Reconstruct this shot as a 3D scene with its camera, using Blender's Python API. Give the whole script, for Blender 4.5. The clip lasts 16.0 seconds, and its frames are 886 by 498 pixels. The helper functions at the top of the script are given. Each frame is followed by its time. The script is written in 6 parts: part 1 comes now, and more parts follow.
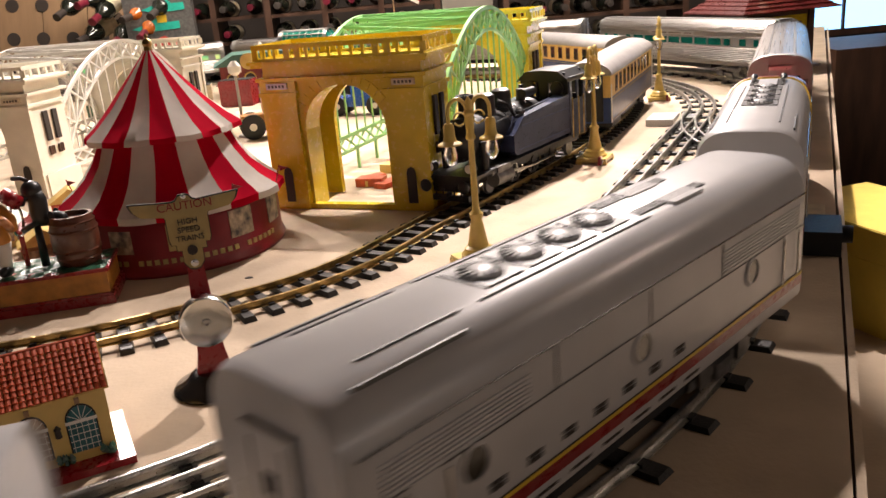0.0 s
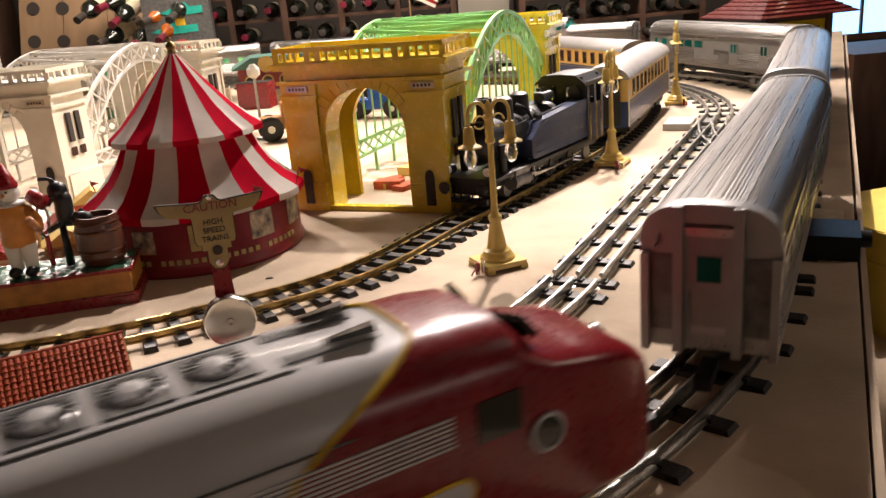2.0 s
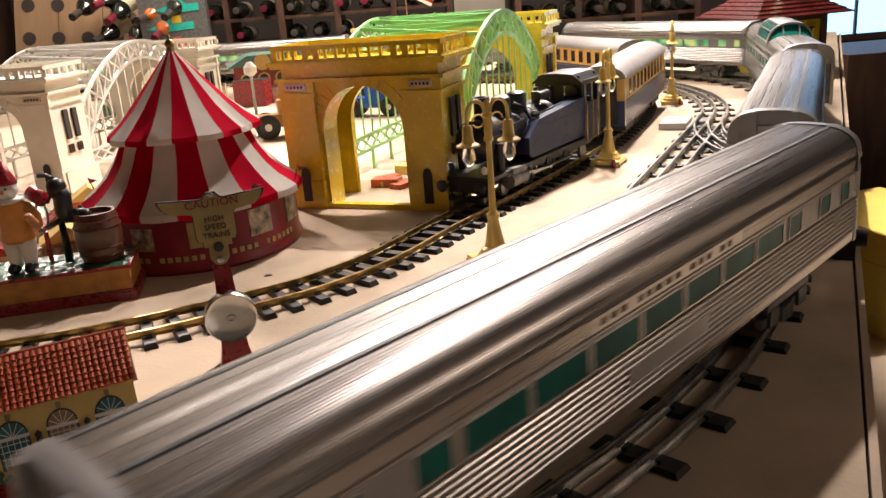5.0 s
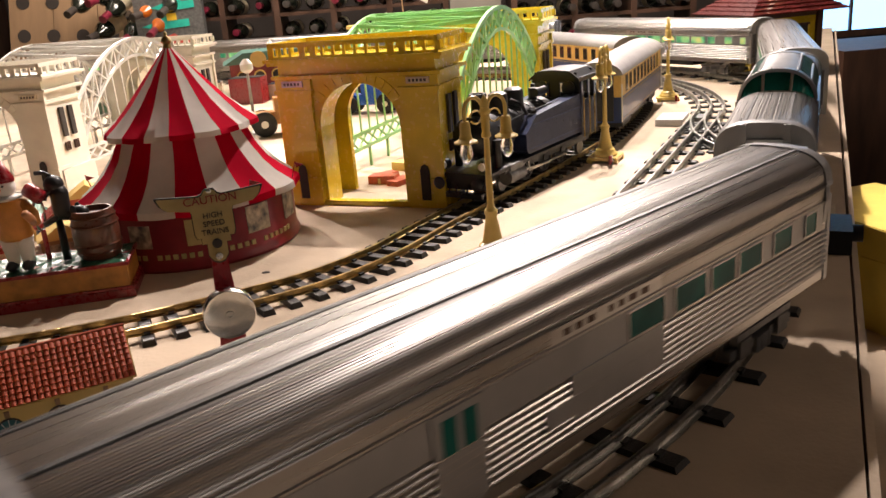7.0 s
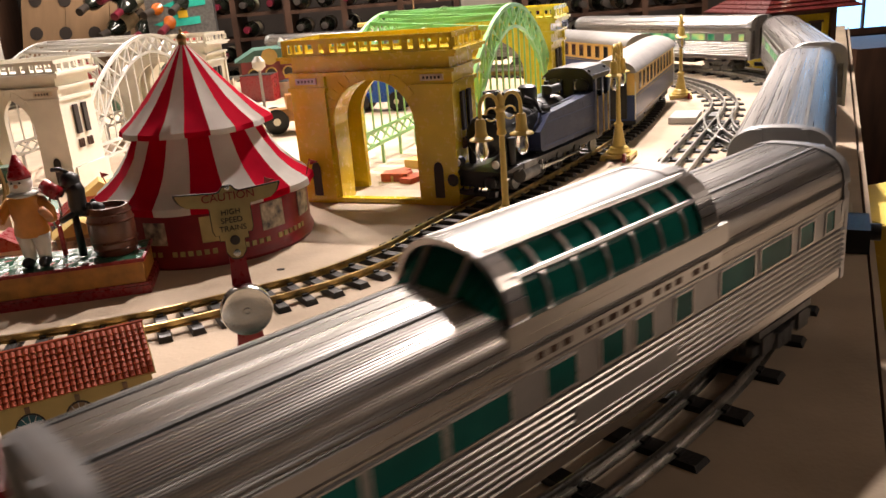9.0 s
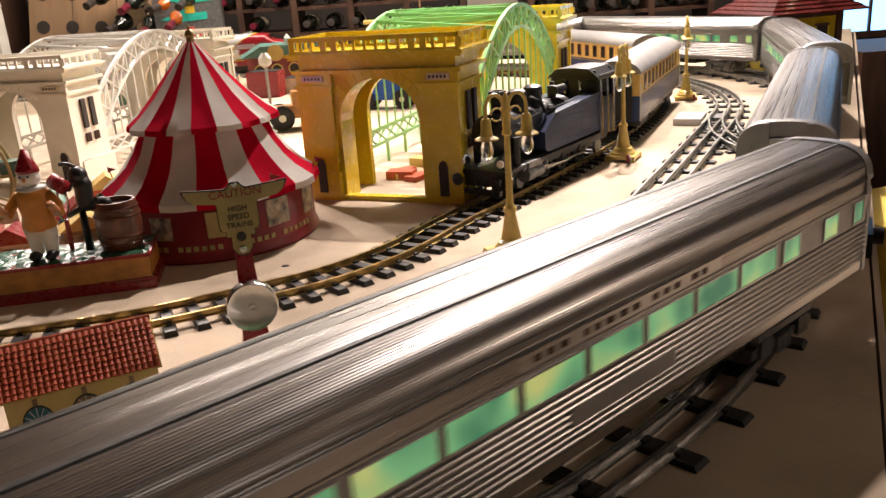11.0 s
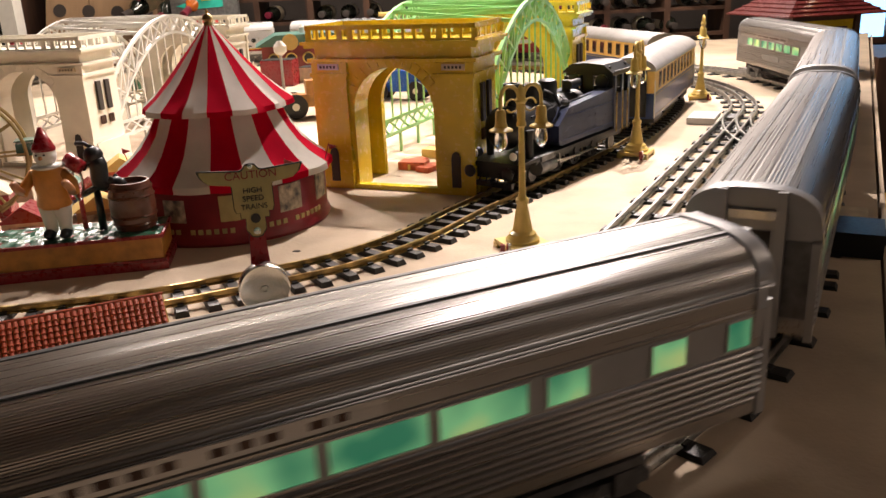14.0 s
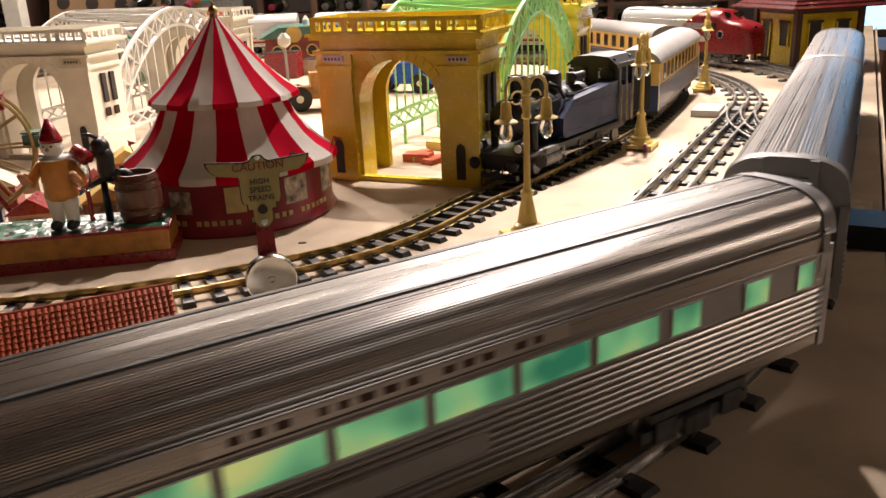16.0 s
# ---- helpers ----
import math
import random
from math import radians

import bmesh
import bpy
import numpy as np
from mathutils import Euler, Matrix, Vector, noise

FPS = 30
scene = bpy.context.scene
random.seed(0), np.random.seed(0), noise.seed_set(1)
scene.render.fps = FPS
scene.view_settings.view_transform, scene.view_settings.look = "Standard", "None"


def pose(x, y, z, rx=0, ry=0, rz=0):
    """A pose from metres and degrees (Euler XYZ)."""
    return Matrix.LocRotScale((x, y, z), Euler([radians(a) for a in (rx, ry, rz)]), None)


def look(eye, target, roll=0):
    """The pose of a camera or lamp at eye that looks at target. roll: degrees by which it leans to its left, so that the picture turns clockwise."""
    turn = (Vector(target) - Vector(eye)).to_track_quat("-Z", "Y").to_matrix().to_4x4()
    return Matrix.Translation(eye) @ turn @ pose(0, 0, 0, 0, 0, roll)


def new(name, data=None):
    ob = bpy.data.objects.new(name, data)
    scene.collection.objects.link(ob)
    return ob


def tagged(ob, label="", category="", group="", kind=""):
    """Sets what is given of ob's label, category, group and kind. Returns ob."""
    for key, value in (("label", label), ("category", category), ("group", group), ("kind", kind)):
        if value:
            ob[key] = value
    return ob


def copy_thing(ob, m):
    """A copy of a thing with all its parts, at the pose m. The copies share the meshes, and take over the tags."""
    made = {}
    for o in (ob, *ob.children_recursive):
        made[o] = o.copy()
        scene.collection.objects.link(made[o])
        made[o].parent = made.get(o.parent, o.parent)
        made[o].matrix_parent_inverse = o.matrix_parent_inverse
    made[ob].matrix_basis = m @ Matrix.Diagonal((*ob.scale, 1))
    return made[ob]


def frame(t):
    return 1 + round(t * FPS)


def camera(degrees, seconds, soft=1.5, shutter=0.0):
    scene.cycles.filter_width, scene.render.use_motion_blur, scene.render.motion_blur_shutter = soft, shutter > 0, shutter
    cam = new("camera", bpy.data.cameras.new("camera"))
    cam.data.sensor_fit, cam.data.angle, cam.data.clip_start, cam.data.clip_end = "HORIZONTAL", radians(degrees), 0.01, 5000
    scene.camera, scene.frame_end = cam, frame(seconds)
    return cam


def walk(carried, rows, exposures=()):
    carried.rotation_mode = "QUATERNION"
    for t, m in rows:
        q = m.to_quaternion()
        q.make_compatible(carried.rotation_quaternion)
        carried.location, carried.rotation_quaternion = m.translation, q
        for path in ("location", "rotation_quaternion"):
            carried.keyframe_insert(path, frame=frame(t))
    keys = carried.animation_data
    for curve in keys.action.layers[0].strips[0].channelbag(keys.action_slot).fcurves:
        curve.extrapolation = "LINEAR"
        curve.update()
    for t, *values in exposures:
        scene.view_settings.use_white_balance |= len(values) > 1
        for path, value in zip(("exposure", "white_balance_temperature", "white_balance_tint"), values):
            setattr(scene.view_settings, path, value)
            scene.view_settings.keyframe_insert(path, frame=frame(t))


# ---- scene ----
cam = camera(56.5, 16.0, shutter=0.5)

PATH = [
    (0, (0.034, 0.01, 0.327), (0.067, 1.912, -0.291), -5.0),
    (0.5, (0.031, 0.01, 0.325), (0.068, 1.915, -0.283), -5.0),
    (1, (0.028, 0.01, 0.326), (0.054, 1.916, -0.28), -5.1),
    (1.5, (0.028, 0.007, 0.326), (0.043, 1.913, -0.281), -5.0),
    (2, (0.027, 0.002, 0.329), (0.029, 1.907, -0.279), -4.9),
    (2.5, (0.026, 0.002, 0.329), (0.026, 1.908, -0.278), -4.9),
    (3, (0.024, 0.0, 0.329), (0.023, 1.906, -0.278), -4.9),
    (3.5, (0.026, -0.003, 0.33), (0.025, 1.903, -0.278), -5.0),
    (4, (0.024, -0.003, 0.33), (0.029, 1.902, -0.279), -4.8),
    (6.5, (0.021, -0.002, 0.329), (0.044, 1.9, -0.288), -4.7),
    (7, (0.02, -0.004, 0.329), (0.044, 1.898, -0.29), -4.7),
    (7.5, (0.021, -0.008, 0.331), (0.041, 1.893, -0.29), -4.8),
    (8, (0.018, -0.008, 0.332), (0.031, 1.893, -0.288), -4.8),
    (8.5, (0.017, -0.008, 0.332), (0.023, 1.893, -0.29), -4.7),
    (9, (0.012, -0.003, 0.329), (0.016, 1.897, -0.293), -4.7),
    (11.5, (0.01, -0.011, 0.332), (0.001, 1.888, -0.295), -3.7),
    (12, (0.008, -0.014, 0.33), (-0.006, 1.886, -0.294), -3.2),
    (12.5, (0.007, -0.015, 0.328), (-0.008, 1.886, -0.294), -2.7),
    (13, (0.007, -0.013, 0.326), (-0.017, 1.887, -0.298), -2.7),
    (13.5, (0.007, -0.014, 0.326), (-0.015, 1.884, -0.302), -2.6),
    (14, (0.006, -0.013, 0.326), (-0.016, 1.883, -0.31), -2.6),
    (14.5, (0.004, -0.016, 0.327), (-0.018, 1.879, -0.313), -2.6),
    (15, (0.005, -0.017, 0.326), (-0.018, 1.877, -0.318), -2.5),
    (15.5, (0.005, -0.02, 0.329), (-0.024, 1.871, -0.32), -2.6),
    (16, (0.003, -0.017, 0.326), (-0.026, 1.873, -0.326), -2.6),
]
walk(cam, [(t, look(eye, target, roll)) for t, eye, target, roll in PATH])


# ---- light, world ----
world = bpy.data.worlds.new("room_world")
scene.world = world
world.use_nodes = True
world.node_tree.nodes["Background"].inputs[0].default_value = (0.9, 0.75, 0.6, 1)
world.node_tree.nodes["Background"].inputs[1].default_value = 0.02


def spot(eye, target, watts, degrees, colour=(1.0, 0.850, 0.790), size=0.03, blend=0.35):
    d = bpy.data.lights.new("track_spot", "SPOT")
    d.energy, d.color, d.spot_size, d.spot_blend, d.shadow_soft_size = watts, colour, radians(degrees), blend, size
    new("track_spot", d).matrix_world = look(eye, target)


# area lamps are unseen fills, not fixtures of the room
def area(eye, target, watts, sx, sy, colour):
    d = bpy.data.lights.new("ceiling_panel", "AREA")
    d.shape, d.size, d.size_y, d.energy, d.color = "RECTANGLE", sx, sy, watts, colour
    new("ceiling_panel", d).matrix_world = look(eye, target)


spot((0.62, 2.25, 1.55), (0.33, 1.70, 0), 240, 46, blend=0.45)
spot((0.40, 2.15, 1.55), (-0.32, 1.06, 0), 215, 54)
spot((-0.55, 2.05, 1.55), (-0.62, 1.30, 0), 55, 50)
spot((-1.2, 2.9, 1.5), (-0.9, 1.9, 0), 200, 60)
spot((1.28, 1.35, 1.5), (1.18, 1.05, -0.27), 150, 36)
spot((0.75, 3.3, 1.5), (0.38, 2.45, 0), 170, 66)
# low fill, added to brighten the train's near side
area((2.3, -1.3, 0.24), (0.3, 0.7, 0.10), 3, 1.3, 0.36, (1.0, 0.84, 0.74))
# overhead fill, added to lift the dim background
area((0.0, 3.3, 1.56), (0.0, 3.8, 0), 135, 2.6, 0.5, (1.0, 0.86, 0.74))
# fill from the right, added for highlights on the coach flutes
area((2.3, 0.6, 1.45), (0.3, 0.7, 0.05), 7.5, 0.5, 0.5, (1.0, 0.78, 0.64))


# ---- materials ----
def nodes_of(name):
    m = bpy.data.materials.new(name)
    m.use_nodes = True
    n, l = m.node_tree.nodes, m.node_tree.links
    return m, n, l, n["Principled BSDF"]


def mat(name, colour, rough=0.5, metal=0.0, vary=0.15, scale=40.0, bump=0.1, bump_scale=300.0, coat=0.0, dirt=None, stretch=None):
    """A painted, moulded or metal surface with tone variation at two scales, worn gloss and fine relief."""
    m, n, l, b = nodes_of(name)
    co = n.new("ShaderNodeTexCoord")
    mp = n.new("ShaderNodeMapping")
    l.new(co.outputs["Object"], mp.inputs[0])
    if stretch:
        mp.inputs["Scale"].default_value = stretch
    big, fine = n.new("ShaderNodeTexNoise"), n.new("ShaderNodeTexNoise")
    for t, s, d in ((big, scale, 4), (fine, bump_scale, 3)):
        t.inputs["Scale"].default_value, t.inputs["Detail"].default_value = s, d
        l.new(mp.outputs[0], t.inputs["Vector"])
    ramp = n.new("ShaderNodeValToRGB")
    ramp.color_ramp.elements[0].position, ramp.color_ramp.elements[1].position = 0.3, 0.7
    dark = dirt or tuple(c * (1 - vary) for c in colour)
    ramp.color_ramp.elements[0].color = (*dark, 1)
    ramp.color_ramp.elements[1].color = (*[min(1, c * (1 + vary * 0.5)) for c in colour], 1)
    l.new(big.outputs["Fac"], ramp.inputs[0])
    l.new(ramp.outputs[0], b.inputs["Base Color"])
    rr = n.new("ShaderNodeMapRange")
    rr.inputs["To Min"].default_value, rr.inputs["To Max"].default_value = max(0.02, rough - 0.1), min(1, rough + 0.12)
    l.new(fine.outputs["Fac"], rr.inputs["Value"])
    l.new(rr.outputs[0], b.inputs["Roughness"])
    b.inputs["Metallic"].default_value = metal
    b.inputs["Coat Weight"].default_value = coat
    if bump:
        bp = n.new("ShaderNodeBump")
        bp.inputs["Strength"].default_value, bp.inputs["Distance"].default_value = bump, 0.001
        l.new(fine.outputs["Fac"], bp.inputs["Height"])
        l.new(bp.outputs[0], b.inputs["Normal"])
    return m


def glow(name, colour, strength):
    m, n, l, b = nodes_of(name)
    b.inputs["Base Color"].default_value = (*colour, 1)
    b.inputs["Emission Color"].default_value = (*colour, 1)
    b.inputs["Emission Strength"].default_value = strength
    return m


def glass(name, colour, rough=0.03, ior=1.45):
    m, n, l, b = nodes_of(name)
    b.inputs["Base Color"].default_value = (*colour, 1)
    b.inputs["Roughness"].default_value, b.inputs["IOR"].default_value = rough, ior
    b.inputs["Transmission Weight"].default_value = 1.0
    return m


def lit_film():
    """Green window film lit from inside by small yellow bulbs: brighter and yellower in patches."""
    m, n, l, b = nodes_of("lit_green_window_film")
    co, no, ramp = n.new("ShaderNodeTexCoord"), n.new("ShaderNodeTexNoise"), n.new("ShaderNodeValToRGB")
    l.new(co.outputs["Object"], no.inputs["Vector"])
    no.inputs["Scale"].default_value, no.inputs["Detail"].default_value = 22, 1.5
    e = ramp.color_ramp.elements
    e[0].position, e[0].color = 0.32, (0.03, 0.22, 0.12, 1)
    e[1].position, e[1].color = 0.72, (0.78, 0.80, 0.26, 1)
    mid = ramp.color_ramp.elements.new(0.52)
    mid.color = (0.24, 0.62, 0.28, 1)
    l.new(no.outputs["Fac"], ramp.inputs[0])
    l.new(ramp.outputs[0], b.inputs["Base Color"])
    l.new(ramp.outputs[0], b.inputs["Emission Color"])
    b.inputs["Emission Strength"].default_value = 0.5
    b.inputs["Roughness"].default_value = 0.15
    return m


def cloth(name, colour):
    m = mat(name, colour, 0.9, 0, 0.10, 30, 0.4, 900)
    n, l = m.node_tree.nodes, m.node_tree.links
    b = n["Principled BSDF"]
    b.inputs["Specular IOR Level"].default_value = 0.08
    thin, mix = n.new("ShaderNodeBsdfTranslucent"), n.new("ShaderNodeMixShader")
    l.new(b.inputs["Base Color"].links[0].from_socket, thin.inputs["Color"])
    mix.inputs[0].default_value = 0.5
    l.new(b.outputs[0], mix.inputs[1])
    l.new(thin.outputs[0], mix.inputs[2])
    l.new(mix.outputs[0], n["Material Output"].inputs["Surface"])
    return m


def film(name, colour):
    """Tinted plastic glazing over a dark inside, weakly reflecting."""
    m = mat(name, colour, 0.16, 0, 0.55, 14, 0)
    m.node_tree.nodes["Principled BSDF"].inputs["Specular IOR Level"].default_value = 0.06
    return m


M = dict(
    table=mat("beige_homasote_board", (0.50, 0.40, 0.29), 0.9, 0, 0.22, 9, 0.5, 190),
    table_edge=mat("stained_wood_edge", (0.10, 0.055, 0.03), 0.6, 0, 0.3, 20, 0.2, 120, stretch=(1, 8, 8)),
    brass=mat("brass_rail", (0.46, 0.33, 0.13), 0.32, 1.0, 0.45, 60, 0.1, 400, dirt=(0.16, 0.11, 0.05)),
    tie=mat("black_plastic_tie", (0.022, 0.020, 0.018), 0.5, 0, 0.3, 60, 0.5, 500),
    steel=mat("tinplate_rail", (0.50, 0.49, 0.46), 0.3, 1.0, 0.35, 60, 0.1, 400),
    red=mat("crimson_enamel", (0.25, 0.008, 0.014), 0.28, 0, 0.2, 30, 0.05, 200, coat=0.15),
    tin_red=mat("tent_base_red_lithographed_tin", (0.21, 0.010, 0.018), 0.35, 0, 0.25, 25, 0.06, 200, coat=0.2),
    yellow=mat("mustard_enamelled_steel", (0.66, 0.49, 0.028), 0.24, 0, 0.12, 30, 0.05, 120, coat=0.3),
    # the bridge yellow lightened, with the far tower's strong light in the colour
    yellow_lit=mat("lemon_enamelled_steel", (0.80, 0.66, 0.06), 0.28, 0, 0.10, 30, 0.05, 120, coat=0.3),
    green=mat("mint_green_enamel", (0.30, 0.62, 0.25), 0.35, 0, 0.15, 40, 0.05, 200, coat=0.2),
    ivory=mat("ivory_enamelled_steel", (0.76, 0.72, 0.61), 0.4, 0, 0.08, 30, 0.05, 150, coat=0.2),
    silverwhite=mat("pale_silver_truss_paint", (0.66, 0.65, 0.60), 0.4, 0.1, 0.1, 40, 0.05, 200),
    lamp=mat("cream_yellow_lamp_paint", (0.62, 0.45, 0.12), 0.35, 0, 0.12, 60, 0.05, 300, coat=0.3),
    bulb=glass("milky_bulb_glass", (0.95, 0.92, 0.85), 0.25),
    black=mat("satin_black_paint", (0.010, 0.011, 0.013), 0.38, 0, 0.3, 60, 0.15, 300),
    blueblack=mat("dark_navy_tank_paint", (0.020, 0.030, 0.075), 0.3, 0, 0.25, 60, 0.1, 300, coat=0.2),
    blue=mat("royal_blue_coach_paint", (0.018, 0.045, 0.16), 0.3, 0, 0.15, 40, 0.05, 300, coat=0.3),
    cream=mat("cream_coach_paint", (0.70, 0.46, 0.13), 0.4, 0, 0.12, 60, 0.05, 300),
    grey_roof=mat("pale_grey_roof", (0.27, 0.26, 0.25), 0.5, 0, 0.12, 40, 0.1, 200),
    alu=mat("brushed_aluminium", (0.60, 0.59, 0.58), 0.30, 1.0, 0.10, 12, 0.12, 90, stretch=(0.05, 8, 8)),
    alu_flute=mat("fluted_aluminium", (0.45, 0.435, 0.42), 0.29, 1.0, 0.05, 12, 0.02, 90, stretch=(0.05, 8, 8)),
    alu_end=mat("grey_cast_end_paint", (0.42, 0.42, 0.42), 0.4, 0.6, 0.12, 30, 0.1, 200),
    silver=mat("silver_body_paint", (0.60, 0.60, 0.61), 0.36, 0.12, 0.06, 20, 0.04, 250, coat=0.15),
    stripe_y=mat("yellow_stripe_paint", (0.75, 0.50, 0.03), 0.4, 0, 0.1, 40, 0),
    dark=mat("dark_underframe", (0.018, 0.018, 0.020), 0.55, 0.2, 0.3, 80, 0.3, 300),
    truck=mat("grey_metal_truck", (0.20, 0.20, 0.20), 0.45, 0.7, 0.35, 80, 0.3, 300),
    green_win=film("green_tinted_window_film", (0.012, 0.17, 0.14)),
    lit_win=lit_film(),
    tent_white=cloth("white_cotton_duck", (0.80, 0.77, 0.72)),
    tent_red=cloth("red_cotton_duck", (0.62, 0.003, 0.032)),
    wood_dark=mat("dark_wood", (0.075, 0.035, 0.02), 0.55, 0, 0.4, 25, 0.3, 150, stretch=(1, 1, 0.15)),
    wood=mat("riddling_rack_wood", (0.30, 0.185, 0.10), 0.65, 0, 0.3, 12, 0.3, 150, stretch=(1, 1, 0.2)),
    barrel=mat("brown_barrel_paint", (0.11, 0.035, 0.018), 0.3, 0, 0.3, 40, 0.1, 200, coat=0.4),
    gold=mat("ochre_gold_paint", (0.46, 0.20, 0.035), 0.45, 0, 0.35, 60, 0.2, 300),
    leafgreen=mat("dark_green_paint", (0.03, 0.12, 0.07), 0.3, 0, 0.4, 60, 0.2, 300, coat=0.3),
    wall=mat("grey_painted_block_wall", (0.20, 0.18, 0.15), 0.9, 0, 0.2, 4, 0.4, 60),
    darkwall=mat("dark_basement_wall", (0.045, 0.035, 0.03), 0.9, 0, 0.3, 4, 0.4, 60),
    floor=mat("brown_floor", (0.09, 0.065, 0.05), 0.7, 0, 0.3, 3, 0.3, 80),
    ceiling=mat("dull_beige_ceiling", (0.24, 0.20, 0.17), 0.9, 0, 0.2, 3, 0.3, 60),
    bottle=mat("dark_bottle_glass", (0.012, 0.014, 0.010), 0.12, 0, 0.3, 10, 0, coat=0.5),
    bottle_red=mat("burgundy_foil", (0.16, 0.012, 0.03), 0.35, 0.2, 0.3, 30, 0),
    label=mat("cream_paper_label", (0.60, 0.52, 0.38), 0.8, 0, 0.2, 60, 0),
    white=mat("white_enamel", (0.75, 0.73, 0.68), 0.35, 0, 0.06, 40, 0.02, 300, coat=0.2),
    skin=mat("flesh_tone_enamel", (0.55, 0.25, 0.11), 0.4, 0, 0.15, 60, 0, coat=0.2),
    orange=mat("orange_enamel", (0.62, 0.26, 0.05), 0.4, 0, 0.2, 80, 0.1),
    rooftile=mat("orange_red_lithographed_tiles", (0.50, 0.085, 0.03), 0.42, 0, 0.3, 120, 0.05, coat=0.15),
    house=mat("butter_yellow_lithographed_tin", (0.66, 0.47, 0.15), 0.4, 0, 0.1, 40, 0.03),
    chrome=mat("spun_aluminium_bell", (0.70, 0.70, 0.68), 0.22, 1.0, 0.1, 30, 0.05, 200),
    dome_glass=film("green_tinted_dome_glass", (0.014, 0.19, 0.15)),
    warm_win=glow("warm_lit_end_window", (1.0, 0.62, 0.25), 0.9),
    window=glow("blue_daylight", (0.30, 0.60, 1.0), 2.6),
    depot_roof=mat("maroon_depot_roof", (0.12, 0.016, 0.014), 0.28, 0, 0.2, 40, 0.1, coat=0.3),
    teal=mat("teal_enamel", (0.02, 0.42, 0.33), 0.4, 0, 0.2, 40, 0),
    carblue=mat("bright_blue_enamel", (0.02, 0.12, 0.60), 0.25, 0, 0.1, 40, 0, coat=0.5),
    ink=mat("dark_print", (0.03, 0.022, 0.018), 0.6, 0, 0.1, 40, 0),
    printgold=mat("gold_print", (0.40, 0.31, 0.12), 0.5, 0, 0.2, 60, 0),
    picture=mat("printed_poster_panel", (0.40, 0.33, 0.24), 0.5, 0, 0.75, 90, 0, dirt=(0.05, 0.05, 0.06)),
    base_dark=mat("black_japanned_base", (0.02, 0.02, 0.021), 0.22, 0.3, 0.3, 40, 0.02, coat=0.4),
    card_yellow=mat("yellow_card_box", (0.72, 0.55, 0.10), 0.7, 0, 0.1, 20, 0.05),
)


# ---- mesh helpers ----
def part(name, bm, material, parent=None, label="", smooth=False, bevel=0.0):
    """Links a bmesh as one mesh object, under a thing or a part."""
    if bevel:
        bmesh.ops.bevel(bm, geom=[e for e in bm.edges if len(e.link_faces) == 2 and e.calc_face_angle(0) > 0.6], offset=bevel, segments=2, affect="EDGES")
    me = bpy.data.meshes.new(name)
    bm.normal_update()
    bm.to_mesh(me)
    bm.free()
    me.materials.append(M[material] if isinstance(material, str) else material)
    if smooth:
        me.polygons.foreach_set("use_smooth", [True] * len(me.polygons))
        me.set_sharp_from_angle(angle=radians(38))
    ob = new(name, me)
    ob.parent = parent
    if label:
        ob["label"] = label
    return ob


def again(ob, m, parent=None):
    """One more object on the same mesh."""
    c = new(ob.name.split(".")[0], ob.data)
    c.parent = parent or ob.parent
    c.matrix_basis = m
    return c


def thing(name, label, category, m=None, group="", kind=""):
    ob = new(name)
    ob.empty_display_size = 0.05
    if m is not None:
        ob.matrix_basis = m
    return tagged(ob, label, category, group, kind)


def box(bm, x0, y0, z0, x1, y1, z1, m=None):
    vs = [bm.verts.new((x, y, z)) for z in (z0, z1) for x, y in ((x0, y0), (x1, y0), (x1, y1), (x0, y1))]
    if m is not None:
        for v in vs:
            v.co = m @ v.co
    for f in ((3, 2, 1, 0), (4, 5, 6, 7), (0, 1, 5, 4), (1, 2, 6, 5), (2, 3, 7, 6), (3, 0, 4, 7)):
        bm.faces.new([vs[i] for i in f])
    return bm


def lathe(bm, profile, n=24, m=None, sx=1.0, sy=1.0, close=True):
    """profile: (radius, z) from the bottom to the top."""
    rings = []
    for r, z in profile:
        ring = []
        for i in range(n):
            a = 2 * math.pi * i / n
            co = Vector((r * math.cos(a) * sx, r * math.sin(a) * sy, z))
            ring.append(bm.verts.new(m @ co if m is not None else co))
        rings.append(ring)
    for a, b in zip(rings, rings[1:]):
        for i in range(n):
            j = (i + 1) % n
            bm.faces.new((a[i], a[j], b[j], b[i]))
    if close:
        bm.faces.new(rings[0][::-1])
        bm.faces.new(rings[-1])
    return bm


def rod(bm, p, q, r, n=8, r2=None):
    p, q = Vector(p), Vector(q)
    m = Matrix.Translation(p) @ (q - p).to_track_quat("Z", "Y").to_matrix().to_4x4()
    return lathe(bm, [(r, 0), (r if r2 is None else r2, (q - p).length)], n, m)


def tube(bm, pts, r, n=8):
    """A round tube along a polyline."""
    pts = [Vector(p) for p in pts]
    rings = []
    for i, p in enumerate(pts):
        d = (pts[min(i + 1, len(pts) - 1)] - pts[max(i - 1, 0)]).normalized()
        q = d.to_track_quat("Z", "Y")
        rings.append([bm.verts.new(p + q @ Vector((r * math.cos(2 * math.pi * k / n), r * math.sin(2 * math.pi * k / n), 0))) for k in range(n)])
    for a, b in zip(rings, rings[1:]):
        # the seam follows the nearest vertex
        s = min(range(n), key=lambda k: (b[k].co - a[0].co).length)
        for k in range(n):
            bm.faces.new((a[k], a[(k + 1) % n], b[(k + 1 + s) % n], b[(k + s) % n]))
    bm.faces.new(rings[0][::-1])
    bm.faces.new(rings[-1])
    return bm


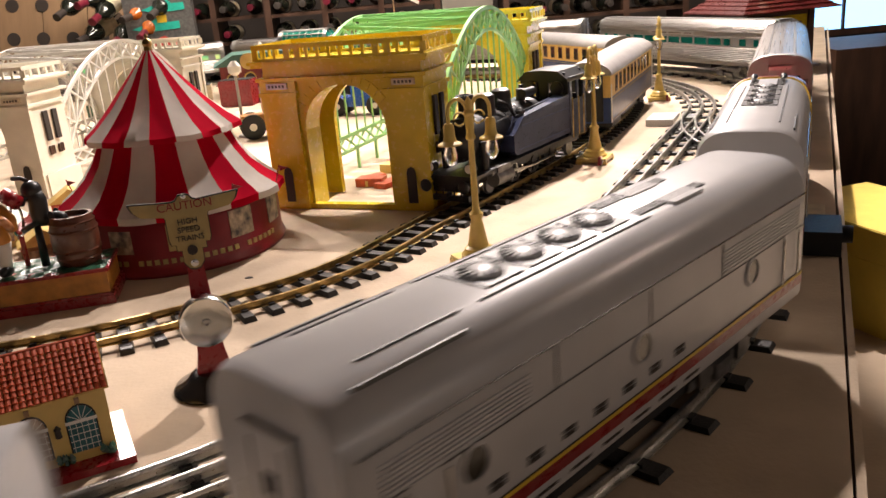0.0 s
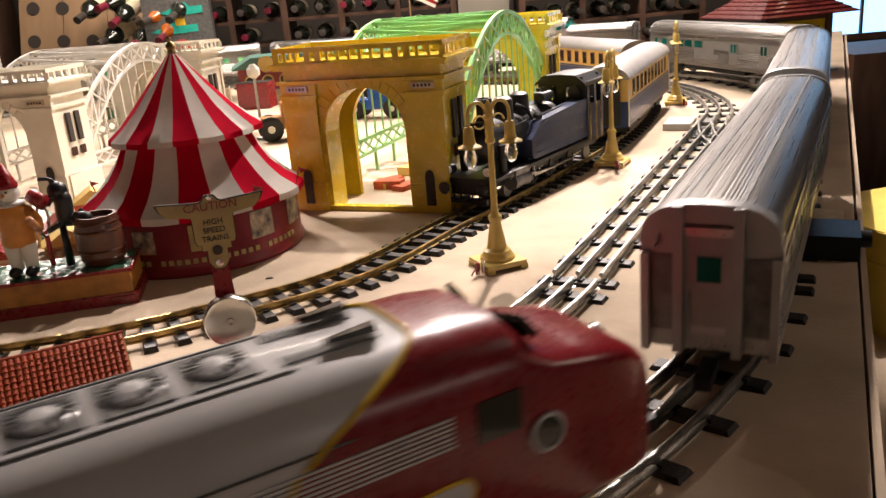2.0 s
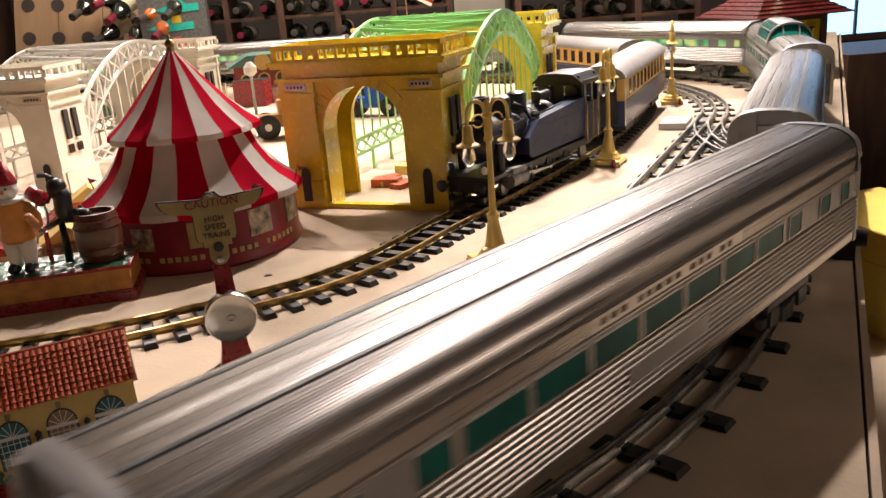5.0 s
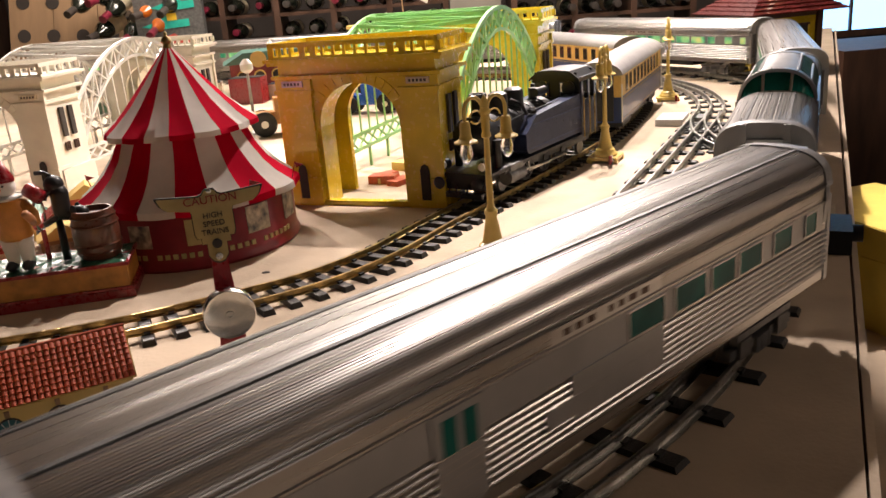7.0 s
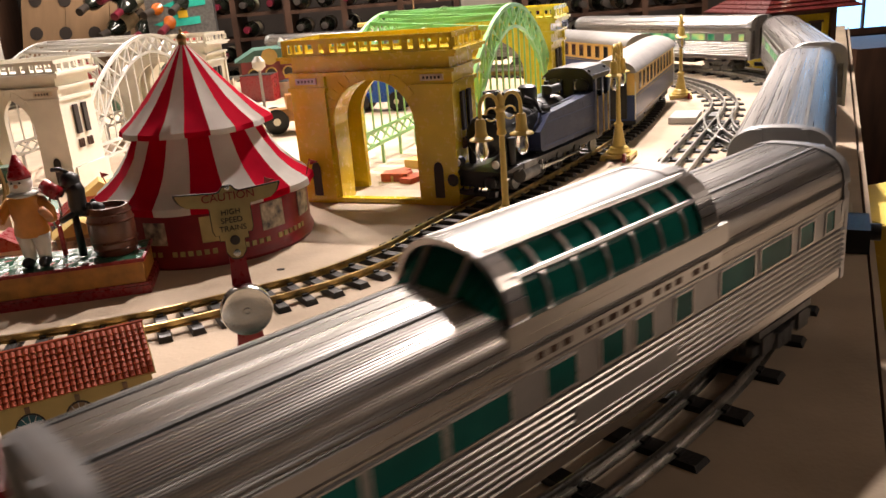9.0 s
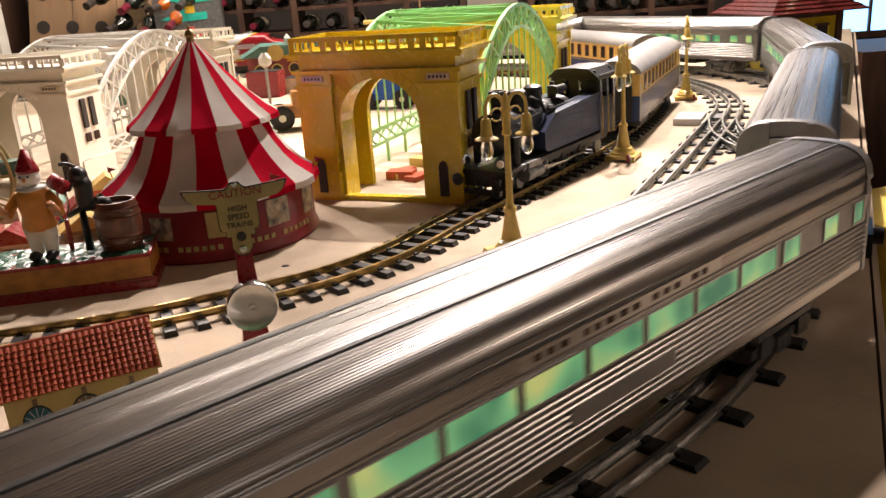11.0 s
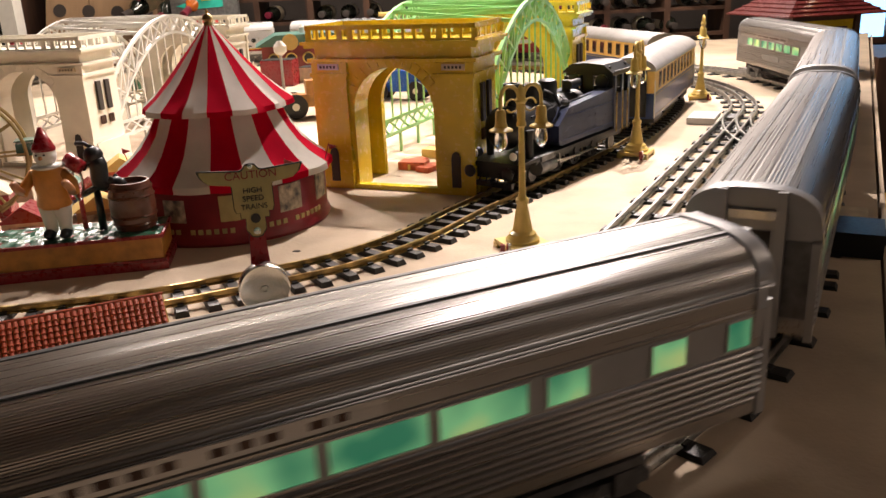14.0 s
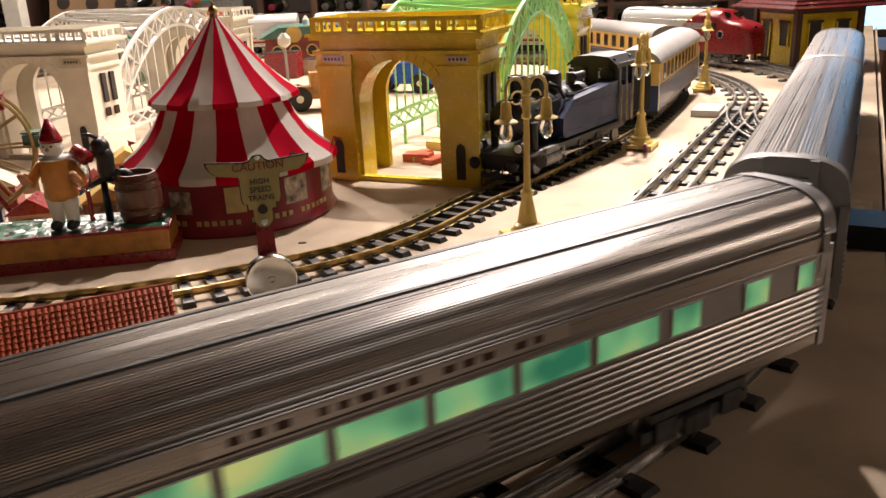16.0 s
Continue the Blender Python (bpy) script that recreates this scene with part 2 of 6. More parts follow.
def prism(bm, outline, y0, y1, m=None):
    """A flat outline in x, z given a thickness along y."""
    a = [bm.verts.new((x, y0, z)) for x, z in outline]
    b = [bm.verts.new((x, y1, z)) for x, z in outline]
    if m is not None:
        for v in a + b:
            v.co = m @ v.co
    n = len(outline)
    bm.faces.new(a)
    bm.faces.new(b[::-1])
    for i in range(n):
        j = (i + 1) % n
        bm.faces.new((a[j], a[i], b[i], b[j]))
    return bm


def extrude_x(bm, section, x0, x1, close=True):
    """A section in y, z swept along x."""
    a = [bm.verts.new((x0, y, z)) for y, z in section]
    b = [bm.verts.new((x1, y, z)) for y, z in section]
    n = len(section)
    for i in range(n if close else n - 1):
        j = (i + 1) % n
        bm.faces.new((a[i], a[j], b[j], b[i]))
    if close:
        bm.faces.new(a[::-1])
        bm.faces.new(b)
    return bm


def ribbon(bm, pts, w, d):
    """A continuous bar of rectangular section along a curve in the y-z plane."""
    rings = []
    for i, q in enumerate(pts):
        a, b = Vector(pts[max(i - 1, 0)]), Vector(pts[min(i + 1, len(pts) - 1)])
        t = (b - a).normalized()
        up = Vector((1, 0, 0)).cross(t)
        rings.append([bm.verts.new(Vector(q) + Vector((sx * w / 2, 0, 0)) + up * (sz * d / 2)) for sx, sz in ((-1, -1), (1, -1), (1, 1), (-1, 1))])
    for r0, r1 in zip(rings, rings[1:]):
        for i in range(4):
            j = (i + 1) % 4
            bm.faces.new((r0[i], r0[j], r1[j], r1[i]))
    bm.faces.new(rings[0][::-1])
    bm.faces.new(rings[-1])
    return bm


def bar(bm, p, q, w, d):
    """A flat bar from p to q, w wide across and d thick."""
    p, q = Vector(p), Vector(q)
    m = Matrix.Translation(p) @ (q - p).to_track_quat("Z", "X").to_matrix().to_4x4()
    return box(bm, -w / 2, -d / 2, 0, w / 2, d / 2, (q - p).length, m)


def bars(name, ends, w, d, material, parent):
    for a, b in ends:
        part(name, bar(bmesh.new(), a, b, w, d), material, parent)


def boxes(name, corners, material, parent, label="", bevel=0.0):
    return [part(name, box(bmesh.new(), *c), material, parent, label, bevel=bevel) for c in corners]


def words(name, text, size, m, material, parent, depth=0.0004):
    """Raised lettering, as a mesh under its thing."""
    c = bpy.data.curves.new(name, "FONT")
    c.body, c.size, c.extrude, c.align_x, c.align_y = text, size, depth, "CENTER", "CENTER"
    tmp = bpy.data.objects.new(name, c)
    me = bpy.data.meshes.new_from_object(tmp)
    bpy.data.objects.remove(tmp)
    me.materials.clear()
    me.materials.append(M[material])
    ob = new(name, me)
    ob.parent = parent
    ob.matrix_basis = m
    return ob


# ---- the loops of track ----
D = Vector((0.4375, 0.8992, 0))      # along the table's edge, away from the camera
N = Vector((-0.8992, 0.4375, 0))     # towards the middle of the table


def loop_at(start, turn, far, near, straight, end_far):
    """A rounded loop as pieces (kind, length, radius); start: the near end of the straight along the table's edge. Returns f(s) -> place, heading."""
    quarter = math.pi / 2
    pieces = [("l", straight, 0), ("a", far * quarter, far), ("l", end_far, 0), ("a", far * quarter, far), ("l", straight + near - far, 0), ("a", far * quarter, far), ("l", end_far + far - near, 0), ("a", near * quarter, near)]
    total = sum(p[1] for p in pieces)

    def at(s):
        s %= total
        p, a = Vector(start).to_3d(), math.atan2(D.y, D.x) + turn
        for kind, ln, radius in pieces:
            d = min(s, ln)
            if kind == "l":
                p = p + Vector((math.cos(a), math.sin(a), 0)) * d
            else:
                c = p + Vector((-math.sin(a), math.cos(a), 0)) * radius
                a2 = a + d / radius
                p = c + Vector((math.sin(a2), -math.cos(a2), 0)) * radius
                a = a2
            s -= d
            if s <= 0:
                break
        return p, a
    return at, total


OUTER, OUTER_LEN = loop_at((0.3737, 0.8327), 0.0, 0.914, 1.145, 1.02, 0.877)
MIDDLE, MIDDLE_LEN = loop_at((0.345 + N.x * 0.1895, 0.780 + N.y * 0.1895), -0.026, 0.880, 0.86, 0.98, 0.90)


def spline(points, step=0.01):
    """Dense places along a smooth curve through the points."""
    p = [Vector((x, y, 0)) for x, y in points]
    p = [2 * p[0] - p[1]] + p + [2 * p[-1] - p[-2]]
    out = []
    for a, b, c, d in zip(p, p[1:], p[2:], p[3:]):
        k = max(2, int((c - b).length / step))
        for i in range(k):
            t = i / k
            out.append(0.5 * (2 * b + (c - a) * t + (2 * a - 5 * b + 4 * c - d) * t * t + (3 * b - a - 3 * c + d) * t ** 3))
    return out + [p[-2]]


def evenly(pts, step):
    """Places and headings at equal steps along a polyline."""
    out, want, run = [], 0.0, 0.0
    for a, b in zip(pts, pts[1:]):
        ln = (b - a).length
        while ln and run + ln >= want:
            t = (want - run) / ln
            out.append((a.lerp(b, t), math.atan2((b - a).y, (b - a).x)))
            want += step
        run += ln
    return out


def rail_mesh(bm, pts, offset, profile):
    """A rail section (y across, z up) swept beside a line of places."""
    rings = []
    for i, p in enumerate(pts):
        d = (pts[min(i + 1, len(pts) - 1)] - pts[max(i - 1, 0)]).normalized()
        side = Vector((-d.y, d.x, 0))
        rings.append([bm.verts.new(p + side * (offset + y) + Vector((0, 0, z))) for y, z in profile])
    n = len(profile)
    for a, b in zip(rings, rings[1:]):
        for i in range(n):
            j = (i + 1) % n
            bm.faces.new((a[i], a[j], b[j], b[i]))
    bm.faces.new(rings[0][::-1])
    bm.faces.new(rings[-1])


T_RAIL = [(-0.0035, 0.006), (0.0035, 0.006), (0.0032, 0.0072), (0.0008, 0.008), (0.0008, 0.0112), (0.0018, 0.0118), (0.0018, 0.0138), (-0.0018, 0.0138), (-0.0018, 0.0118), (-0.0008, 0.0112), (-0.0008, 0.008), (-0.0032, 0.0072)]
TUBE_RAIL = [(-0.004, 0.004), (0.004, 0.004), (0.004, 0.0048), (0.0008, 0.0055), (0.0008, 0.010), (0.0024, 0.0112), (0.0026, 0.0132), (0.0016, 0.0148), (0, 0.0153), (-0.0016, 0.0148), (-0.0026, 0.0132), (-0.0024, 0.0112), (-0.0008, 0.010), (-0.0008, 0.0055), (-0.004, 0.0048)]


# ---- the room and the table ----
def slab(name, x0, y0, z0, x1, y1, z1, material, label, category):
    return tagged(part(name, box(bmesh.new(), x0, y0, z0, x1, y1, z1), material), label, category, kind="structure")


slab("floor", -3.6, -2.6, -0.90, 3.6, 5.6, -0.85, "floor", "dark brown basement floor", "floor")
slab("ceiling", -3.6, -2.6, 1.60, 3.6, 5.6, 1.66, "ceiling", "dull beige basement ceiling", "ceiling")
slab("wall_north", -3.6, 5.5, -0.85, 3.6, 5.6, 1.60, "darkwall", "dark basement wall behind shelves", "wall")
slab("wall_south", -3.6, -2.6, -0.85, 3.6, -2.5, 1.60, "darkwall", "dark basement wall", "wall")
slab("wall_west", -3.6, -2.5, -0.85, -3.5, 5.5, 1.60, "darkwall", "dark basement wall", "wall")
slab("wall_east", 3.5, -2.5, -0.85, 3.6, 5.5, 1.60, "darkwall", "dark basement wall", "wall")


def build_table():
    t = thing("layout_table", "wide beige fibreboard train table on dark wooden legs", "table")
    e0, e1 = Vector((0.465, 0.809, 0)) - D * 1.75, Vector((0.465, 0.809, 0)) + D * 3.05
    bm = bmesh.new()
    outline = [e0, Vector((1.833, 3.640, 0)), Vector((-2.60, 3.640, 0)), Vector((-2.60, -0.765, 0))]
    lo = [bm.verts.new((p.x, p.y, -0.03)) for p in outline]
    hi = [bm.verts.new((p.x, p.y, 0.0)) for p in outline]
    bm.faces.new(hi)
    bm.faces.new(lo[::-1])
    for i in range(4):
        j = (i + 1) % 4
        bm.faces.new((lo[i], lo[j], hi[j], hi[i]))
    part("tabletop", bm, "table", t)
    bm = bmesh.new()
    m = Matrix.Translation(e0) @ Matrix.Rotation(math.atan2(D.y, D.x), 4, "Z")
    box(bm, 0.0, -0.006, -0.05, 4.8, 0.0, -0.0004, m)
    part("edge_board", bm, "table", t, "beige fibreboard edge strip")
    for a, b in ((0.2, 0.15), (4.4, 0.15), (1.2, 2.2), (2.3, 0.15), (3.2, 2.6)):
        bm = bmesh.new()
        box(bm, a - 0.04, b - 0.04, -0.85, a + 0.04, b + 0.04, -0.031, m)
        part("leg", bm, "table_edge", t)


build_table()


# ---- tracks ----
def build_track(name, label, pts, rails, profile, rail_mat, step, tie_size, tie_z, keep, taper=0.8):
    t = thing(name, label, "track", kind="structure")
    for off in rails:
        bm = bmesh.new()
        rail_mesh(bm, pts, off, profile)
        part("rail", bm, rail_mat, t, smooth=True)
    ln, w, hgt = tie_size
    bm = bmesh.new()
    a = [(-w / 2, -ln / 2), (w / 2, -ln / 2), (w / 2, ln / 2), (-w / 2, ln / 2)]
    lo = [bm.verts.new((x, y, tie_z)) for x, y in a]
    hi = [bm.verts.new((x * taper, y * (1 - 0.05 * (1 - taper) * 5), tie_z + hgt)) for x, y in a]
    bm.faces.new(lo[::-1])
    bm.faces.new(hi)
    for i in range(4):
        j = (i + 1) % 4
        bm.faces.new((lo[i], lo[j], hi[j], hi[i]))
    for off in rails:      # rail chairs
        for s in (-1, 1):
            box(bm, -w * 0.22, off + s * 0.004 - 0.0022, tie_z + hgt - 0.0005, w * 0.22, off + s * 0.004 + 0.0022, tie_z + hgt + 0.0025)
    first = None
    for p, a in evenly(pts, step):
        if not keep(p):
            continue
        m = Matrix.Translation(p) @ Matrix.Rotation(a, 4, "Z")
        if first is None:
            first = part("tie", bm, "tie", t)
            first.matrix_basis = m
        else:
            again(first, m)
    return t


INNER_LINE = spline([(-1.05, 0.86), (-0.75, 0.77), (-0.50, 0.765), (-0.38, 0.785), (-0.30, 0.810), (-0.245, 0.835), (-0.18, 0.868), (-0.13, 0.898), (-0.085, 0.937), (-0.035, 0.996), (0.03, 1.098), (0.10, 1.2), (0.30, 1.50), (0.46, 1.80), (0.56, 2.08), (0.57, 2.32), (0.48, 2.58), (0.28, 2.80), (0.0, 2.95)])
OUTER_LINE = [OUTER(i * 0.02)[0] for i in range(int(OUTER_LEN / 0.02) + 1)]
MIDDLE_LINE = [MIDDLE(i * 0.02)[0] for i in range(int(MIDDLE_LEN / 0.02) + 1)]
in_view = lambda p: p.y > 0.25 and p.x > -0.9
build_track("inner_track", "brass two-rail track on black plastic ties", INNER_LINE, (-0.0225, 0.0225), T_RAIL, "brass", 0.030, (0.092, 0.0145, 0.006), 0.0, lambda p: True, 0.78)
build_track("outer_track", "three-rail tubular steel track on black ties", OUTER_LINE, (-0.027, 0, 0.027), TUBE_RAIL, "steel", 0.072, (0.098, 0.020, 0.004), 0.0, in_view)
build_track("middle_track", "empty three-rail tubular steel track on black ties", MIDDLE_LINE, (-0.027, 0, 0.027), TUBE_RAIL, "steel", 0.072, (0.090, 0.020, 0.004), 0.0, in_view)


# ---- the streamlined train ----
def truck(parent, x, wheel=0.016, material="truck"):
    bm = bmesh.new()
    for s in (-1, 1):
        box(bm, x - 0.052, s * 0.036 - 0.003, 0.022, x + 0.052, s * 0.036 + 0.003, 0.030)
        for dx in (-0.032, 0.032):
            box(bm, x + dx - 0.009, s * 0.037 - 0.005, 0.020, x + dx + 0.009, s * 0.037 + 0.005, 0.036)
        for k in range(4):
            lathe(bm, [(0.0045, 0.016), (0.0045, 0.030)], 8, Matrix.Translation((x - 0.009 + k * 0.006, s * 0.038, 0)))
        box(bm, x - 0.046, s * 0.0375 - 0.004, 0.037, x + 0.046, s * 0.0375 + 0.004, 0.043)
    box(bm, x - 0.014, -0.034, 0.024, x + 0.014, 0.034, 0.046)
    lathe(bm, [(0.012, 0.044), (0.012, 0.0515)], 12, Matrix.Translation((x, 0, 0)))
    t = part("truck_frame", bm, material, parent, bevel=0.0)
    for dx in (-0.032, 0.032):
        bm = bmesh.new()
        for s in (-1, 1):
            m = Matrix.Translation((x + dx, s * 0.027, 0.0153 + wheel)) @ Matrix.Rotation(-s * math.pi / 2, 4, "X")
            lathe(bm, [(wheel + 0.002, -0.003), (wheel + 0.002, -0.0015), (wheel, -0.0012), (wheel, 0.0035), (wheel * 0.7, 0.0038), (wheel * 0.6, 0.002), (0.004, 0.003), (0.003, 0.006)], 20, m)
        rod(bm, (x + dx, -0.03, 0.0153 + wheel), (x + dx, 0.03, 0.0153 + wheel), 0.003)
        part("wheelset", bm, "steel", t, smooth=True)


COACH = 0.728


SIDE = 0.0490        # half the width of a coach
SILL, EAVE, CROWN = 0.0505, 0.1392, 0.1668


def coach_profile():
    """Half of the section, from the sill to the roof's crown: (y, z)."""
    p = [(SIDE - 0.0016, SILL), (SIDE, SILL + 0.002), (SIDE, 0.0600)]
    for i in range(8):                       # fluted lower side
        z = 0.0606 + i * 0.0047
        p += [(SIDE - 0.0012 + 0.0026 * math.sin(math.pi * k / 5) ** 0.7, z + 0.0042 * k / 5) for k in range(6)]
    p += [(SIDE - 0.0002, 0.0988), (SIDE - 0.0002, 0.1222), (SIDE + 0.0010, 0.1227), (SIDE + 0.0010, 0.1241), (SIDE - 0.0002, 0.1246)]
    for z in (0.1350, 0.1372):               # a double bead under the roof
        p += [(SIDE - 0.0003, z), (SIDE + 0.0008, z + 0.0005), (SIDE + 0.0006, z + 0.0012), (SIDE - 0.0004, z + 0.0016)]
    n = 64
    for i in range(1, n):                    # finely fluted roof
        a = radians(90 * i / n)
        r = 0.0 if i % 2 else 0.00024
        c, d = math.cos(a) ** 0.70, math.sin(a) ** 0.86
        p.append(((SIDE - 0.0006) * c - r * math.cos(a), EAVE + (CROWN - EAVE) * d - r * math.sin(a)))
    p.append((0.0, CROWN))
    return p


def across(bm, x, s, y0, z0, y1, z1, lo, hi):
    """A box on an end wall: lo to hi outwards from x."""
    a, b = sorted((x + s * lo, x + s * hi))
    return box(bm, a, y0, z0, b, y1, z1)


def on_side(bm, s, x0, z0, x1, z1, lo, hi):
    """A box on a side wall: lo to hi outwards from the side's face."""
    a, b = sorted((s * (SIDE + lo), s * (SIDE + hi)))
    return box(bm, x0, a, z0, x1, b, z1)


def coach_end(c, s, x, lit, doorway):
    """An end casting with rounded shoulders, two posts, shade-dark recess panels, a header, corner skirts and a door.
    """
    hp = coach_profile()
    sec = [(y, z) for y, z in hp] + [(-y, z) for y, z in hp[-2::-1]]
    bm = bmesh.new()
    extrude_x(bm, [(y * 1.014, z + (0.0012 if z > 0.13 else 0)) for y, z in sec[::2] if z > 0.064], x - 0.004, x + 0.004)
    end = part("end_cap", bm, "alu_end", c, "plain grey end casting")
    # shoulders: the raised rounded rim over the recessed panels
    outer = [(y * 1.014, z + 0.0012) for y, z in sec[::2] if z > 0.126]
    inner = [(y * 0.76, 0.126 + (z - 0.126) * 0.66) for y, z in outer]
    bm = bmesh.new()
    a, b = x + s * 0.004, x + s * 0.0105
    rows = [[bm.verts.new((xx, y, z)) for y, z in ring] for xx, ring in ((a, outer), (b, [(y * 0.985, z - 0.0008) for y, z in outer]), (b, inner), (a, inner))]
    for r0, r1 in zip(rows, rows[1:] + rows[:1]):
        for i in range(len(outer) - 1):
            bm.faces.new((r0[i], r0[i + 1], r1[i + 1], r1[i]))
    for i in (0, len(outer) - 1):
        bm.faces.new([r[i] for r in rows])
    bmesh.ops.recalc_face_normals(bm, faces=bm.faces)
    part("shoulder", bm, "alu_end", end, "pale rounded shoulder rim", smooth=True)
    for y in (-0.0245, 0.0175):
        part("end_post", across(bmesh.new(), x, s, y, 0.052, y + 0.007, 0.1655, 0.004, 0.0145), "alu_end", end, bevel=0.001)
    for y in (-0.0492, 0.0432):
        part("corner_skirt", across(bmesh.new(), x, s, y, 0.0500, y + 0.006, 0.128, 0.0035, 0.0100), "alu_end", end, bevel=0.0015)
    # recess shade is put in as thin darker sheets on the casting
    for y in (-0.0430, 0.0247):
        part("side_recess", across(bmesh.new(), x, s, y, 0.066, y + 0.0183, 0.127, 0.0041, 0.0047), "truck", end, "darker panel coloured as a shaded recess")
    part("end_header", across(bmesh.new(), x, s, -0.0173, 0.1425, 0.0173, 0.1490, 0.004, 0.0085), "alu", end, bevel=0.001)
    part("lintel", across(bmesh.new(), x, s, -0.0173, 0.1340, 0.0173, 0.1425, 0.004, 0.0060), "alu_end", end)
    if doorway:
        # no opening is cut: a near-black sheet gives the doorway's shade
        part("doorway", across(bmesh.new(), x, s, -0.0140, 0.060, 0.0140, 0.133, 0.0041, 0.0050), "ink", end, "dark sheet for the shade in the open doorway")
        for y in (-0.0173, 0.0140):
            part("door_jamb", across(bmesh.new(), x, s, y, 0.060, y + 0.0033, 0.134, 0.004, 0.0080), "alu_end", end)
        return
    door = part("end_door", across(bmesh.new(), x, s, -0.0173, 0.060, 0.0173, 0.134, 0.0041, 0.0058), "dark" if lit else "alu_end", end, "recessed end door")
    part("end_window", across(bmesh.new(), x, s, -0.0085, 0.1070, 0.0085, 0.1265, 0.0058, 0.0064), "warm_win" if lit else "green_win", door, "small window in the end door")
    for y in (-0.0105, 0.0087):
        part("window_frame", across(bmesh.new(), x, s, y, 0.1050, y + 0.0018, 0.1285, 0.0058, 0.0070), "alu_end", door)
    part("kick_plate", across(bmesh.new(), x, s, -0.0120, 0.066, 0.0120, 0.0720, 0.0058, 0.0066), "alu", door)
    part("door_rail", rod(bmesh.new(), (x + s * 0.0085, 0.0135, 0.075), (x + s * 0.0085, 0.0135, 0.100), 0.0009, 6), "chrome", door)


def coach(windows, lit, dome=False, label="", length=None, doorway=False, doors=(), smooth_panel=None, board=(-0.085, 0.10)):
    c = thing("passenger_car", label, "train car", group="streamlined train")
    half = (length or COACH) / 2 - 0.004
    hp = coach_profile()
    sec = [(y, z) for y, z in hp] + [(-y, z) for y, z in hp[-2::-1]]
    bm = bmesh.new()
    extrude_x(bm, sec, -half, half)
    part("shell", bm, "alu_flute", c, smooth=False)
    for s in (-1, 1):
        part("roof_seam", box(bmesh.new(), -half + 0.004, s * 0.0210 - 0.0015, 0.1580, half - 0.004, s * 0.0210 + 0.0015, 0.1664), "truck", c, "dark seam strip along the roof")
        coach_end(c, s, s * half, lit, doorway)
    wm = "lit_win" if lit else "green_win"
    for s in (-1, 1):
        part("window_band", on_side(bmesh.new(), s, -half + 0.006, 0.0996, half - 0.006, 0.1216, -0.0012, 0.0002), "alu_end", c, "smooth band between the windows")
        for x0, x1 in windows:
            w = part("window", on_side(bmesh.new(), s, x0, 0.1018, x1, 0.1196, -0.0020, 0.0006), wm, c)
            bm = bmesh.new()
            for q in (x0 - 0.0012, x1):
                on_side(bm, s, q, 0.1006, q + 0.0012, 0.1206, 0.0002, 0.0013)
            for q in (0.1006, 0.1196):
                on_side(bm, s, x0, q, x1, q + 0.0011, 0.0002, 0.0013)
            part("window_frame", bm, "alu", w)
        # name board with lettering as plain bars
        sign = part("letter_board", on_side(bmesh.new(), s, board[0] - 0.012, 0.1252, board[1] + 0.012, 0.1346, -0.0006, 0.0003), "alu", c)
        rnd = random.Random(3)
        x = board[0]
        while x < board[1]:
            wd = rnd.uniform(0.0050, 0.0085)
            part("lettering_bar", on_side(bmesh.new(), s, x, 0.1278, x + wd, 0.1320, 0.0002, 0.0007), "wood_dark", sign)
            x += wd + (0.014 if rnd.random() < 0.16 else 0.0052)
        part("name_plate", on_side(bmesh.new(), s, -0.055, 0.0735, 0.055, 0.0860, 0.0, 0.0016), "alu_end", c, "flat dull metal name plate")
        for x in doors:
            d = part("side_door", on_side(bmesh.new(), s, x - 0.019, 0.0600, x + 0.019, 0.1215, -0.001, 0.0013), "alu_end", c, "smooth grey side door with two small panes", bevel=0.0006)
            for dx in (-0.0125, 0.0025):
                part("door_window", on_side(bmesh.new(), s, x + dx, 0.0960, x + dx + 0.0100, 0.1170, 0.0012, 0.0018), "green_win", d, bevel=0.0006)
        if smooth_panel:
            part("smooth_panel", on_side(bmesh.new(), s, smooth_panel[0], 0.0700, smooth_panel[1], 0.1000, -0.001, 0.0014), "alu_end", c, "long smooth metal panel")
    for x in (-0.235 if half > 0.3 else -half + 0.10, 0.235 if half > 0.3 else half - 0.10):
        truck(c, x)
    part("underframe", box(bmesh.new(), -0.15, -0.032, 0.036, 0.15, 0.032, 0.0502), "dark", c, bevel=0.002)
    boxes("coupler", [(x, -0.006, 0.030, x + 0.040, 0.006, 0.040) for x in (-half - 0.030, half - 0.010)], "dark", c)
    if dome:
        x0, x1 = -0.095, 0.101
        crown = lambda a, k=1.0: (0.0455 * math.cos(a) * abs(math.cos(a)) ** -0.15 if abs(math.cos(a)) > 1e-6 else 0.0, 0.1465 + 0.0440 * k * math.sin(a) ** 0.88)
        A = [math.pi * k / 18 for k in range(19)]
        bm = bmesh.new()
        rs = [[bm.verts.new((x, crown(a)[0] * w, crown(a, hz)[1])) for a in A] for x, w, hz in ((x0 - 0.020, 0.93, 0.42), (x0 + 0.002, 0.985, 0.97), (x1 - 0.002, 0.985, 0.97), (x1 + 0.022, 0.92, 0.40))]
        for a, b in zip(rs, rs[1:]):
            for k in range(18):
                bm.faces.new((a[k], a[k + 1], b[k + 1], b[k]))
        bm.faces.new(rs[0][::-1])
        bm.faces.new(rs[-1])
        d = part("dome", bm, "dome_glass", c, "green tinted glass observation dome")

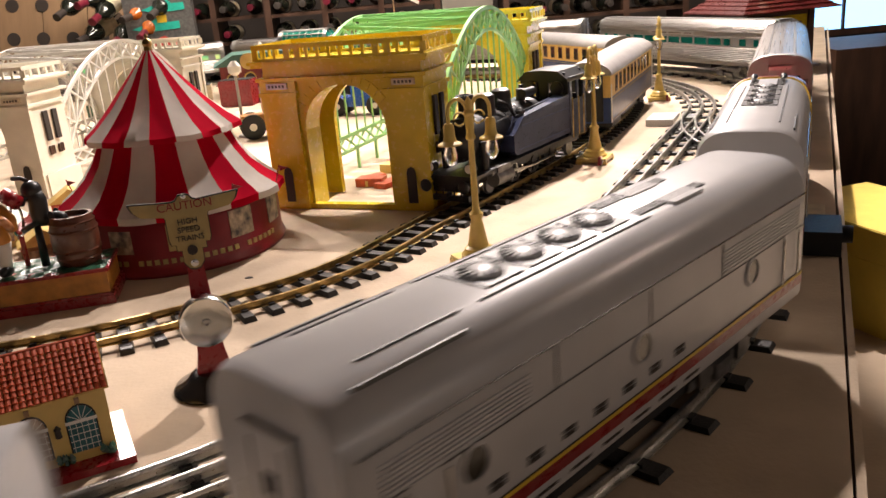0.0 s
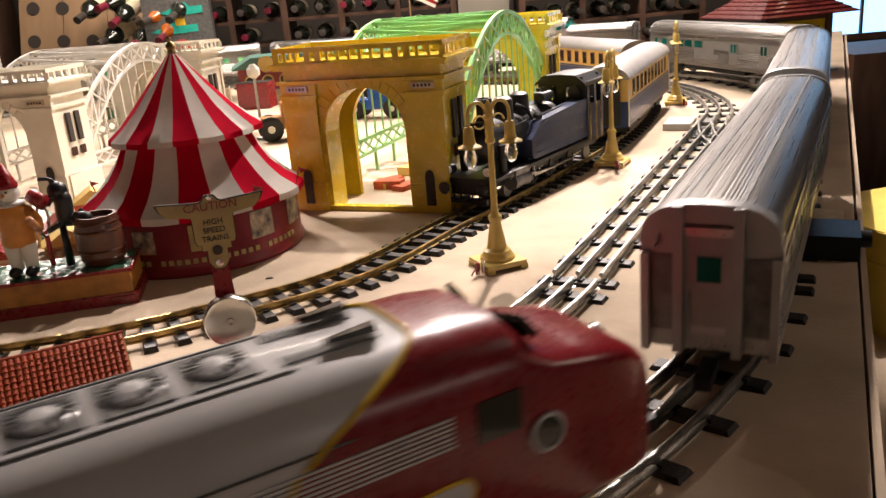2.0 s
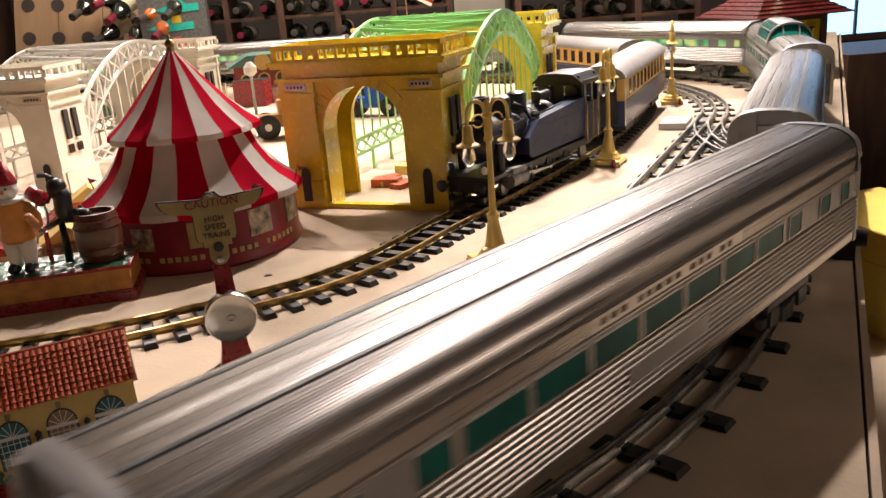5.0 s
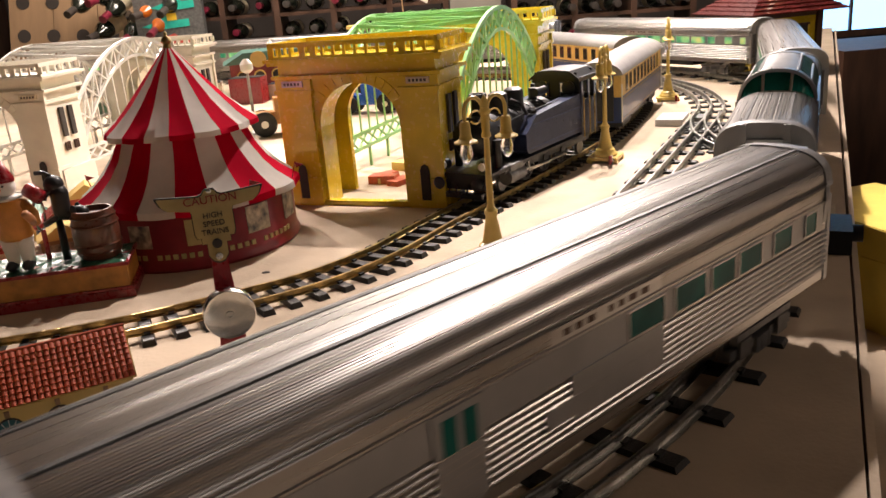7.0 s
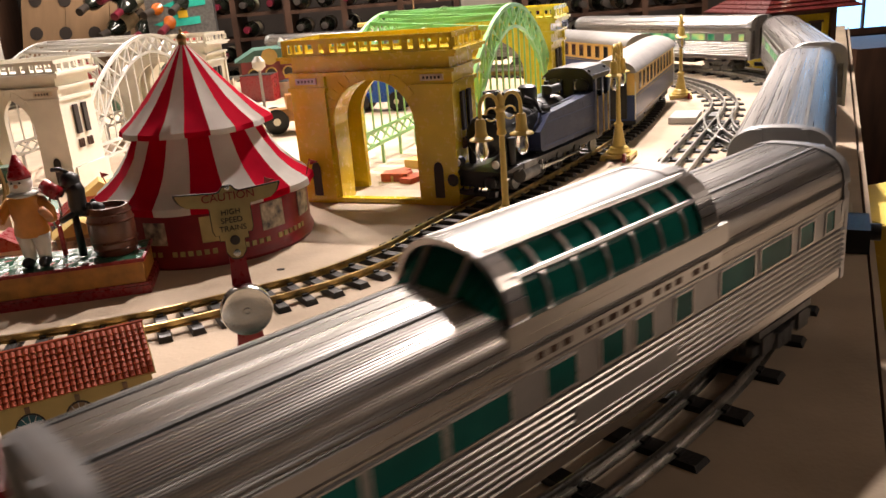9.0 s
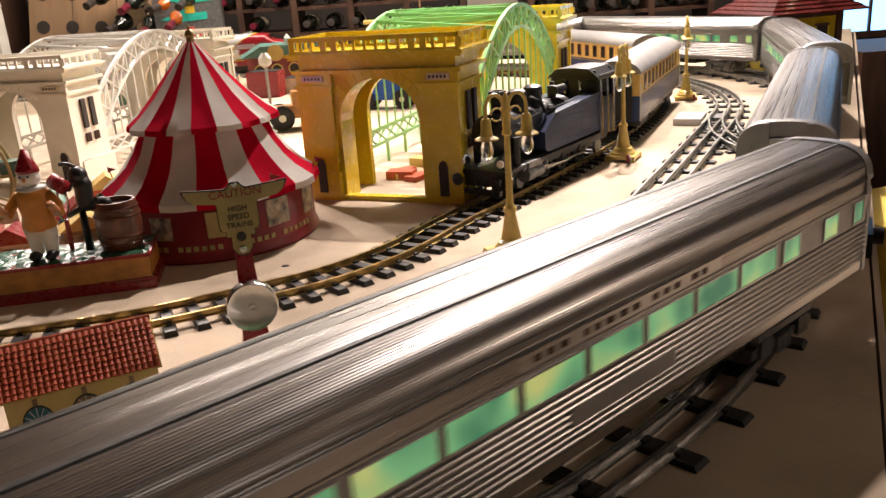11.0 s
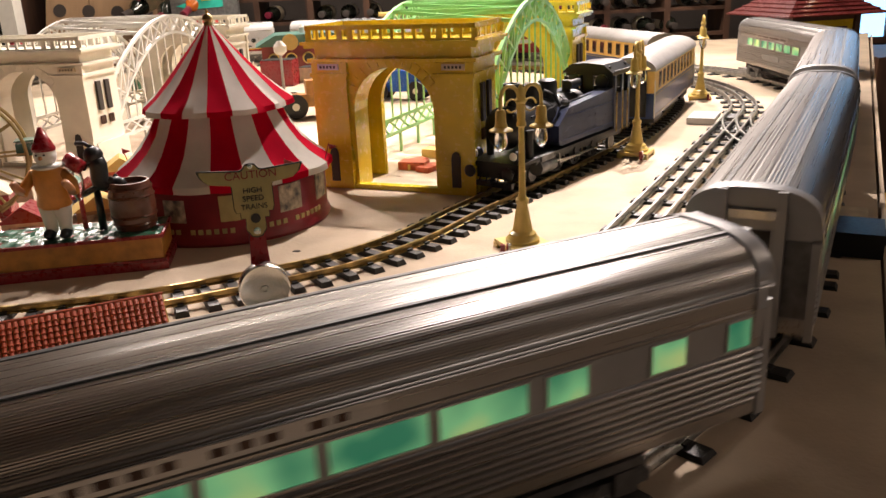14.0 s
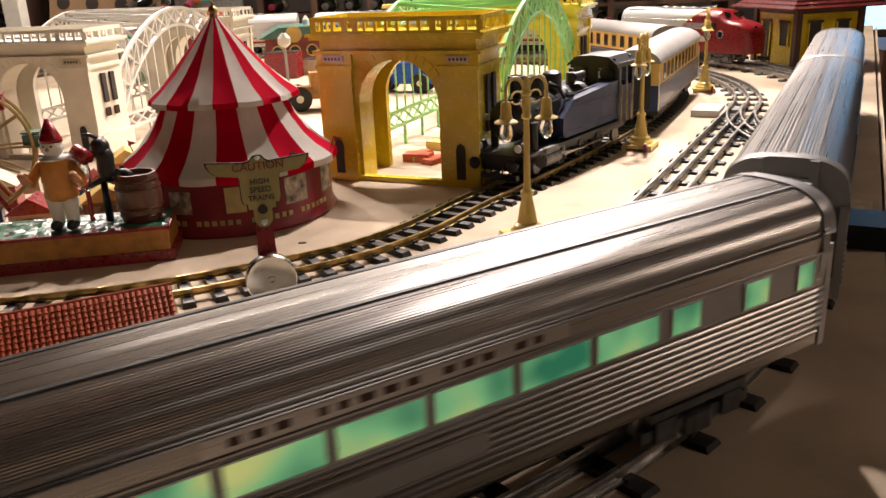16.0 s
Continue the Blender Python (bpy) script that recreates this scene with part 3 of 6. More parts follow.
        def rib(x, w=0.0035, lift=1.0):
            bm = bmesh.new()
            pts = [(x, crown(a)[0] * 1.0, crown(a)[1] + 0.0004) for a in A]
            for p, q in zip(pts, pts[1:]):
                v = []
                for px, py, pz in (p, q):
                    v.append([bm.verts.new((px + dx, py * k2, 0.1465 + (pz - 0.1465) * k2)) for dx, k2 in ((-w / 2, 1.012 * lift), (w / 2, 1.012 * lift), (w / 2, 0.96), (-w / 2, 0.96))])
                for i in range(4):
                    j = (i + 1) % 4
                    bm.faces.new((v[0][i], v[0][j], v[1][j], v[1][i]))
            part("dome_rib", bm, "alu", d)
        for k in range(1, 7):
            rib(x0 + (x1 - x0) * k / 7, 0.0026)
        rib(x0 + 0.001, 0.015, 1.03)
        rib(x1 - 0.001, 0.020, 1.03)
        for s in (-1, 1):
            for a in (0.62, 1.12):
                y, z = crown(a)
                bm = bmesh.new()
                bar_w = 0.0022 if a < 1 else 0.003
                rod(bm, (x0, s * y, z + 0.0003), (x1, s * y, z + 0.0003), bar_w, 6)
                part("dome_rail", bm, "alu", d)
        bm = bmesh.new()
        strip = [(crown(a)[0] * 1.01, 0.1465 + (crown(a)[1] - 0.1465) * 1.035) for a in [1.08 + (math.pi - 2.16) * k / 10 for k in range(11)]]
        under = [(y, z - 0.0035) for y, z in strip[::-1]]
        extrude_x(bm, strip + under, x0 - 0.006, x1 + 0.008)
        part("dome_roof", bm, "alu_end", d, "metal roof panel along the dome", smooth=True)
        for s, xe in ((-1, x0), (1, x1)):
            for y in (-0.017, 0.017):
                bm = bmesh.new()
                rod(bm, (xe + s * 0.0205, y * 0.93, 0.1650), (xe + s * 0.001, y, 0.1880), 0.0020, 6)
                part("windscreen_bar", bm, "alu", d)
            bm = bmesh.new()
            pts = [(xe + s * 0.021, crown(a)[0] * 0.94, crown(a, 0.44)[1]) for a in A]
            tube(bm, pts, 0.0026, 6)
            part("windscreen_sill", bm, "alu", d)
        for s in (-1, 1):
            bm = bmesh.new()
            a, b = sorted((s * 0.0415, s * 0.0486))
            box(bm, x0 - 0.012, a, 0.1385, x1 + 0.020, b, 0.1535)
            part("dome_side_panel", bm, "alu", c, "smooth metal panel under the dome", bevel=0.0015)
    return c


LOCO_LIFT = 0.017     # the bodies stand this much higher on their trucks


def f_unit(cab, label):
    """A streamlined diesel unit; a cab unit has its nose at +x."""
    c = thing("diesel_locomotive", label, "locomotive", group="streamlined train")
    half = 0.260 if cab else 0.250
    nose = 0.215 if cab else 0.0

    def sec(w, top, sill=0.028):
        q = [(w * 0.97, sill), (w, sill + 0.004), (w, 0.112)]
        base = min(0.112, top - 0.012)
        q[-1] = (w, base)
        q += [(w * math.cos(radians(a)) ** 0.50, base + (top - base) * math.sin(radians(a)) ** 0.90) for a in range(6, 90, 6)]
        q.append((0, top))
        return q + [(-y, z) for y, z in q[-2::-1]]

    def loft(rings, material, name, parent, label=""):
        bm = bmesh.new()
        vs = [[bm.verts.new((x, y, z)) for y, z in s] for x, s in rings]
        n = len(vs[0])
        for a, b in zip(vs, vs[1:]):
            for i in range(n):
                j = (i + 1) % n
                bm.faces.new((a[i], a[j], b[j], b[i]))
        bm.faces.new(vs[0][::-1])
        bm.faces.new(vs[-1])
        return part(name, bm, material, parent, label, smooth=True)

    body = loft([(-half, sec(0.0500, 0.1455)), (-half + 0.006, sec(0.0520, 0.1490)), (half - nose + (0.060 if cab else 0), sec(0.0520, 0.1490))] + ([] if cab else [(half - 0.003, sec(0.0505, 0.146))]), "silver", "body", c)
    if cab:
        x = half - nose
        # the red sweeps forward over the roof and back down the sides
        ring = sec(0.0523, 0.1494)
        sweep = [(x - 0.034 + 0.082 * max(0.0, min(1.0, (z - 0.100) / 0.049)) ** 1.5, y, z) for y, z in ring]
        bm = bmesh.new()
        vs = [[bm.verts.new(q) for q in sweep]] + [[bm.verts.new((x + dx, y, z)) for y, z in r] for dx, r in ((0.0744, sec(0.0523, 0.1490)), (0.0960, sec(0.0515, 0.1455)))]
        for p0, p1 in zip(vs, vs[1:]):
            for k in range(len(p0) - 1):
                bm.faces.new((p0[k], p0[k + 1], p1[k + 1], p1[k]))
        part("cab", bm, "red", c, "crimson painted cab", smooth=True)
        part("yellow_hoop", tube(bmesh.new(), [(q[0] - 0.001, q[1] * 1.004, q[2] * 1.001) for q in sweep if q[2] > 0.098], 0.0016, 6), "stripe_y", c)
        loft([(x + 0.0960, sec(0.0515, 0.1455)), (x + 0.1200, sec(0.0508, 0.1220)), (x + 0.1440, sec(0.0500, 0.1185)), (x + 0.1740, sec(0.0475, 0.1120)), (x + 0.1920, sec(0.0420, 0.1000)), (x + 0.2028, sec(0.0330, 0.0840)), (x + 0.2064, sec(0.020, 0.0680))], "red", "nose", c, "rounded crimson nose")
        for s in (-1, 1):
            bm = bmesh.new()
            m = Matrix.Translation((x + 0.1098, s * 0.021, 0.1335)) @ Matrix.Rotation(radians(-40), 4, "Y") @ Matrix.Rotation(radians(-s * 14), 4, "Z")
            box(bm, -0.002, -0.016, -0.008, 0.002, 0.016, 0.008, m)
            part("windscreen", bm, "bottle", c, "dark windscreen pane", bevel=0.001)
            bm = bmesh.new()
            a, b = sorted((s * 0.0515, s * 0.0530))
            box(bm, x + 0.0660, a, 0.090, x + 0.0936, b, 0.113)
            part("cab_window", bm, "bottle", c, bevel=0.0006)
            # red flank with yellow edging
            bm = bmesh.new()
            y = 0.0522
            out = [(x + 0.0048, 0.054), (x + 0.0048, 0.110), (x - 0.030, 0.110), (x - 0.036, 0.098), (x - 0.040, 0.085), (x - 0.038, 0.068), (x - 0.028, 0.058), (x - 0.014, 0.054)]
            a, b = sorted((s * y, s * (y + 0.0006)))
            prism(bm, out if s > 0 else out[::-1], a, b)
            part("red_flank", bm, "red", c, "crimson swoop panel with yellow edging")
            bm = bmesh.new()
            edge = out[2:] 
            for (p, q) in zip(edge, edge[1:]):
                rod(bm, (p[0], s * 0.0526, p[1]), (q[0], s * 0.0526, q[1]), 0.0015, 6)
            part("yellow_edging", bm, "stripe_y", c)
            for grow, mm, name, y0 in ((0.0022, "stripe_y", "panel_edging", 0.0530), (0.0, "silver", "nose_panel", 0.0534)):
                bm = bmesh.new()
                r = 0.0065 + grow
                out2 = [(x - 0.030, 0.0635 - r), (x + 0.050, 0.0665 - r)] + [(x + 0.052 + r * 1.2 * math.cos(k), 0.0665 + r * math.sin(k)) for k in (-1.1, -0.6, 0.0, 0.6, 1.1)] + [(x + 0.050, 0.0665 + r), (x - 0.030, 0.0635 + r)]
                a, b = sorted((s * 0.0520, s * y0))
                prism(bm, out2 if s > 0 else out2[::-1], a, b)
                part(name, bm, mm, c)
        bm = bmesh.new()
        lathe(bm, [(0.010, 0), (0.010, 0.006), (0.0075, 0.007)], 18, Matrix.Translation((x + 0.1872, 0, 0.093)) @ Matrix.Rotation(radians(78), 4, "Y"))
        part("headlight", bm, "chrome", c, "round headlight", smooth=True)
        bm = bmesh.new()
        for s in (-1, 1):
            rod(bm, (x + 0.0048, s * 0.018, 0.1535), (x + 0.0312, s * 0.018, 0.1535), 0.0022, 8, 0.0046)
            box(bm, x + 0.0096, s * 0.018 - 0.001, 0.146, x + 0.0132, s * 0.018 + 0.001, 0.153)
        part("air_horn", bm, "chrome", c, "chrome roof horns")
        bm = bmesh.new()
        lathe(bm, [(0.009, 0), (0.009, 0.002)], 14, Matrix.Translation((x + 0.1992, 0, 0.070)) @ Matrix.Rotation(radians(80), 4, "Y"), sx=0.7, sy=1.6)
        part("nose_emblem", bm, "stripe_y", c, "yellow emblem plate")
    # roof gear
    fx = [(-0.113 if cab else -0.098) + i * 0.0380 for i in range(4)]
    bm = bmesh.new()
    box(bm, fx[0] - 0.03, -0.026, 0.1455, fx[-1] + 0.03, -0.0245, 0.1490)
    box(bm, fx[0] - 0.03, 0.0245, 0.1455, fx[-1] + 0.03, 0.026, 0.1490)
    for y in (-0.026, 0.0245):
        box(bm, -half + 0.035, y, 0.1455, -half + 0.105, y + 0.0015, 0.1490)
    box(bm, -half + 0.02, -0.040, 0.1410, -half + 0.095, -0.0385, 0.1450)
    box(bm, -half + 0.02, 0.0385, 0.1410, -half + 0.095, 0.040, 0.1450)
    part("roof_rail", bm, "truck", c)["kind"] = "stuff"
    for x in fx:
        bm = bmesh.new()
        lathe(bm, [(0.0140, 0.146), (0.0140, 0.1512), (0.0128, 0.1520), (0.0118, 0.1510), (0.0085, 0.1522), (0.0055, 0.1534), (0.0028, 0.1539), (0.0003, 0.1540)], 24, Matrix.Translation((x, 0, 0)))
        fan = part("roof_fan", bm, "silver", c, smooth=True)
        part("fan_base", box(bmesh.new(), x - 0.0160, -0.0190, 0.1460, x + 0.0160, 0.0190, 0.1498), "truck", fan, "dark square base plate", bevel=0.001)
        bm = bmesh.new()
        for k in range(8):
            a = math.pi * k / 8
            m = Matrix.Translation((x, 0, 0.1512)) @ Matrix.Rotation(a, 4, "Z")
            box(bm, -0.0138, -0.0006, 0, 0.0138, 0.0006, 0.0018, m)
        part("fan_grille", bm, "truck", fan)["kind"] = "stuff"
    for y in (-0.020, 0.012):
        bm = bmesh.new()
        x0 = fx[-1] + 0.028
        for k in range(14 if cab else 26):
            box(bm, x0 + k * 0.0036, y, 0.1455, x0 + k * 0.0036 + 0.0018, y + 0.009, 0.1500)
        part("roof_louvre", bm, "truck", c)["kind"] = "stuff"
    if not cab:
        for y in (-0.026, 0.010):
            part("exhaust_hatch", box(bmesh.new(), 0.080, y, 0.1462, 0.120, y + 0.016, 0.1500), "silver", c, bevel=0.0006)
    xe = half - nose
    for s in (-1, 1):
        a, b = sorted((s * 0.0522, s * 0.0528))
        # stripes along the sill
        for z0, z1, mm in ((0.0400, 0.0480, "red"), (0.0480, 0.0506, "stripe_y"), (0.0506, 0.0513, "ink")):
            bm = bmesh.new()
            box(bm, -half + 0.008, a, z0, xe, b, z1)
            part("side_stripe", bm, mm, c)
        part("drip_rail", rod(bmesh.new(), (-half + 0.008, s * 0.0521, 0.1185), (xe, s * 0.0521, 0.1185), 0.0009, 6), "chrome", c)
        boxes("panel_seam", [(-half + 0.008, a, 0.0915, xe, b, 0.0921)], "truck", c)
        for x in ((-0.04, 0.03) if cab else (-0.10, 0.0, 0.10)):
            boxes("panel_seam", [(x, a, 0.0921, x + 0.0007, b, 0.1165)], "truck", c)
        # louvre panels under the roof
        for x0, x1 in ((-half + 0.02, -half + 0.125), (xe - 0.05, xe + 0.052)) if cab else ((-half + 0.02, -half + 0.125), (xe - 0.15, xe - 0.012)):
            bm = bmesh.new()
            for k in range(7):
                a2, b2 = sorted((s * 0.0515, s * 0.0532))
                box(bm, x0, a2, 0.0940 + k * 0.0026, x1, b2, 0.0954 + k * 0.0026)
            part("louvre", bm, "silver", c)["kind"] = "stuff"
        for x in ((-0.15, 0.155) if cab else (-0.17, -0.01, 0.15)):
            bm = bmesh.new()
            m = Matrix.Translation((x, s * 0.0515, 0.081)) @ Matrix.Rotation(-s * math.pi / 2, 4, "X")
            lathe(bm, [(0.0115, 0), (0.0115, 0.0018), (0.0095, 0.0022), (0.0092, 0.0008)], 22, m)
            p = part("porthole", bm, "silver", c, smooth=True)
            bm = bmesh.new()
            lathe(bm, [(0.0092, 0.0006), (0.0092, 0.0012)], 22, m)
            part("porthole_glass", bm, "bottle", p)
        for x in (-half + 0.045, xe - 0.03):
            a2, b2 = sorted((s * 0.0516, s * 0.0529))
            boxes("side_door", [(x - 0.011, a2, 0.054, x + 0.011, b2, 0.0925)], "silver", c, bevel=0.0005)
            for dx in (-0.0145, 0.0145):
                part("grab_rail", rod(bmesh.new(), (x + dx, s * 0.0545, 0.052), (x + dx, s * 0.0545, 0.090), 0.0010, 6), "chrome", c)
        bm = bmesh.new()
        a2, b2 = sorted((s * 0.0520, s * 0.0527))
        for k in range(7):
            box(bm, -0.16 + k * 0.032, a2, 0.0575, -0.148 + k * 0.032, b2, 0.0600)
            box(bm, -0.16 + k * 0.032, a2, 0.0610, -0.148 + k * 0.032, b2, 0.0630)
            box(bm, -0.158 + k * 0.034, a2, 0.0335, -0.138 + k * 0.034, b2, 0.0350)
        part("lettering_bar", bm, "ink", c)["kind"] = "stuff"
    bm = bmesh.new()
    box(bm, -half - 0.004, -0.020, 0.034, -half + 0.001, 0.020, 0.122)
    door = part("end_door", bm, "silver", c, "silver end door with small window", bevel=0.001)
    boxes("door_seam", [(-half - 0.0045, y, 0.036, -half - 0.0038, y + 0.001, 0.116) for y in (-0.013, 0.012)], "truck", door)
    boxes("door_window", [(-half - 0.0048, -0.005, 0.088, -half - 0.0038, 0.005, 0.100)], "dark", door)
    for y in (-0.028, 0.028):
        part("grab_rail", rod(bmesh.new(), (-half - 0.003, y, 0.045), (-half - 0.003, y, 0.085), 0.0010, 6), "chrome", c)
    for o in [o for o in bpy.data.objects if o.parent and (o.parent == c or o.parent.parent == c)]:
        o.data.transform(Matrix.Translation((0, 0, LOCO_LIFT)))
    for x in (-half + 0.10, half - 0.12):
        truck(c, x, 0.017, "truck")
    bm = bmesh.new()
    box(bm, -0.09, -0.036, 0.022, 0.09, 0.036, 0.0290 + LOCO_LIFT)
    part("fuel_tank", bm, "dark", c, bevel=0.002)
    boxes("coupler", [(x, -0.006, 0.030, x + 0.030, 0.006, 0.040) for x in (-half - 0.024, half - 0.006)], "dark", c)
    return c


WIDE = [(-0.352, -0.334), (-0.306, -0.281), (-0.246, -0.221)] + [(-0.211 + 0.0585 * k, -0.159 + 0.0585 * k) for k in range(7)] + [(0.205, 0.231), (0.276, 0.301), (0.334, 0.352)]
SHORTER = [(a * 0.95, b * 0.95) for a, b in WIDE]
SILVER = "fluted aluminium passenger car on the outer track"
train = []   # (object, place of its middle along the train, turned round)
PITCH = 0.79
front = f_unit(True, "silver diesel cab unit with crimson nose, leading the train")
train.append((front, -2.175, True))
b1 = f_unit(False, "silver diesel booster unit with red and yellow stripe")
train.append((b1, -1.510, False))
train.append((copy_thing(b1, Matrix()), -0.911, False))
a2 = f_unit(True, "silver diesel cab unit with crimson nose, facing the coaches")
train.append((a2, -0.296, False))
kinds = [coach(SHORTER, False, label=SILVER + ", dark green windows", length=0.694),
         coach(WIDE, False, label=SILVER + ", dark green windows", length=0.760),
         coach([(0.030, 0.070), (0.084, 0.123), (0.132, 0.165), (0.172, 0.206), (0.227, 0.257), (0.283, 0.303)], False, label="fluted aluminium passenger car with long panel, green windows", length=0.655, doors=(-0.123, -0.255), smooth_panel=(-0.031, 0.069), board=(-0.035, 0.055)),
         coach([(-0.285, -0.261), (-0.251, -0.209), (-0.203, -0.158), (-0.153, -0.108), (-0.078, -0.052), (-0.028, -0.005), (0.007, 0.026), (0.052, 0.073), (0.110, 0.159), (0.168, 0.218), (0.233, 0.258), (0.281, 0.297)], False, dome=True, label=SILVER + ", with green glass dome", length=0.642, doorway=True),
         coach(WIDE, True, label=SILVER + ", windows lit pale green"),
         coach(WIDE, True, label="fluted aluminium passenger car, lit green windows, warm end door")]
order = kinds[:5] + [kinds[5], coach(SHORTER, True, label="fluted aluminium passenger car, lit green windows, open end doorway", doorway=True, length=0.700), copy_thing(kinds[4], Matrix()), coach([(x, x + 0.04) for x in (-0.17, -0.12, -0.07, -0.02, 0.03, 0.08, 0.13)], True, label="short fluted aluminium tail car with lit windows", length=0.49)]
for k, ob in enumerate(order):
    train.append((ob, {0: 0.416, 1: 1.228, 2: 2.018, 3: 2.778, 4: 3.538, 6: 5.157, 8: 6.535}.get(k, (k + 0.5) * PITCH + (0.008 if k < 7 else 0.016)), False))
TRAVEL = [(0, -0.514), (1.5, 0.150), (2.4, 0.560), (3.0, 0.816), (4.2, 1.256), (6.3, 2.185), (6.8, 2.395), (8.3, 2.955), (9, 3.225), (11.8, 4.295), (12.5, 4.562), (14.3, 5.205), (15.2, 5.522), (16, 5.79)]


def travel(t):
    """How far the train has gone, in metres, by a smooth curve through TRAVEL."""
    k = max(i for i in range(len(TRAVEL) - 1) if TRAVEL[i][0] <= t or i == 0)
    p = [TRAVEL[max(0, min(len(TRAVEL) - 1, k + i))] for i in (-1, 0, 1, 2)]
    (t0, a), (t1, b), (t2, c), (t3, d) = p
    m1 = (c - a) / max(t2 - t0, 1e-6)
    m2 = (d - b) / max(t3 - t1, 1e-6)
    u, hh = (t - t1) / (t2 - t1), t2 - t1
    return (2 * u ** 3 - 3 * u ** 2 + 1) * b + (u ** 3 - 2 * u ** 2 + u) * hh * m1 + (-2 * u ** 3 + 3 * u ** 2) * c + (u ** 3 - u ** 2) * hh * m2


def car_pose(ob_place, turned, t, base=0.25):
    s = ob_place - travel(t)
    p, q = OUTER(s - base)[0], OUTER(s + base)[0]
    a = math.atan2((q - p).y, (q - p).x)
    return Matrix.Translation((p + q) / 2) @ Matrix.Rotation(a + (math.pi if turned else 0), 4, "Z")


def motions():
    for ob, place, turned in train:
        base = 0.18 if "loco" in ob.name or place > 6.5 else 0.235
        walk(ob, [(k * 0.25, car_pose(place, turned, k * 0.25, base)) for k in range(65)])


# ---- bridges ----
def tower(parent, material, v0, v1, mirror=False):
    """A portal tower: u across 0..0.262, v along the bridge, z up."""
    W, H = 0.262, 0.222
    arc = [(0.131 - 0.068 * math.cos(math.pi * k / 16), 0.124 + 0.068 * math.sin(math.pi * k / 16)) for k in range(17)]
    bm = bmesh.new()
    face = [(0, 0), (0.063, 0)] + arc + [(0.199, 0), (W, 0), (W, H), (0, H)]
    prism(bm, face, *((v1 - 0.045, v1) if mirror else (v0, v0 + 0.045)))
    t = part("tower", bm, material, parent)
    bm = bmesh.new()
    prism(bm, face, *((v0, v0 + 0.010) if mirror else (v1 - 0.010, v1)))
    part("inner_portal", bm, material, t)
    i0, i1 = (v0 + 0.010, v1 - 0.045) if mirror else (v0 + 0.045, v1 - 0.010)
    boxes("side_wall", [(0.0, i0, 0, 0.012, i1, H), (W - 0.012, i0, 0, W, i1, H)], material, t)
    boxes("roof_plate", [(0.012, i0, H - 0.012, W - 0.012, i1, H)], material, t)
    out = v1 if mirror else v0
    s = 1 if mirror else -1
    lo, hi = min(v0, v1), max(v0, v1)
    for a in (-0.004, 0.206):
        y0, y1 = sorted((out + s * 0.007, out - s * 0.002))
        boxes("pier", [(a, y0, 0.053, a + 0.060, y1, 0.178)], material, t, bevel=0.0012)
        e0, e1 = sorted((out + s * 0.009, out - s * 0.040))
        boxes("pier_base", [(a - 0.001, e0, 0.0, a + 0.061, e1, 0.046)], material, t, bevel=0.0015)
        boxes("base_moulding", [(a + 0.001, e0 + 0.0015, 0.046, a + 0.059, e1 - 0.0015, 0.053)], material, t, bevel=0.0015)
        boxes("pier_cap", [(a - 0.003, y0 - 0.002, 0.178, a + 0.063, y1 + 0.002, 0.184)], material, t, bevel=0.0012)
        boxes("frieze_block", [(a - 0.001, y0 + 0.001, 0.184, a + 0.061, y1, 0.2000)], material, t, bevel=0.0008)
    for u in ((-0.008, 0.0), (W, W + 0.008)):
        boxes("side_base", [(u[0], lo, 0.0, u[1], hi, 0.046), (u[0] * 0.5 + (0.001 if u[0] < 0 else W * 0.5 - 0.001), lo + 0.002, 0.046, u[1] if u[0] < 0 else u[1] - 0.004, hi - 0.002, 0.053)][:1], material, t, bevel=0.0015)
        boxes("side_moulding", [(u[0] * 0.6 if u[0] < 0 else u[0], lo, 0.178, u[1] if u[0] < 0 else W + 0.005, hi, 0.184)], material, t)
    bm = bmesh.new()      # voussoirs round the arch
    for k in range(17):
        a = math.pi * (k + 0.5) / 17
        m = Matrix.Translation((0.131 - 0.077 * math.cos(a), out + s * 0.0008, 0.124 + 0.077 * math.sin(a))) @ Matrix.Rotation(a - math.pi / 2, 4, "Y")
        box(bm, -0.0064, -0.0008, -0.008, 0.0064, 0.0012, 0.008, m)
    part("arch_ring", bm, material, t)["kind"] = "stuff"
    boxes("cornice", [(-g - 0.002, lo - g, z0, W + g + 0.002, hi + g, z1) for z0, z1, g in ((0.2005, 0.206, 0.008), (0.2222, 0.227, 0.011), (0.2272, 0.232, 0.015))], material, t, bevel=0.0008)
    # parapet: rails and balusters round the roof
    bm = bmesh.new()
    u0, u1, w0, w1 = -0.010, W + 0.010, lo - 0.008, hi + 0.008
    for a in ((u0, w0, u1, w0 + 0.004), (u0, w1 - 0.004, u1, w1), (u0, w0, u0 + 0.004, w1), (u1 - 0.004, w0, u1, w1)):
        box(bm, a[0], a[1], 0.249, a[2], a[3], 0.256)
        box(bm, a[0], a[1], 0.232, a[2], a[3], 0.2355)
    n = 15
    for k in range(n + 1):
        u = u0 + (u1 - u0 - 0.006) * k / n
        wide = 0.010 if k in (0, 3, 4, 11, 12, n) else 0.0045
        for w in (w0 + 0.0005, w1 - 0.0035):
            box(bm, u, w, 0.2355, u + wide, w + 0.003, 0.249)
    for k in range(6):
        w = w0 + (w1 - w0 - 0.006) * k / 5
        for u in (u0 + 0.0005, u1 - 0.0035):
            box(bm, u, w, 0.2355, u + 0.003, w + 0.006, 0.249)
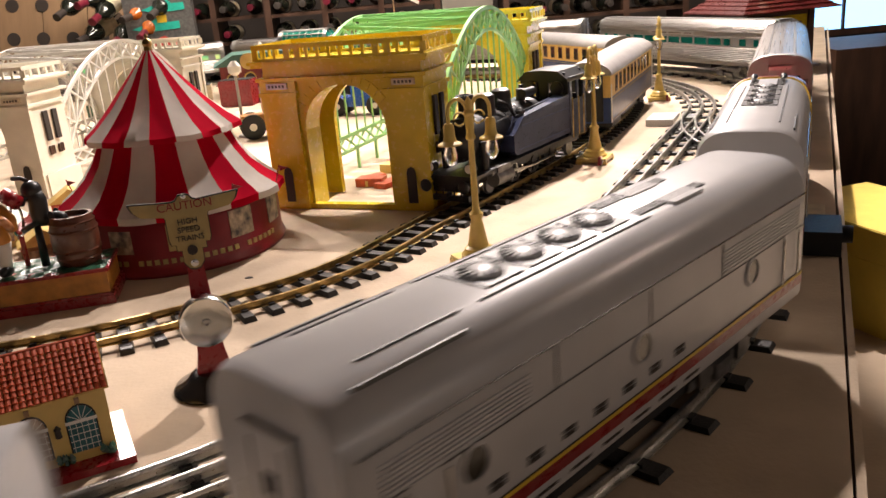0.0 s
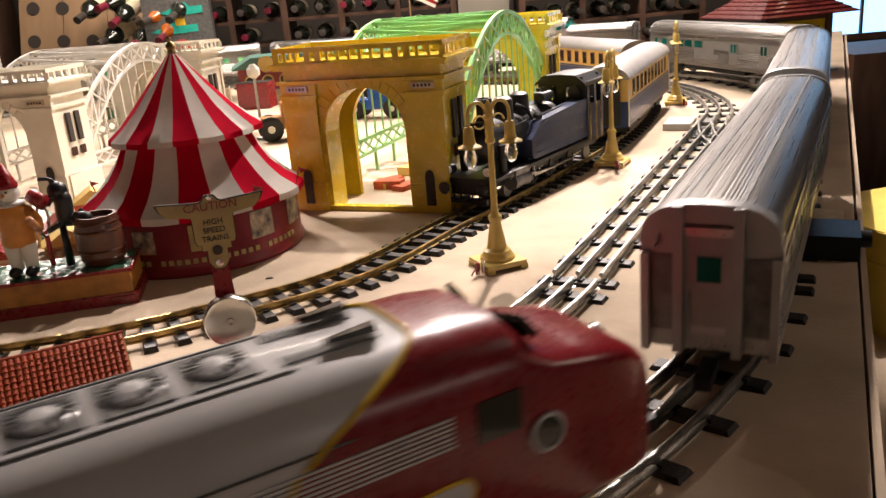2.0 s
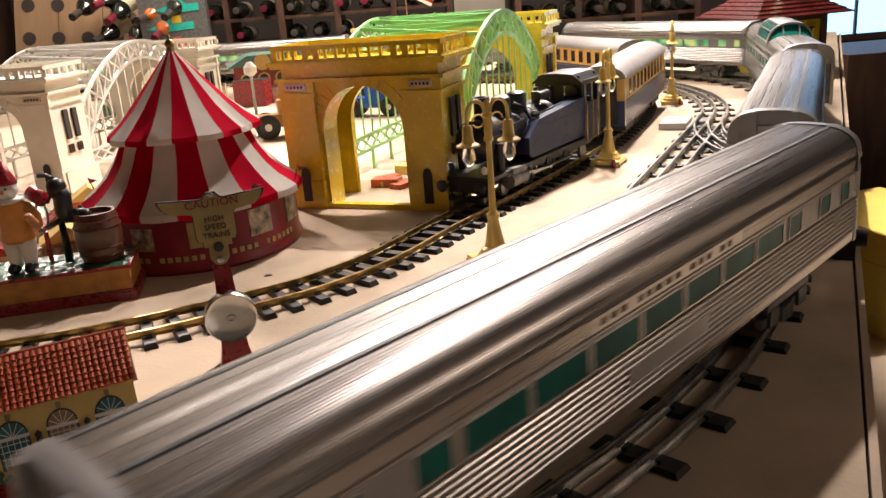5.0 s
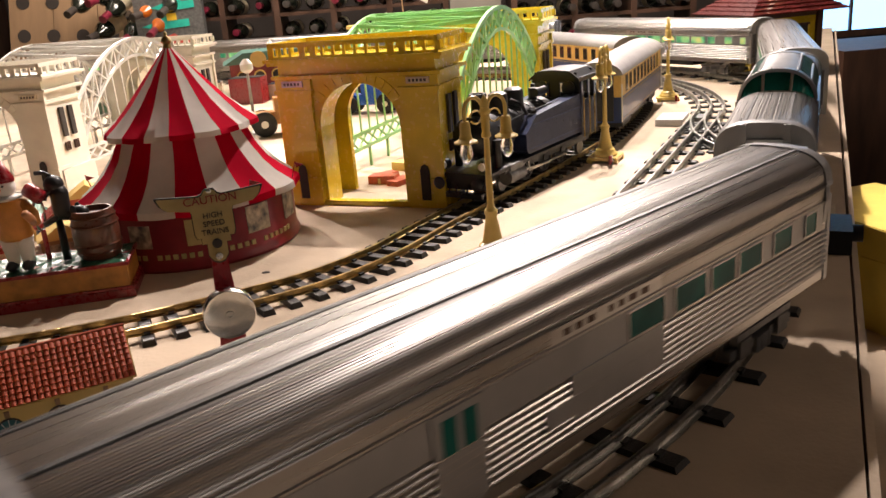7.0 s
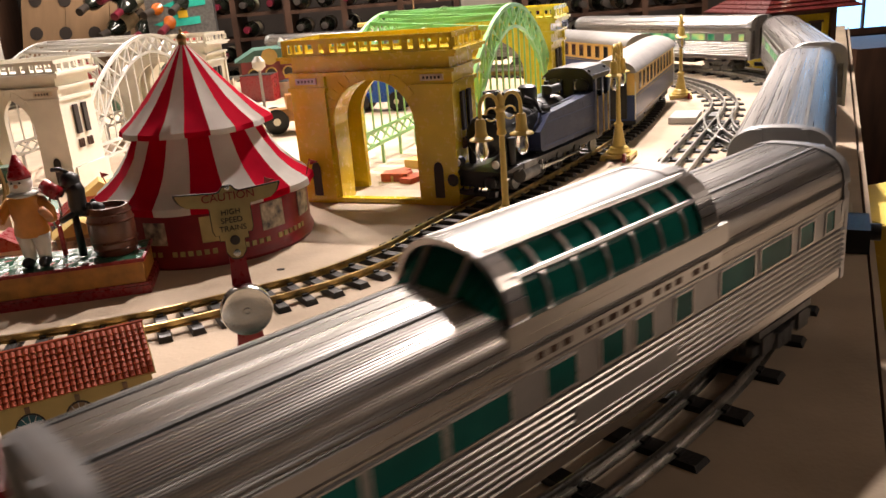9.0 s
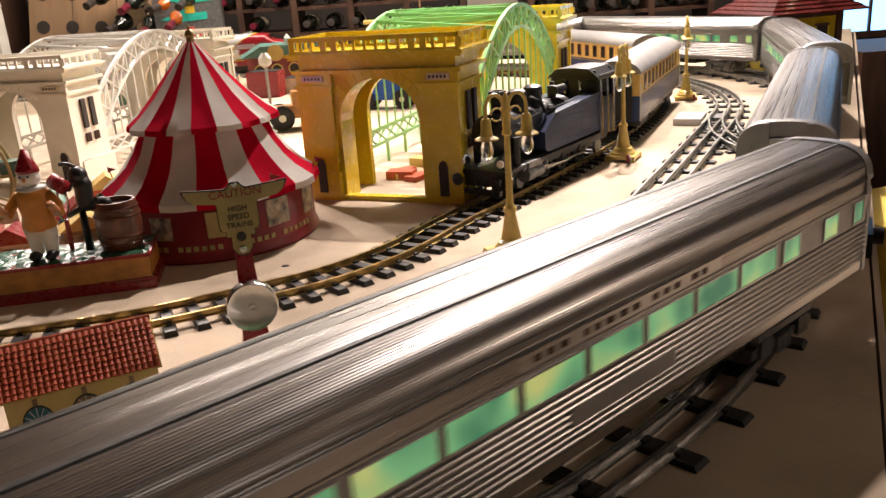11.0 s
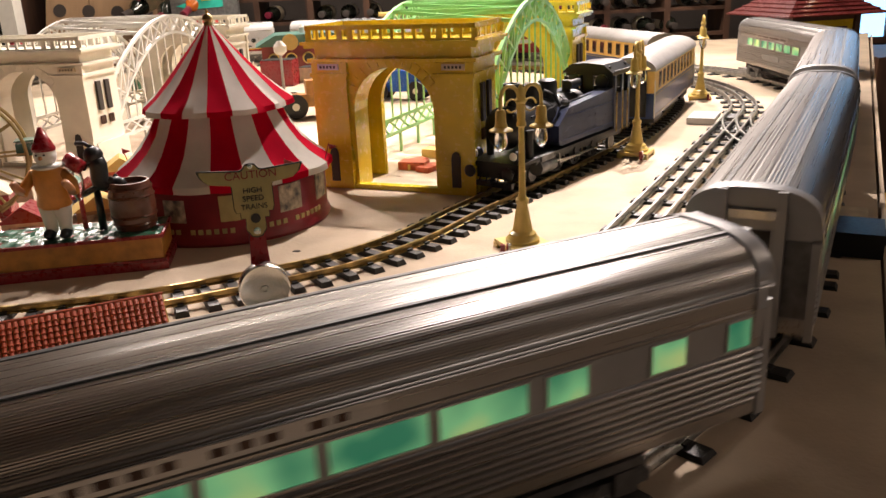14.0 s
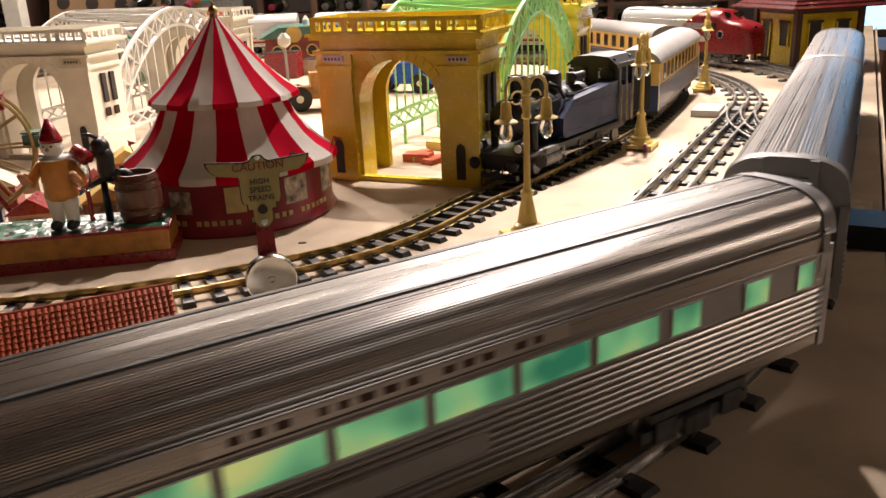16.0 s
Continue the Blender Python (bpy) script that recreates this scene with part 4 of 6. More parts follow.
    part("parapet", bm, material, t, "pierced parapet with small balusters")["kind"] = "stuff"
    # slit doors, side windows, name plates
    for u in (0.026, 0.236):
        bm = bmesh.new()
        pts = [(u - 0.0075, 0.012), (u + 0.0075, 0.012), (u + 0.0075, 0.058)] + [(u + 0.0075 * math.cos(a), 0.058 + 0.010 * math.sin(a)) for a in (0.8, 1.57, 2.34)] + [(u - 0.0075, 0.058)]
        y0, y1 = sorted((out + s * 0.0092, out + s * 0.0100))
        prism(bm, pts, y0, y1)
        part("slit_door", bm, "ink", t, "dark arched slit")
    mid = (v0 + v1) / 2
    for u, d in ((-0.004, -1), (W + 0.004, 1)):
        for w in (mid - 0.014, mid + 0.014):
            bm = bmesh.new()
            a, b = sorted((u - d * 0.003, u + d * 0.0012))
            box(bm, a, w - 0.0065, 0.108, b, w + 0.0065, 0.166)
            part("side_window", bm, "ink", t, "tall dark side window", bevel=0.001)
            boxes("grille_slot", [(a, w - 0.007 + k * 0.0055, 0.080, b, w - 0.0050 + k * 0.0055, 0.097) for k in range(3)], "wood_dark", t)
    for u in (0.026, 0.236):
        bm = bmesh.new()
        y0, y1 = sorted((out + s * 0.0008, out + s * 0.009))
        box(bm, u - 0.018, y0, 0.189, u + 0.018, y1, 0.198)
        p = part("name_plate", bm, "label" if u > 0.1 else "alu_end", t, "small plate with worn lettering")
        bm = bmesh.new()
        y0, y1 = sorted((out + s * 0.009, out + s * 0.0094))
        for k in range(5):
            box(bm, u - 0.014 + k * 0.006, y0, 0.1915, u - 0.0105 + k * 0.006, y1, 0.1955)
        part("lettering_bar", bm, "ink", p)
    return t


def bridge(name, label, m, near_mat, far_mat, truss, length=0.72, depth=0.105):
    b = thing(name, label, "toy bridge", m)
    tower(b, near_mat, 0, depth)
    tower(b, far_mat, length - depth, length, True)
    v0, v1 = depth - 0.004, length - depth + 0.004
    ln = v1 - v0
    top = lambda t: 0.150 + 0.124 * math.sin(math.pi * t) ** 0.80
    low = lambda t: 0.066 + 0.170 * math.sin(math.pi * t) ** 0.80
    n = 12
    for u in (0.008, 0.254):
        at = lambda t, z: (u, v0 + ln * t, z)
        for f, w in ((top, 0.0065), (low, 0.0055)):
            bm = ribbon(bmesh.new(), [at(k / 32, f(k / 32)) for k in range(33)], 0.006, w)
            a = part("arch_chord", bm, truss, b)
        bars("lattice_bar", [(at(k / n, top(k / n)), at((k + 1) / n, low((k + 1) / n))) for k in range(n)] + [(at(k / n, low(k / n)), at((k + 1) / n, top((k + 1) / n))) for k in range(n)], 0.0032, 0.0045, truss, a)
        bars("lattice_post", [(at(k / n, low(k / n)), at(k / n, top(k / n))) for k in range(1, n)], 0.0032, 0.004, truss, a)
        bars("hanger", [(at(k / 14, 0.062), at(k / 14, low(k / 14))) for k in range(1, 14)], 0.0028, 0.0028, truss, a)
        d = None
        for z in (0.040, 0.068):
            d = part("deck_rail", bar(bmesh.new(), at(0, z), at(1, z), 0.006, 0.005), truss, b)
        bars("rail_lattice", [(at(k / 12, 0.042), at((k + 1) / 12, 0.067)) for k in range(12)] + [(at(k / 12, 0.067), at((k + 1) / 12, 0.042)) for k in range(12)], 0.003, 0.004, truss, d)
        bars("trestle_post", [(at(0.02 + 0.96 * k / 6, 0.0), at(0.02 + 0.96 * k / 6, 0.040)) for k in range(7)], 0.005, 0.005, truss, b)
    cross = lambda u, t: (u, v0 + ln * t, top(t))
    bars("top_brace", [(cross(0.008, k / n), cross(0.254, k / n)) for k in range(3, n - 2)] + [(cross(0.008, k / n), cross(0.254, (k + 1) / n)) for k in range(3, n - 3)] + [(cross(0.254, k / n), cross(0.008, (k + 1) / n)) for k in range(3, n - 3)], 0.006, 0.006, truss, b)
    boxes("sill_plate", [(0.004, -0.006, 0.0, 0.258, 0.008, 0.008), (0.004, length - 0.008, 0.0, 0.258, length + 0.006, 0.008)], near_mat, b, bevel=0.001)
    return b


def from_corner(left, right):
    a = math.atan2(right[1] - left[1], right[0] - left[0])
    return Matrix.Translation((*left, 0)) @ Matrix.Rotation(a, 4, "Z")


# far tower takes the lightened yellow as if brightly lit
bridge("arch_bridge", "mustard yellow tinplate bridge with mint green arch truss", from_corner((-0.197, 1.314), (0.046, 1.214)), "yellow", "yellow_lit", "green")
bridge("arch_bridge", "ivory tinplate bridge with pale silver arch truss", from_corner((-0.925, 1.600), (-0.669, 1.547)) @ Matrix.Diagonal((1, 1, 0.95, 1)), "ivory", "ivory", "silverwhite")


def loose_block(x, y, a, size, material, label):
    bm = bmesh.new()
    box(bm, -size[0] / 2, -size[1] / 2, 0, size[0] / 2, size[1] / 2, size[2])
    ob = part("wooden_block", bm, material, bevel=0.002)
    ob.matrix_basis = pose(x, y, 0.0, 0, 0, a)
    tagged(ob, label, "block", "blocks under the bridge")


random.seed(4)
for k in range(16):
    u, v = 0.075 + 0.11 * random.random(), 0.115 + 0.28 * random.random()
    p = from_corner((-0.197, 1.314), (0.046, 1.214)) @ Vector((u, v, 0))
    loose_block(p.x, p.y, random.uniform(-40, 60), (random.uniform(0.03, 0.05), random.uniform(0.018, 0.03), random.uniform(0.006, 0.016)), "rooftile" if k % 3 else "house", "flat brick-red block under the bridge" if k % 3 else "flat cream block under the bridge")


# ---- circus tent ----
def circus_tent(x, y):
    t = thing("circus_tent", "red and white striped circus tent on red tin drum", "toy tent", pose(x, y, 0, 0, 0, 6.3))
    bm = bmesh.new()
    lathe(bm, [(0.141, 0.0), (0.143, 0.004), (0.141, 0.010), (0.139, 0.014), (0.139, 0.078), (0.136, 0.082)], 64)
    d = part("drum", bm, "tin_red", t, "crimson lithographed tin drum", smooth=True)
    for k in range(26):      # worn gold lettering round the foot, as bars
        a = radians(-128 + k * 4.2)
        m = Matrix.Rotation(a, 4, "Z") @ Matrix.Translation((0.1395, 0, 0.0205))
        if k % 7 != 5:
            part("lettering_bar", box(bmesh.new(), -0.001, -0.0030, -0.0032, 0.0012, 0.0030, 0.0032, m), "printgold", d)
    for a, w, hh, mm in ((-112, 0.030, 0.030, "picture"), (-82, 0.026, 0.034, "printgold"), (-47, 0.036, 0.036, "picture"), (-18, 0.034, 0.036, "picture"), (-150, 0.030, 0.036, "picture")):
        bm = bmesh.new()
        k = 8
        ang = [radians(a) + (i / k - 0.5) * w / 0.139 for i in range(k + 1)]
        lo = [bm.verts.new((0.1402 * math.cos(q), 0.1402 * math.sin(q), 0.033)) for q in ang]
        hi = [bm.verts.new((0.1402 * math.cos(q), 0.1402 * math.sin(q), 0.033 + hh)) for q in ang]
        lo2 = [bm.verts.new((0.138 * math.cos(q), 0.138 * math.sin(q), 0.033)) for q in ang]
        hi2 = [bm.verts.new((0.138 * math.cos(q), 0.138 * math.sin(q), 0.033 + hh)) for q in ang]
        for i in range(k):
            bm.faces.new((lo[i], lo[i + 1], hi[i + 1], hi[i]))
            bm.faces.new((hi[i], hi[i + 1], hi2[i + 1], hi2[i]))
        bm.faces.new((lo[0], hi[0], hi2[0], lo2[0]))
        bm.faces.new((lo[k], lo2[k], hi2[k], hi[k]))
        part("poster", bm, mm, d, "printed circus poster panel")
    gores = 20

    def canopy(profile, sag, name):
        for g in range(gores):
            bm = bmesh.new()
            cols, rows = 6, len(profile)
            for skin, dr in ((0, 0.0), (1, -0.0016)):
                grid = []
                for r, z in profile:
                    f = r / profile[-1][0]
                    row = []
                    for c in range(cols + 1):
                        e = c / cols
                        a = 2 * math.pi * (g + e) / gores
                        wob = 0.0022 * f * math.sin(a * 5 + z * 40) + 0.0012 * f * math.sin(a * 13 + z * 90)
                        rr = r + dr + wob - sag * f * f * math.sin(math.pi * e)
                        row.append(bm.verts.new((rr * math.cos(a), rr * math.sin(a), z - sag * 0.5 * f * math.sin(math.pi * e))))
                    grid.append(row)
                for i in range(rows - 1):
                    for c in range(cols):
                        q = (grid[i][c], grid[i + 1][c], grid[i + 1][c + 1], grid[i][c + 1])
                        bm.faces.new(q if skin == 0 else q[::-1])
            part(name, bm, "tent_red" if g % 2 else "tent_white", t, smooth=True)

    canopy([(0.005, 0.272), (0.022, 0.252), (0.042, 0.228), (0.064, 0.203), (0.086, 0.182), (0.103, 0.169), (0.104, 0.162)], 0.002, "upper_gore")
    canopy([(0.080, 0.172), (0.088, 0.155), (0.098, 0.135), (0.112, 0.115), (0.128, 0.099), (0.146, 0.086), (0.150, 0.083), (0.1505, 0.074)], 0.003, "lower_gore")
    bm = bmesh.new()
    lathe(bm, [(0.004, 0.268), (0.006, 0.272), (0.005, 0.276), (0.007, 0.280), (0.0055, 0.284), (0.002, 0.287), (0.0026, 0.290), (0.0008, 0.293)], 16)
    part("finial", bm, "brass", t, "brass finial", smooth=True)
    # small flags stand out at the eave
    for a in (-52, -12, 168):
        bm = bmesh.new()
        c, s = math.cos(radians(a)), math.sin(radians(a))
        rod(bm, (0.145 * c, 0.145 * s, 0.083), (0.152 * c, 0.152 * s, 0.106), 0.0008, 6)
        prism(bm, [(0, 0), (0.012, -0.004), (0, -0.008)], -0.0004, 0.0004, Matrix.Translation((0.152 * c, 0.152 * s, 0.105)))
        part("flag", bm, "red", t)


circus_tent(-0.312, 1.145)


# ---- street lamps ----
def street_lamp():
    l = thing("street_lamp", "cream yellow twin gooseneck toy street lamp", "street lamp", group="toy street lamps")
    bm = bmesh.new()
    box(bm, -0.026, -0.026, 0.004, 0.026, 0.026, 0.010)
    for x in (-0.022, 0.022):
        for y in (-0.022, 0.022):
            box(bm, x - 0.005, y - 0.005, 0, x + 0.005, y + 0.005, 0.006)
    part("base_plate", bm, "lamp", l, bevel=0.0015)
    bm = bmesh.new()
    lathe(bm, [(0.021, 0.009), (0.021, 0.014), (0.017, 0.018), (0.0165, 0.021), (0.0125, 0.024), (0.0066, 0.056), (0.0082, 0.060), (0.0082, 0.063), (0.0050, 0.066), (0.0042, 0.070), (0.0034, 0.150), (0.0058, 0.152), (0.0058, 0.155), (0.0045, 0.158), (0.0045, 0.178), (0.0065, 0.180), (0.0065, 0.183), (0.004, 0.186), (0.0045, 0.194), (0.001, 0.2)], 20)
    part("post", bm, "lamp", l, smooth=True)
    for s in (-1, 1):
        bm = bmesh.new()
        pts = [(s * 0.003, 0, 0.160)] + [(s * (0.0147 - 0.0118 * math.cos(a)), 0, 0.183 + 0.0160 * math.sin(a)) for a in [math.pi * k / 12 for k in range(13)]] + [(s * 0.0265, 0, 0.172)]
        tube(bm, pts, 0.0024, 8)
        tube(bm, [(s * (0.012 + 0.0075 * math.cos(a)), 0, 0.176 + 0.0075 * math.sin(a)) for a in [2 * math.pi * k / 12 for k in range(12)]], 0.0012, 6)
        arm = part("gooseneck", bm, "lamp", l, smooth=True)
        bm = bmesh.new()
        lathe(bm, [(0.0045, 0.173), (0.0062, 0.170), (0.0066, 0.158), (0.0080, 0.153), (0.0138, 0.150), (0.0142, 0.1485), (0.006, 0.1490)], 20, Matrix.Translation((s * 0.0265, 0, 0)))
        part("shade", bm, "lamp", arm, smooth=True)
        bm = bmesh.new()
        lathe(bm, [(0.002, 0.124), (0.0052, 0.127), (0.0078, 0.133), (0.0074, 0.140), (0.0055, 0.149)], 16, Matrix.Translation((s * 0.0265, 0, 0)))
        part("bulb", bm, "bulb", arm, "clear glass bulb", smooth=True)
    for dx in (-0.036, -0.028):
        bm = bmesh.new()
        rod(bm, (dx, -0.018, 0.002), (dx, -0.018, 0.016), 0.003, 8)
        tube(bm, [(dx, -0.018, 0.012), (dx - 0.006, -0.024, 0.010), (dx - 0.010, -0.022, 0.003)], 0.001, 5)
        part("terminal_clip", bm, "red" if dx < -0.03 else "chrome", l)
    return l


lamp0 = street_lamp()
lamp0.matrix_basis = pose(0.093, 0.948, 0, 0, 0, 22)
copy_thing(lamp0, pose(0.341, 1.436, 0, 0, 0, 62))
copy_thing(lamp0, pose(0.637, 2.050, 0, 0, 0, 76))


# ---- warning sign with bell ----
def warning_sign(x, y):
    s = thing("crossing_sign", "brass caution sign with round bell on red post", "toy sign", pose(x, y, 0, 0, 0, 17))
    bm = bmesh.new()
    lathe(bm, [(0.037, 0), (0.038, 0.002), (0.036, 0.005), (0.026, 0.009), (0.022, 0.014), (0.016, 0.017)], 36)
    part("base", bm, "base_dark", s, "glossy black domed base", smooth=True)
    bm = bmesh.new()
    a = [(-0.016, -0.007), (0.016, -0.007), (0.016, 0.007), (-0.016, 0.007)]
    lo = [bm.verts.new((u, v, 0.012)) for u, v in a]
    mi = [bm.verts.new((u * 0.72, v * 0.8, 0.035)) for u, v in a]
    hi = [bm.verts.new((u * 0.40, v * 0.4, 0.120)) for u, v in a]
    for p, q in ((lo, mi), (mi, hi)):
        for i in range(4):
            bm.faces.new((p[i], p[(i + 1) % 4], q[(i + 1) % 4], q[i]))
    bm.faces.new(hi)
    bm.faces.new(lo[::-1])
    part("post", bm, "red", s, "crimson tapered post", bevel=0.0012)
    bm = bmesh.new()
    lathe(bm, [(0.0215, 0), (0.0225, 0.002), (0.0225, 0.012), (0.0215, 0.0135), (0.0205, 0.0132), (0.0195, 0.0125), (0.004, 0.0130), (0.0035, 0.0145), (0.002, 0.0145), (0.0016, 0.0125)], 40, Matrix.Translation((0, -0.007, 0.068)) @ Matrix.Rotation(radians(90), 4, "X"))
    part("bell", bm, "chrome", s, "round spun aluminium bell", smooth=True)
    half = [(0.0, 0.1865), (0.004, 0.186), (0.007, 0.1825), (0.010, 0.1815), (0.0445, 0.1840), (0.0445, 0.1825), (0.042, 0.1775), (0.037, 0.1735), (0.0185, 0.1710), (0.0175, 0.1690), (0.0175, 0.1520), (0.0160, 0.1480), (0.0125, 0.1480), (0.0125, 0.1430), (0.0085, 0.1430), (0.0085, 0.1330), (0.0045, 0.1280), (0.0, 0.1270)]
    half = [(u, 0.119 + 1.118 * (z - 0.133)) for u, z in half]
    out = half + [(-u, z) for u, z in half[-2:0:-1]]
    bm = bmesh.new()
    prism(bm, out[::-1], -0.0075, -0.0062)
    p = part("sign_plate", bm, "ink", s, "dark bordered stepped plate")
    bm = bmesh.new()
    cx = [(u * 0.955, 0.1458 + (z - 0.1458) * 0.955) for u, z in out]
    prism(bm, cx[::-1], -0.0081, -0.0074)
    part("plate_face", bm, "printgold", p, "dull brass plate face")
    fr = lambda u, z: Matrix.Translation((u, -0.0083, z)) @ Matrix.Rotation(radians(90), 4, "X")
    words("lettering", "CAUTION", 0.0098, fr(0, 0.1689), "red", p)
    for text, z in (("HIGH", 0.1553), ("SPEED", 0.1481), ("TRAINS", 0.1408)):
        words("lettering", text, 0.0068, fr(0, z), "ink", p)
    for z, r in ((0.1304, 0.0042), (0.1190, 0.0032), (0.1766, 0.0022)):
        bm = bmesh.new()
        lathe(bm, [(r, 0), (r, 0.0012), (r * 0.6, 0.0016)], 18, fr(0, z))
        part("rivet", bm, "ink" if r > 0.004 else "chrome", p, smooth=True)


warning_sign(-0.166, 0.684)


# ---- small station house ----
def station_house(m):
    h = thing("toy_house", "butter yellow tin house with orange-red tile roof", "toy house", m)
    L, Wd, hw, hr = 0.137, 0.076, 0.0665, 0.0935
    bm = bmesh.new()
    prism(bm, [(0, 0.006), (Wd, 0.006), (Wd, hw), (Wd / 2, hr - 0.004), (0, hw)], 0, L, Matrix.Rotation(radians(90), 4, "Z") @ Matrix.Scale(-1, 4, (0, 1, 0)))
    bmesh.ops.recalc_face_normals(bm, faces=bm.faces)
    w = part("wall", bm, "house", h)
    bm = bmesh.new()
    box(bm, -0.014, -0.022, 0.0, L + 0.014, Wd + 0.01, 0.006)
    part("base", bm, "red", h, "red tin base", bevel=0.001)
    # roof slopes and their tiles
    for s in (1, -1):
        y0, y1 = (-0.006, Wd / 2) if s > 0 else (Wd + 0.006, Wd / 2)
        z0 = hw - 0.004
        sl = Vector((0, y1 - y0, hr - z0))
        ln = sl.length
        m2 = Matrix.Translation((0, y0, z0)) @ Matrix(((1, 0, 0, 0), (0, sl.y / ln, -s * sl.z / ln, 0), (0, sl.z / ln, abs(sl.y) / ln, 0), (0, 0, 0, 1)))
        bm = bmesh.new()
        box(bm, -0.022, 0, 0.0, L + 0.004, ln, 0.0015, m2)
        bmesh.ops.recalc_face_normals(bm, faces=bm.faces)
        r = part("roof_slope", bm, "house", h, "thin tin roof with cream edge")
        first = None
        nr, nc = 9, 28
        for i in range(nr):
            for j in range(nc):
                mm = m2 @ Matrix.Translation((-0.021 + (L + 0.024) * (j + 0.5) / nc, (ln - 0.002) * (i + 0.5) / nr, 0.0013))
                if first is None:
                    bm = bmesh.new()
                    tw, th = (L + 0.024) / nc, ln / nr
                    ring = []
                    for yy, lift in ((-th * 0.52, 0.0016), (th * 0.52, 0.0006)):
                        ring.append([bm.verts.new((tw * 0.47 * math.cos(a), yy, lift + 0.0014 * math.sin(a))) for a in [math.pi * k / 4 for k in range(5)]])
                    for k in range(4):
                        bm.faces.new((ring[0][k + 1], ring[0][k], ring[1][k], ring[1][k + 1]))
                    bm.faces.new(ring[0])
                    first = part("roof_tile", bm, "rooftile", r)
                    first.matrix_basis = mm
                else:
                    again(first, mm)
    bm = bmesh.new()
    rod(bm, (-0.022, Wd / 2, hr + 0.001), (L + 0.004, Wd / 2, hr + 0.001), 0.002, 8)
    part("ridge", bm, "rooftile", h)
    # arched windows printed as frames and panes
    for u in (0.0255, 0.0685, 0.1115):
        door = u == 0.0685
        r = 0.014
        arch = lambda rr: [(u - rr, 0.014)] + [(u + rr, 0.014)] + [(u + rr * math.cos(a), 0.040 + rr * math.sin(a)) for a in [math.pi * k / 10 for k in range(11)]]
        bm = bmesh.new()
        prism(bm, arch(r), -0.0006, 0.0005)
        f = part("window", bm, "ink", w)
        bm = bmesh.new()
        prism(bm, arch(r * 0.9), -0.0010, -0.0004)
        part("pane", bm, "wood" if door else "teal_pane", f, "arched blue-green fanlight window")
        bm = bmesh.new()
        for k in range(1, 6):
            a = math.pi * k / 6
            bar(bm, (u, -0.0011, 0.040), (u + r * 0.9 * math.cos(a), -0.0011, 0.040 + r * 0.9 * math.sin(a)), 0.0006, 0.0004)
        box(bm, u - r, -0.0016, 0.0385, u + r, -0.0008, 0.0412)
        for q in range(-2, 3):
            box(bm, u + q * 0.0052 - 0.0003, -0.0014, 0.014, u + q * 0.0052 + 0.0003, -0.0009, 0.0385)
        for q in range(4):
            box(bm, u - r * 0.9, -0.0014, 0.018 + q * 0.0055, u + r * 0.9, -0.0009, 0.0186 + q * 0.0055)
        part("glazing_bar", bm, "white", f)
        bm = bmesh.new()
        box(bm, u - 0.0022, -0.0014, 0.0545, u + 0.0022, 0, 0.0595)
        part("keystone", bm, "wood", w)
    for u in (0.047, 0.090):
        bm = bmesh.new()
        lathe(bm, [(0.001, 0.030), (0.003, 0.031), (0.0026, 0.037), (0.0034, 0.038), (0.001, 0.041)], 10, Matrix.Translation((u, -0.002, 0)))
        part("wall_lantern", bm, "ink", w)
    for u in (0.010, 0.045, 0.092, 0.128):
        bm = bmesh.new()
        for k in range(14):
            lathe(bm, [(0.0002, 0), (0.0028, 0.002), (0.0002, 0.006)], 5, Matrix.Translation((u + random.uniform(-0.007, 0.007), random.uniform(-0.008, -0.002), 0.006 + random.uniform(0, 0.006))))
        part("shrub", bm, "leafgreen", h, "small green shrub on the base")


M["teal_pane"] = mat("blue_green_print", (0.03, 0.13, 0.15), 0.3, 0, 0.3, 60, 0)
station_house(Matrix.Translation((-0.3165, 0.531, 0)) @ Matrix.Rotation(radians(25), 4, "Z") @ Matrix.Diagonal((0.79, 0.79, 0.96, 1)))


# ---- cast-iron bank with figure, hoop, dog and barrel ----
BANK = Matrix.Translation((-0.340, 0.932, 0)) @ Matrix.Rotation(radians(190.5), 4, "Z")   # x runs away from the corner, y away to the back is negative


def mechanical_bank():
    b = thing("mechanical_bank", "cast-iron bank base, red, ochre and green", "toy bank", BANK)
    bm = bmesh.new()
    box(bm, -0.002, -0.084, 0, 0.235, 0.004, 0.010)
    box(bm, 0.0, -0.082, 0.010, 0.233, 0.002, 0.013)
    part("plinth", bm, "red", b, "red plinth", bevel=0.0015)
    bm = bmesh.new()
    box(bm, 0.003, -0.080, 0.013, 0.230, -0.001, 0.039)
    part("body", bm, "gold", b, "ochre panelled side", bevel=0.001)
    bm = bmesh.new()
    box(bm, 0.0, -0.083, 0.039, 0.233, 0.002, 0.043)
    part("rim", bm, "red", b, bevel=0.001)
    bm = bmesh.new()
    n, mrows = 40, 14
    grid = [[bm.verts.new((0.003 + 0.226 * i / n, -0.080 + 0.079 * j / mrows, 0.0432 + (0.0035 * noise.noise((i * 0.5, j * 0.5, 3)) + 0.001 if 0 < i < n and 0 < j < mrows else 0))) for j in range(mrows + 1)] for i in range(n + 1)]
    for i in range(n):
        for j in range(mrows):
            bm.faces.new((grid[i][j], grid[i][j + 1], grid[i + 1][j + 1], grid[i + 1][j]))
    bmesh.ops.recalc_face_normals(bm, faces=bm.faces)
    part("turf", bm, "leafgreen", b, "glossy dark green cast turf")


mechanical_bank()


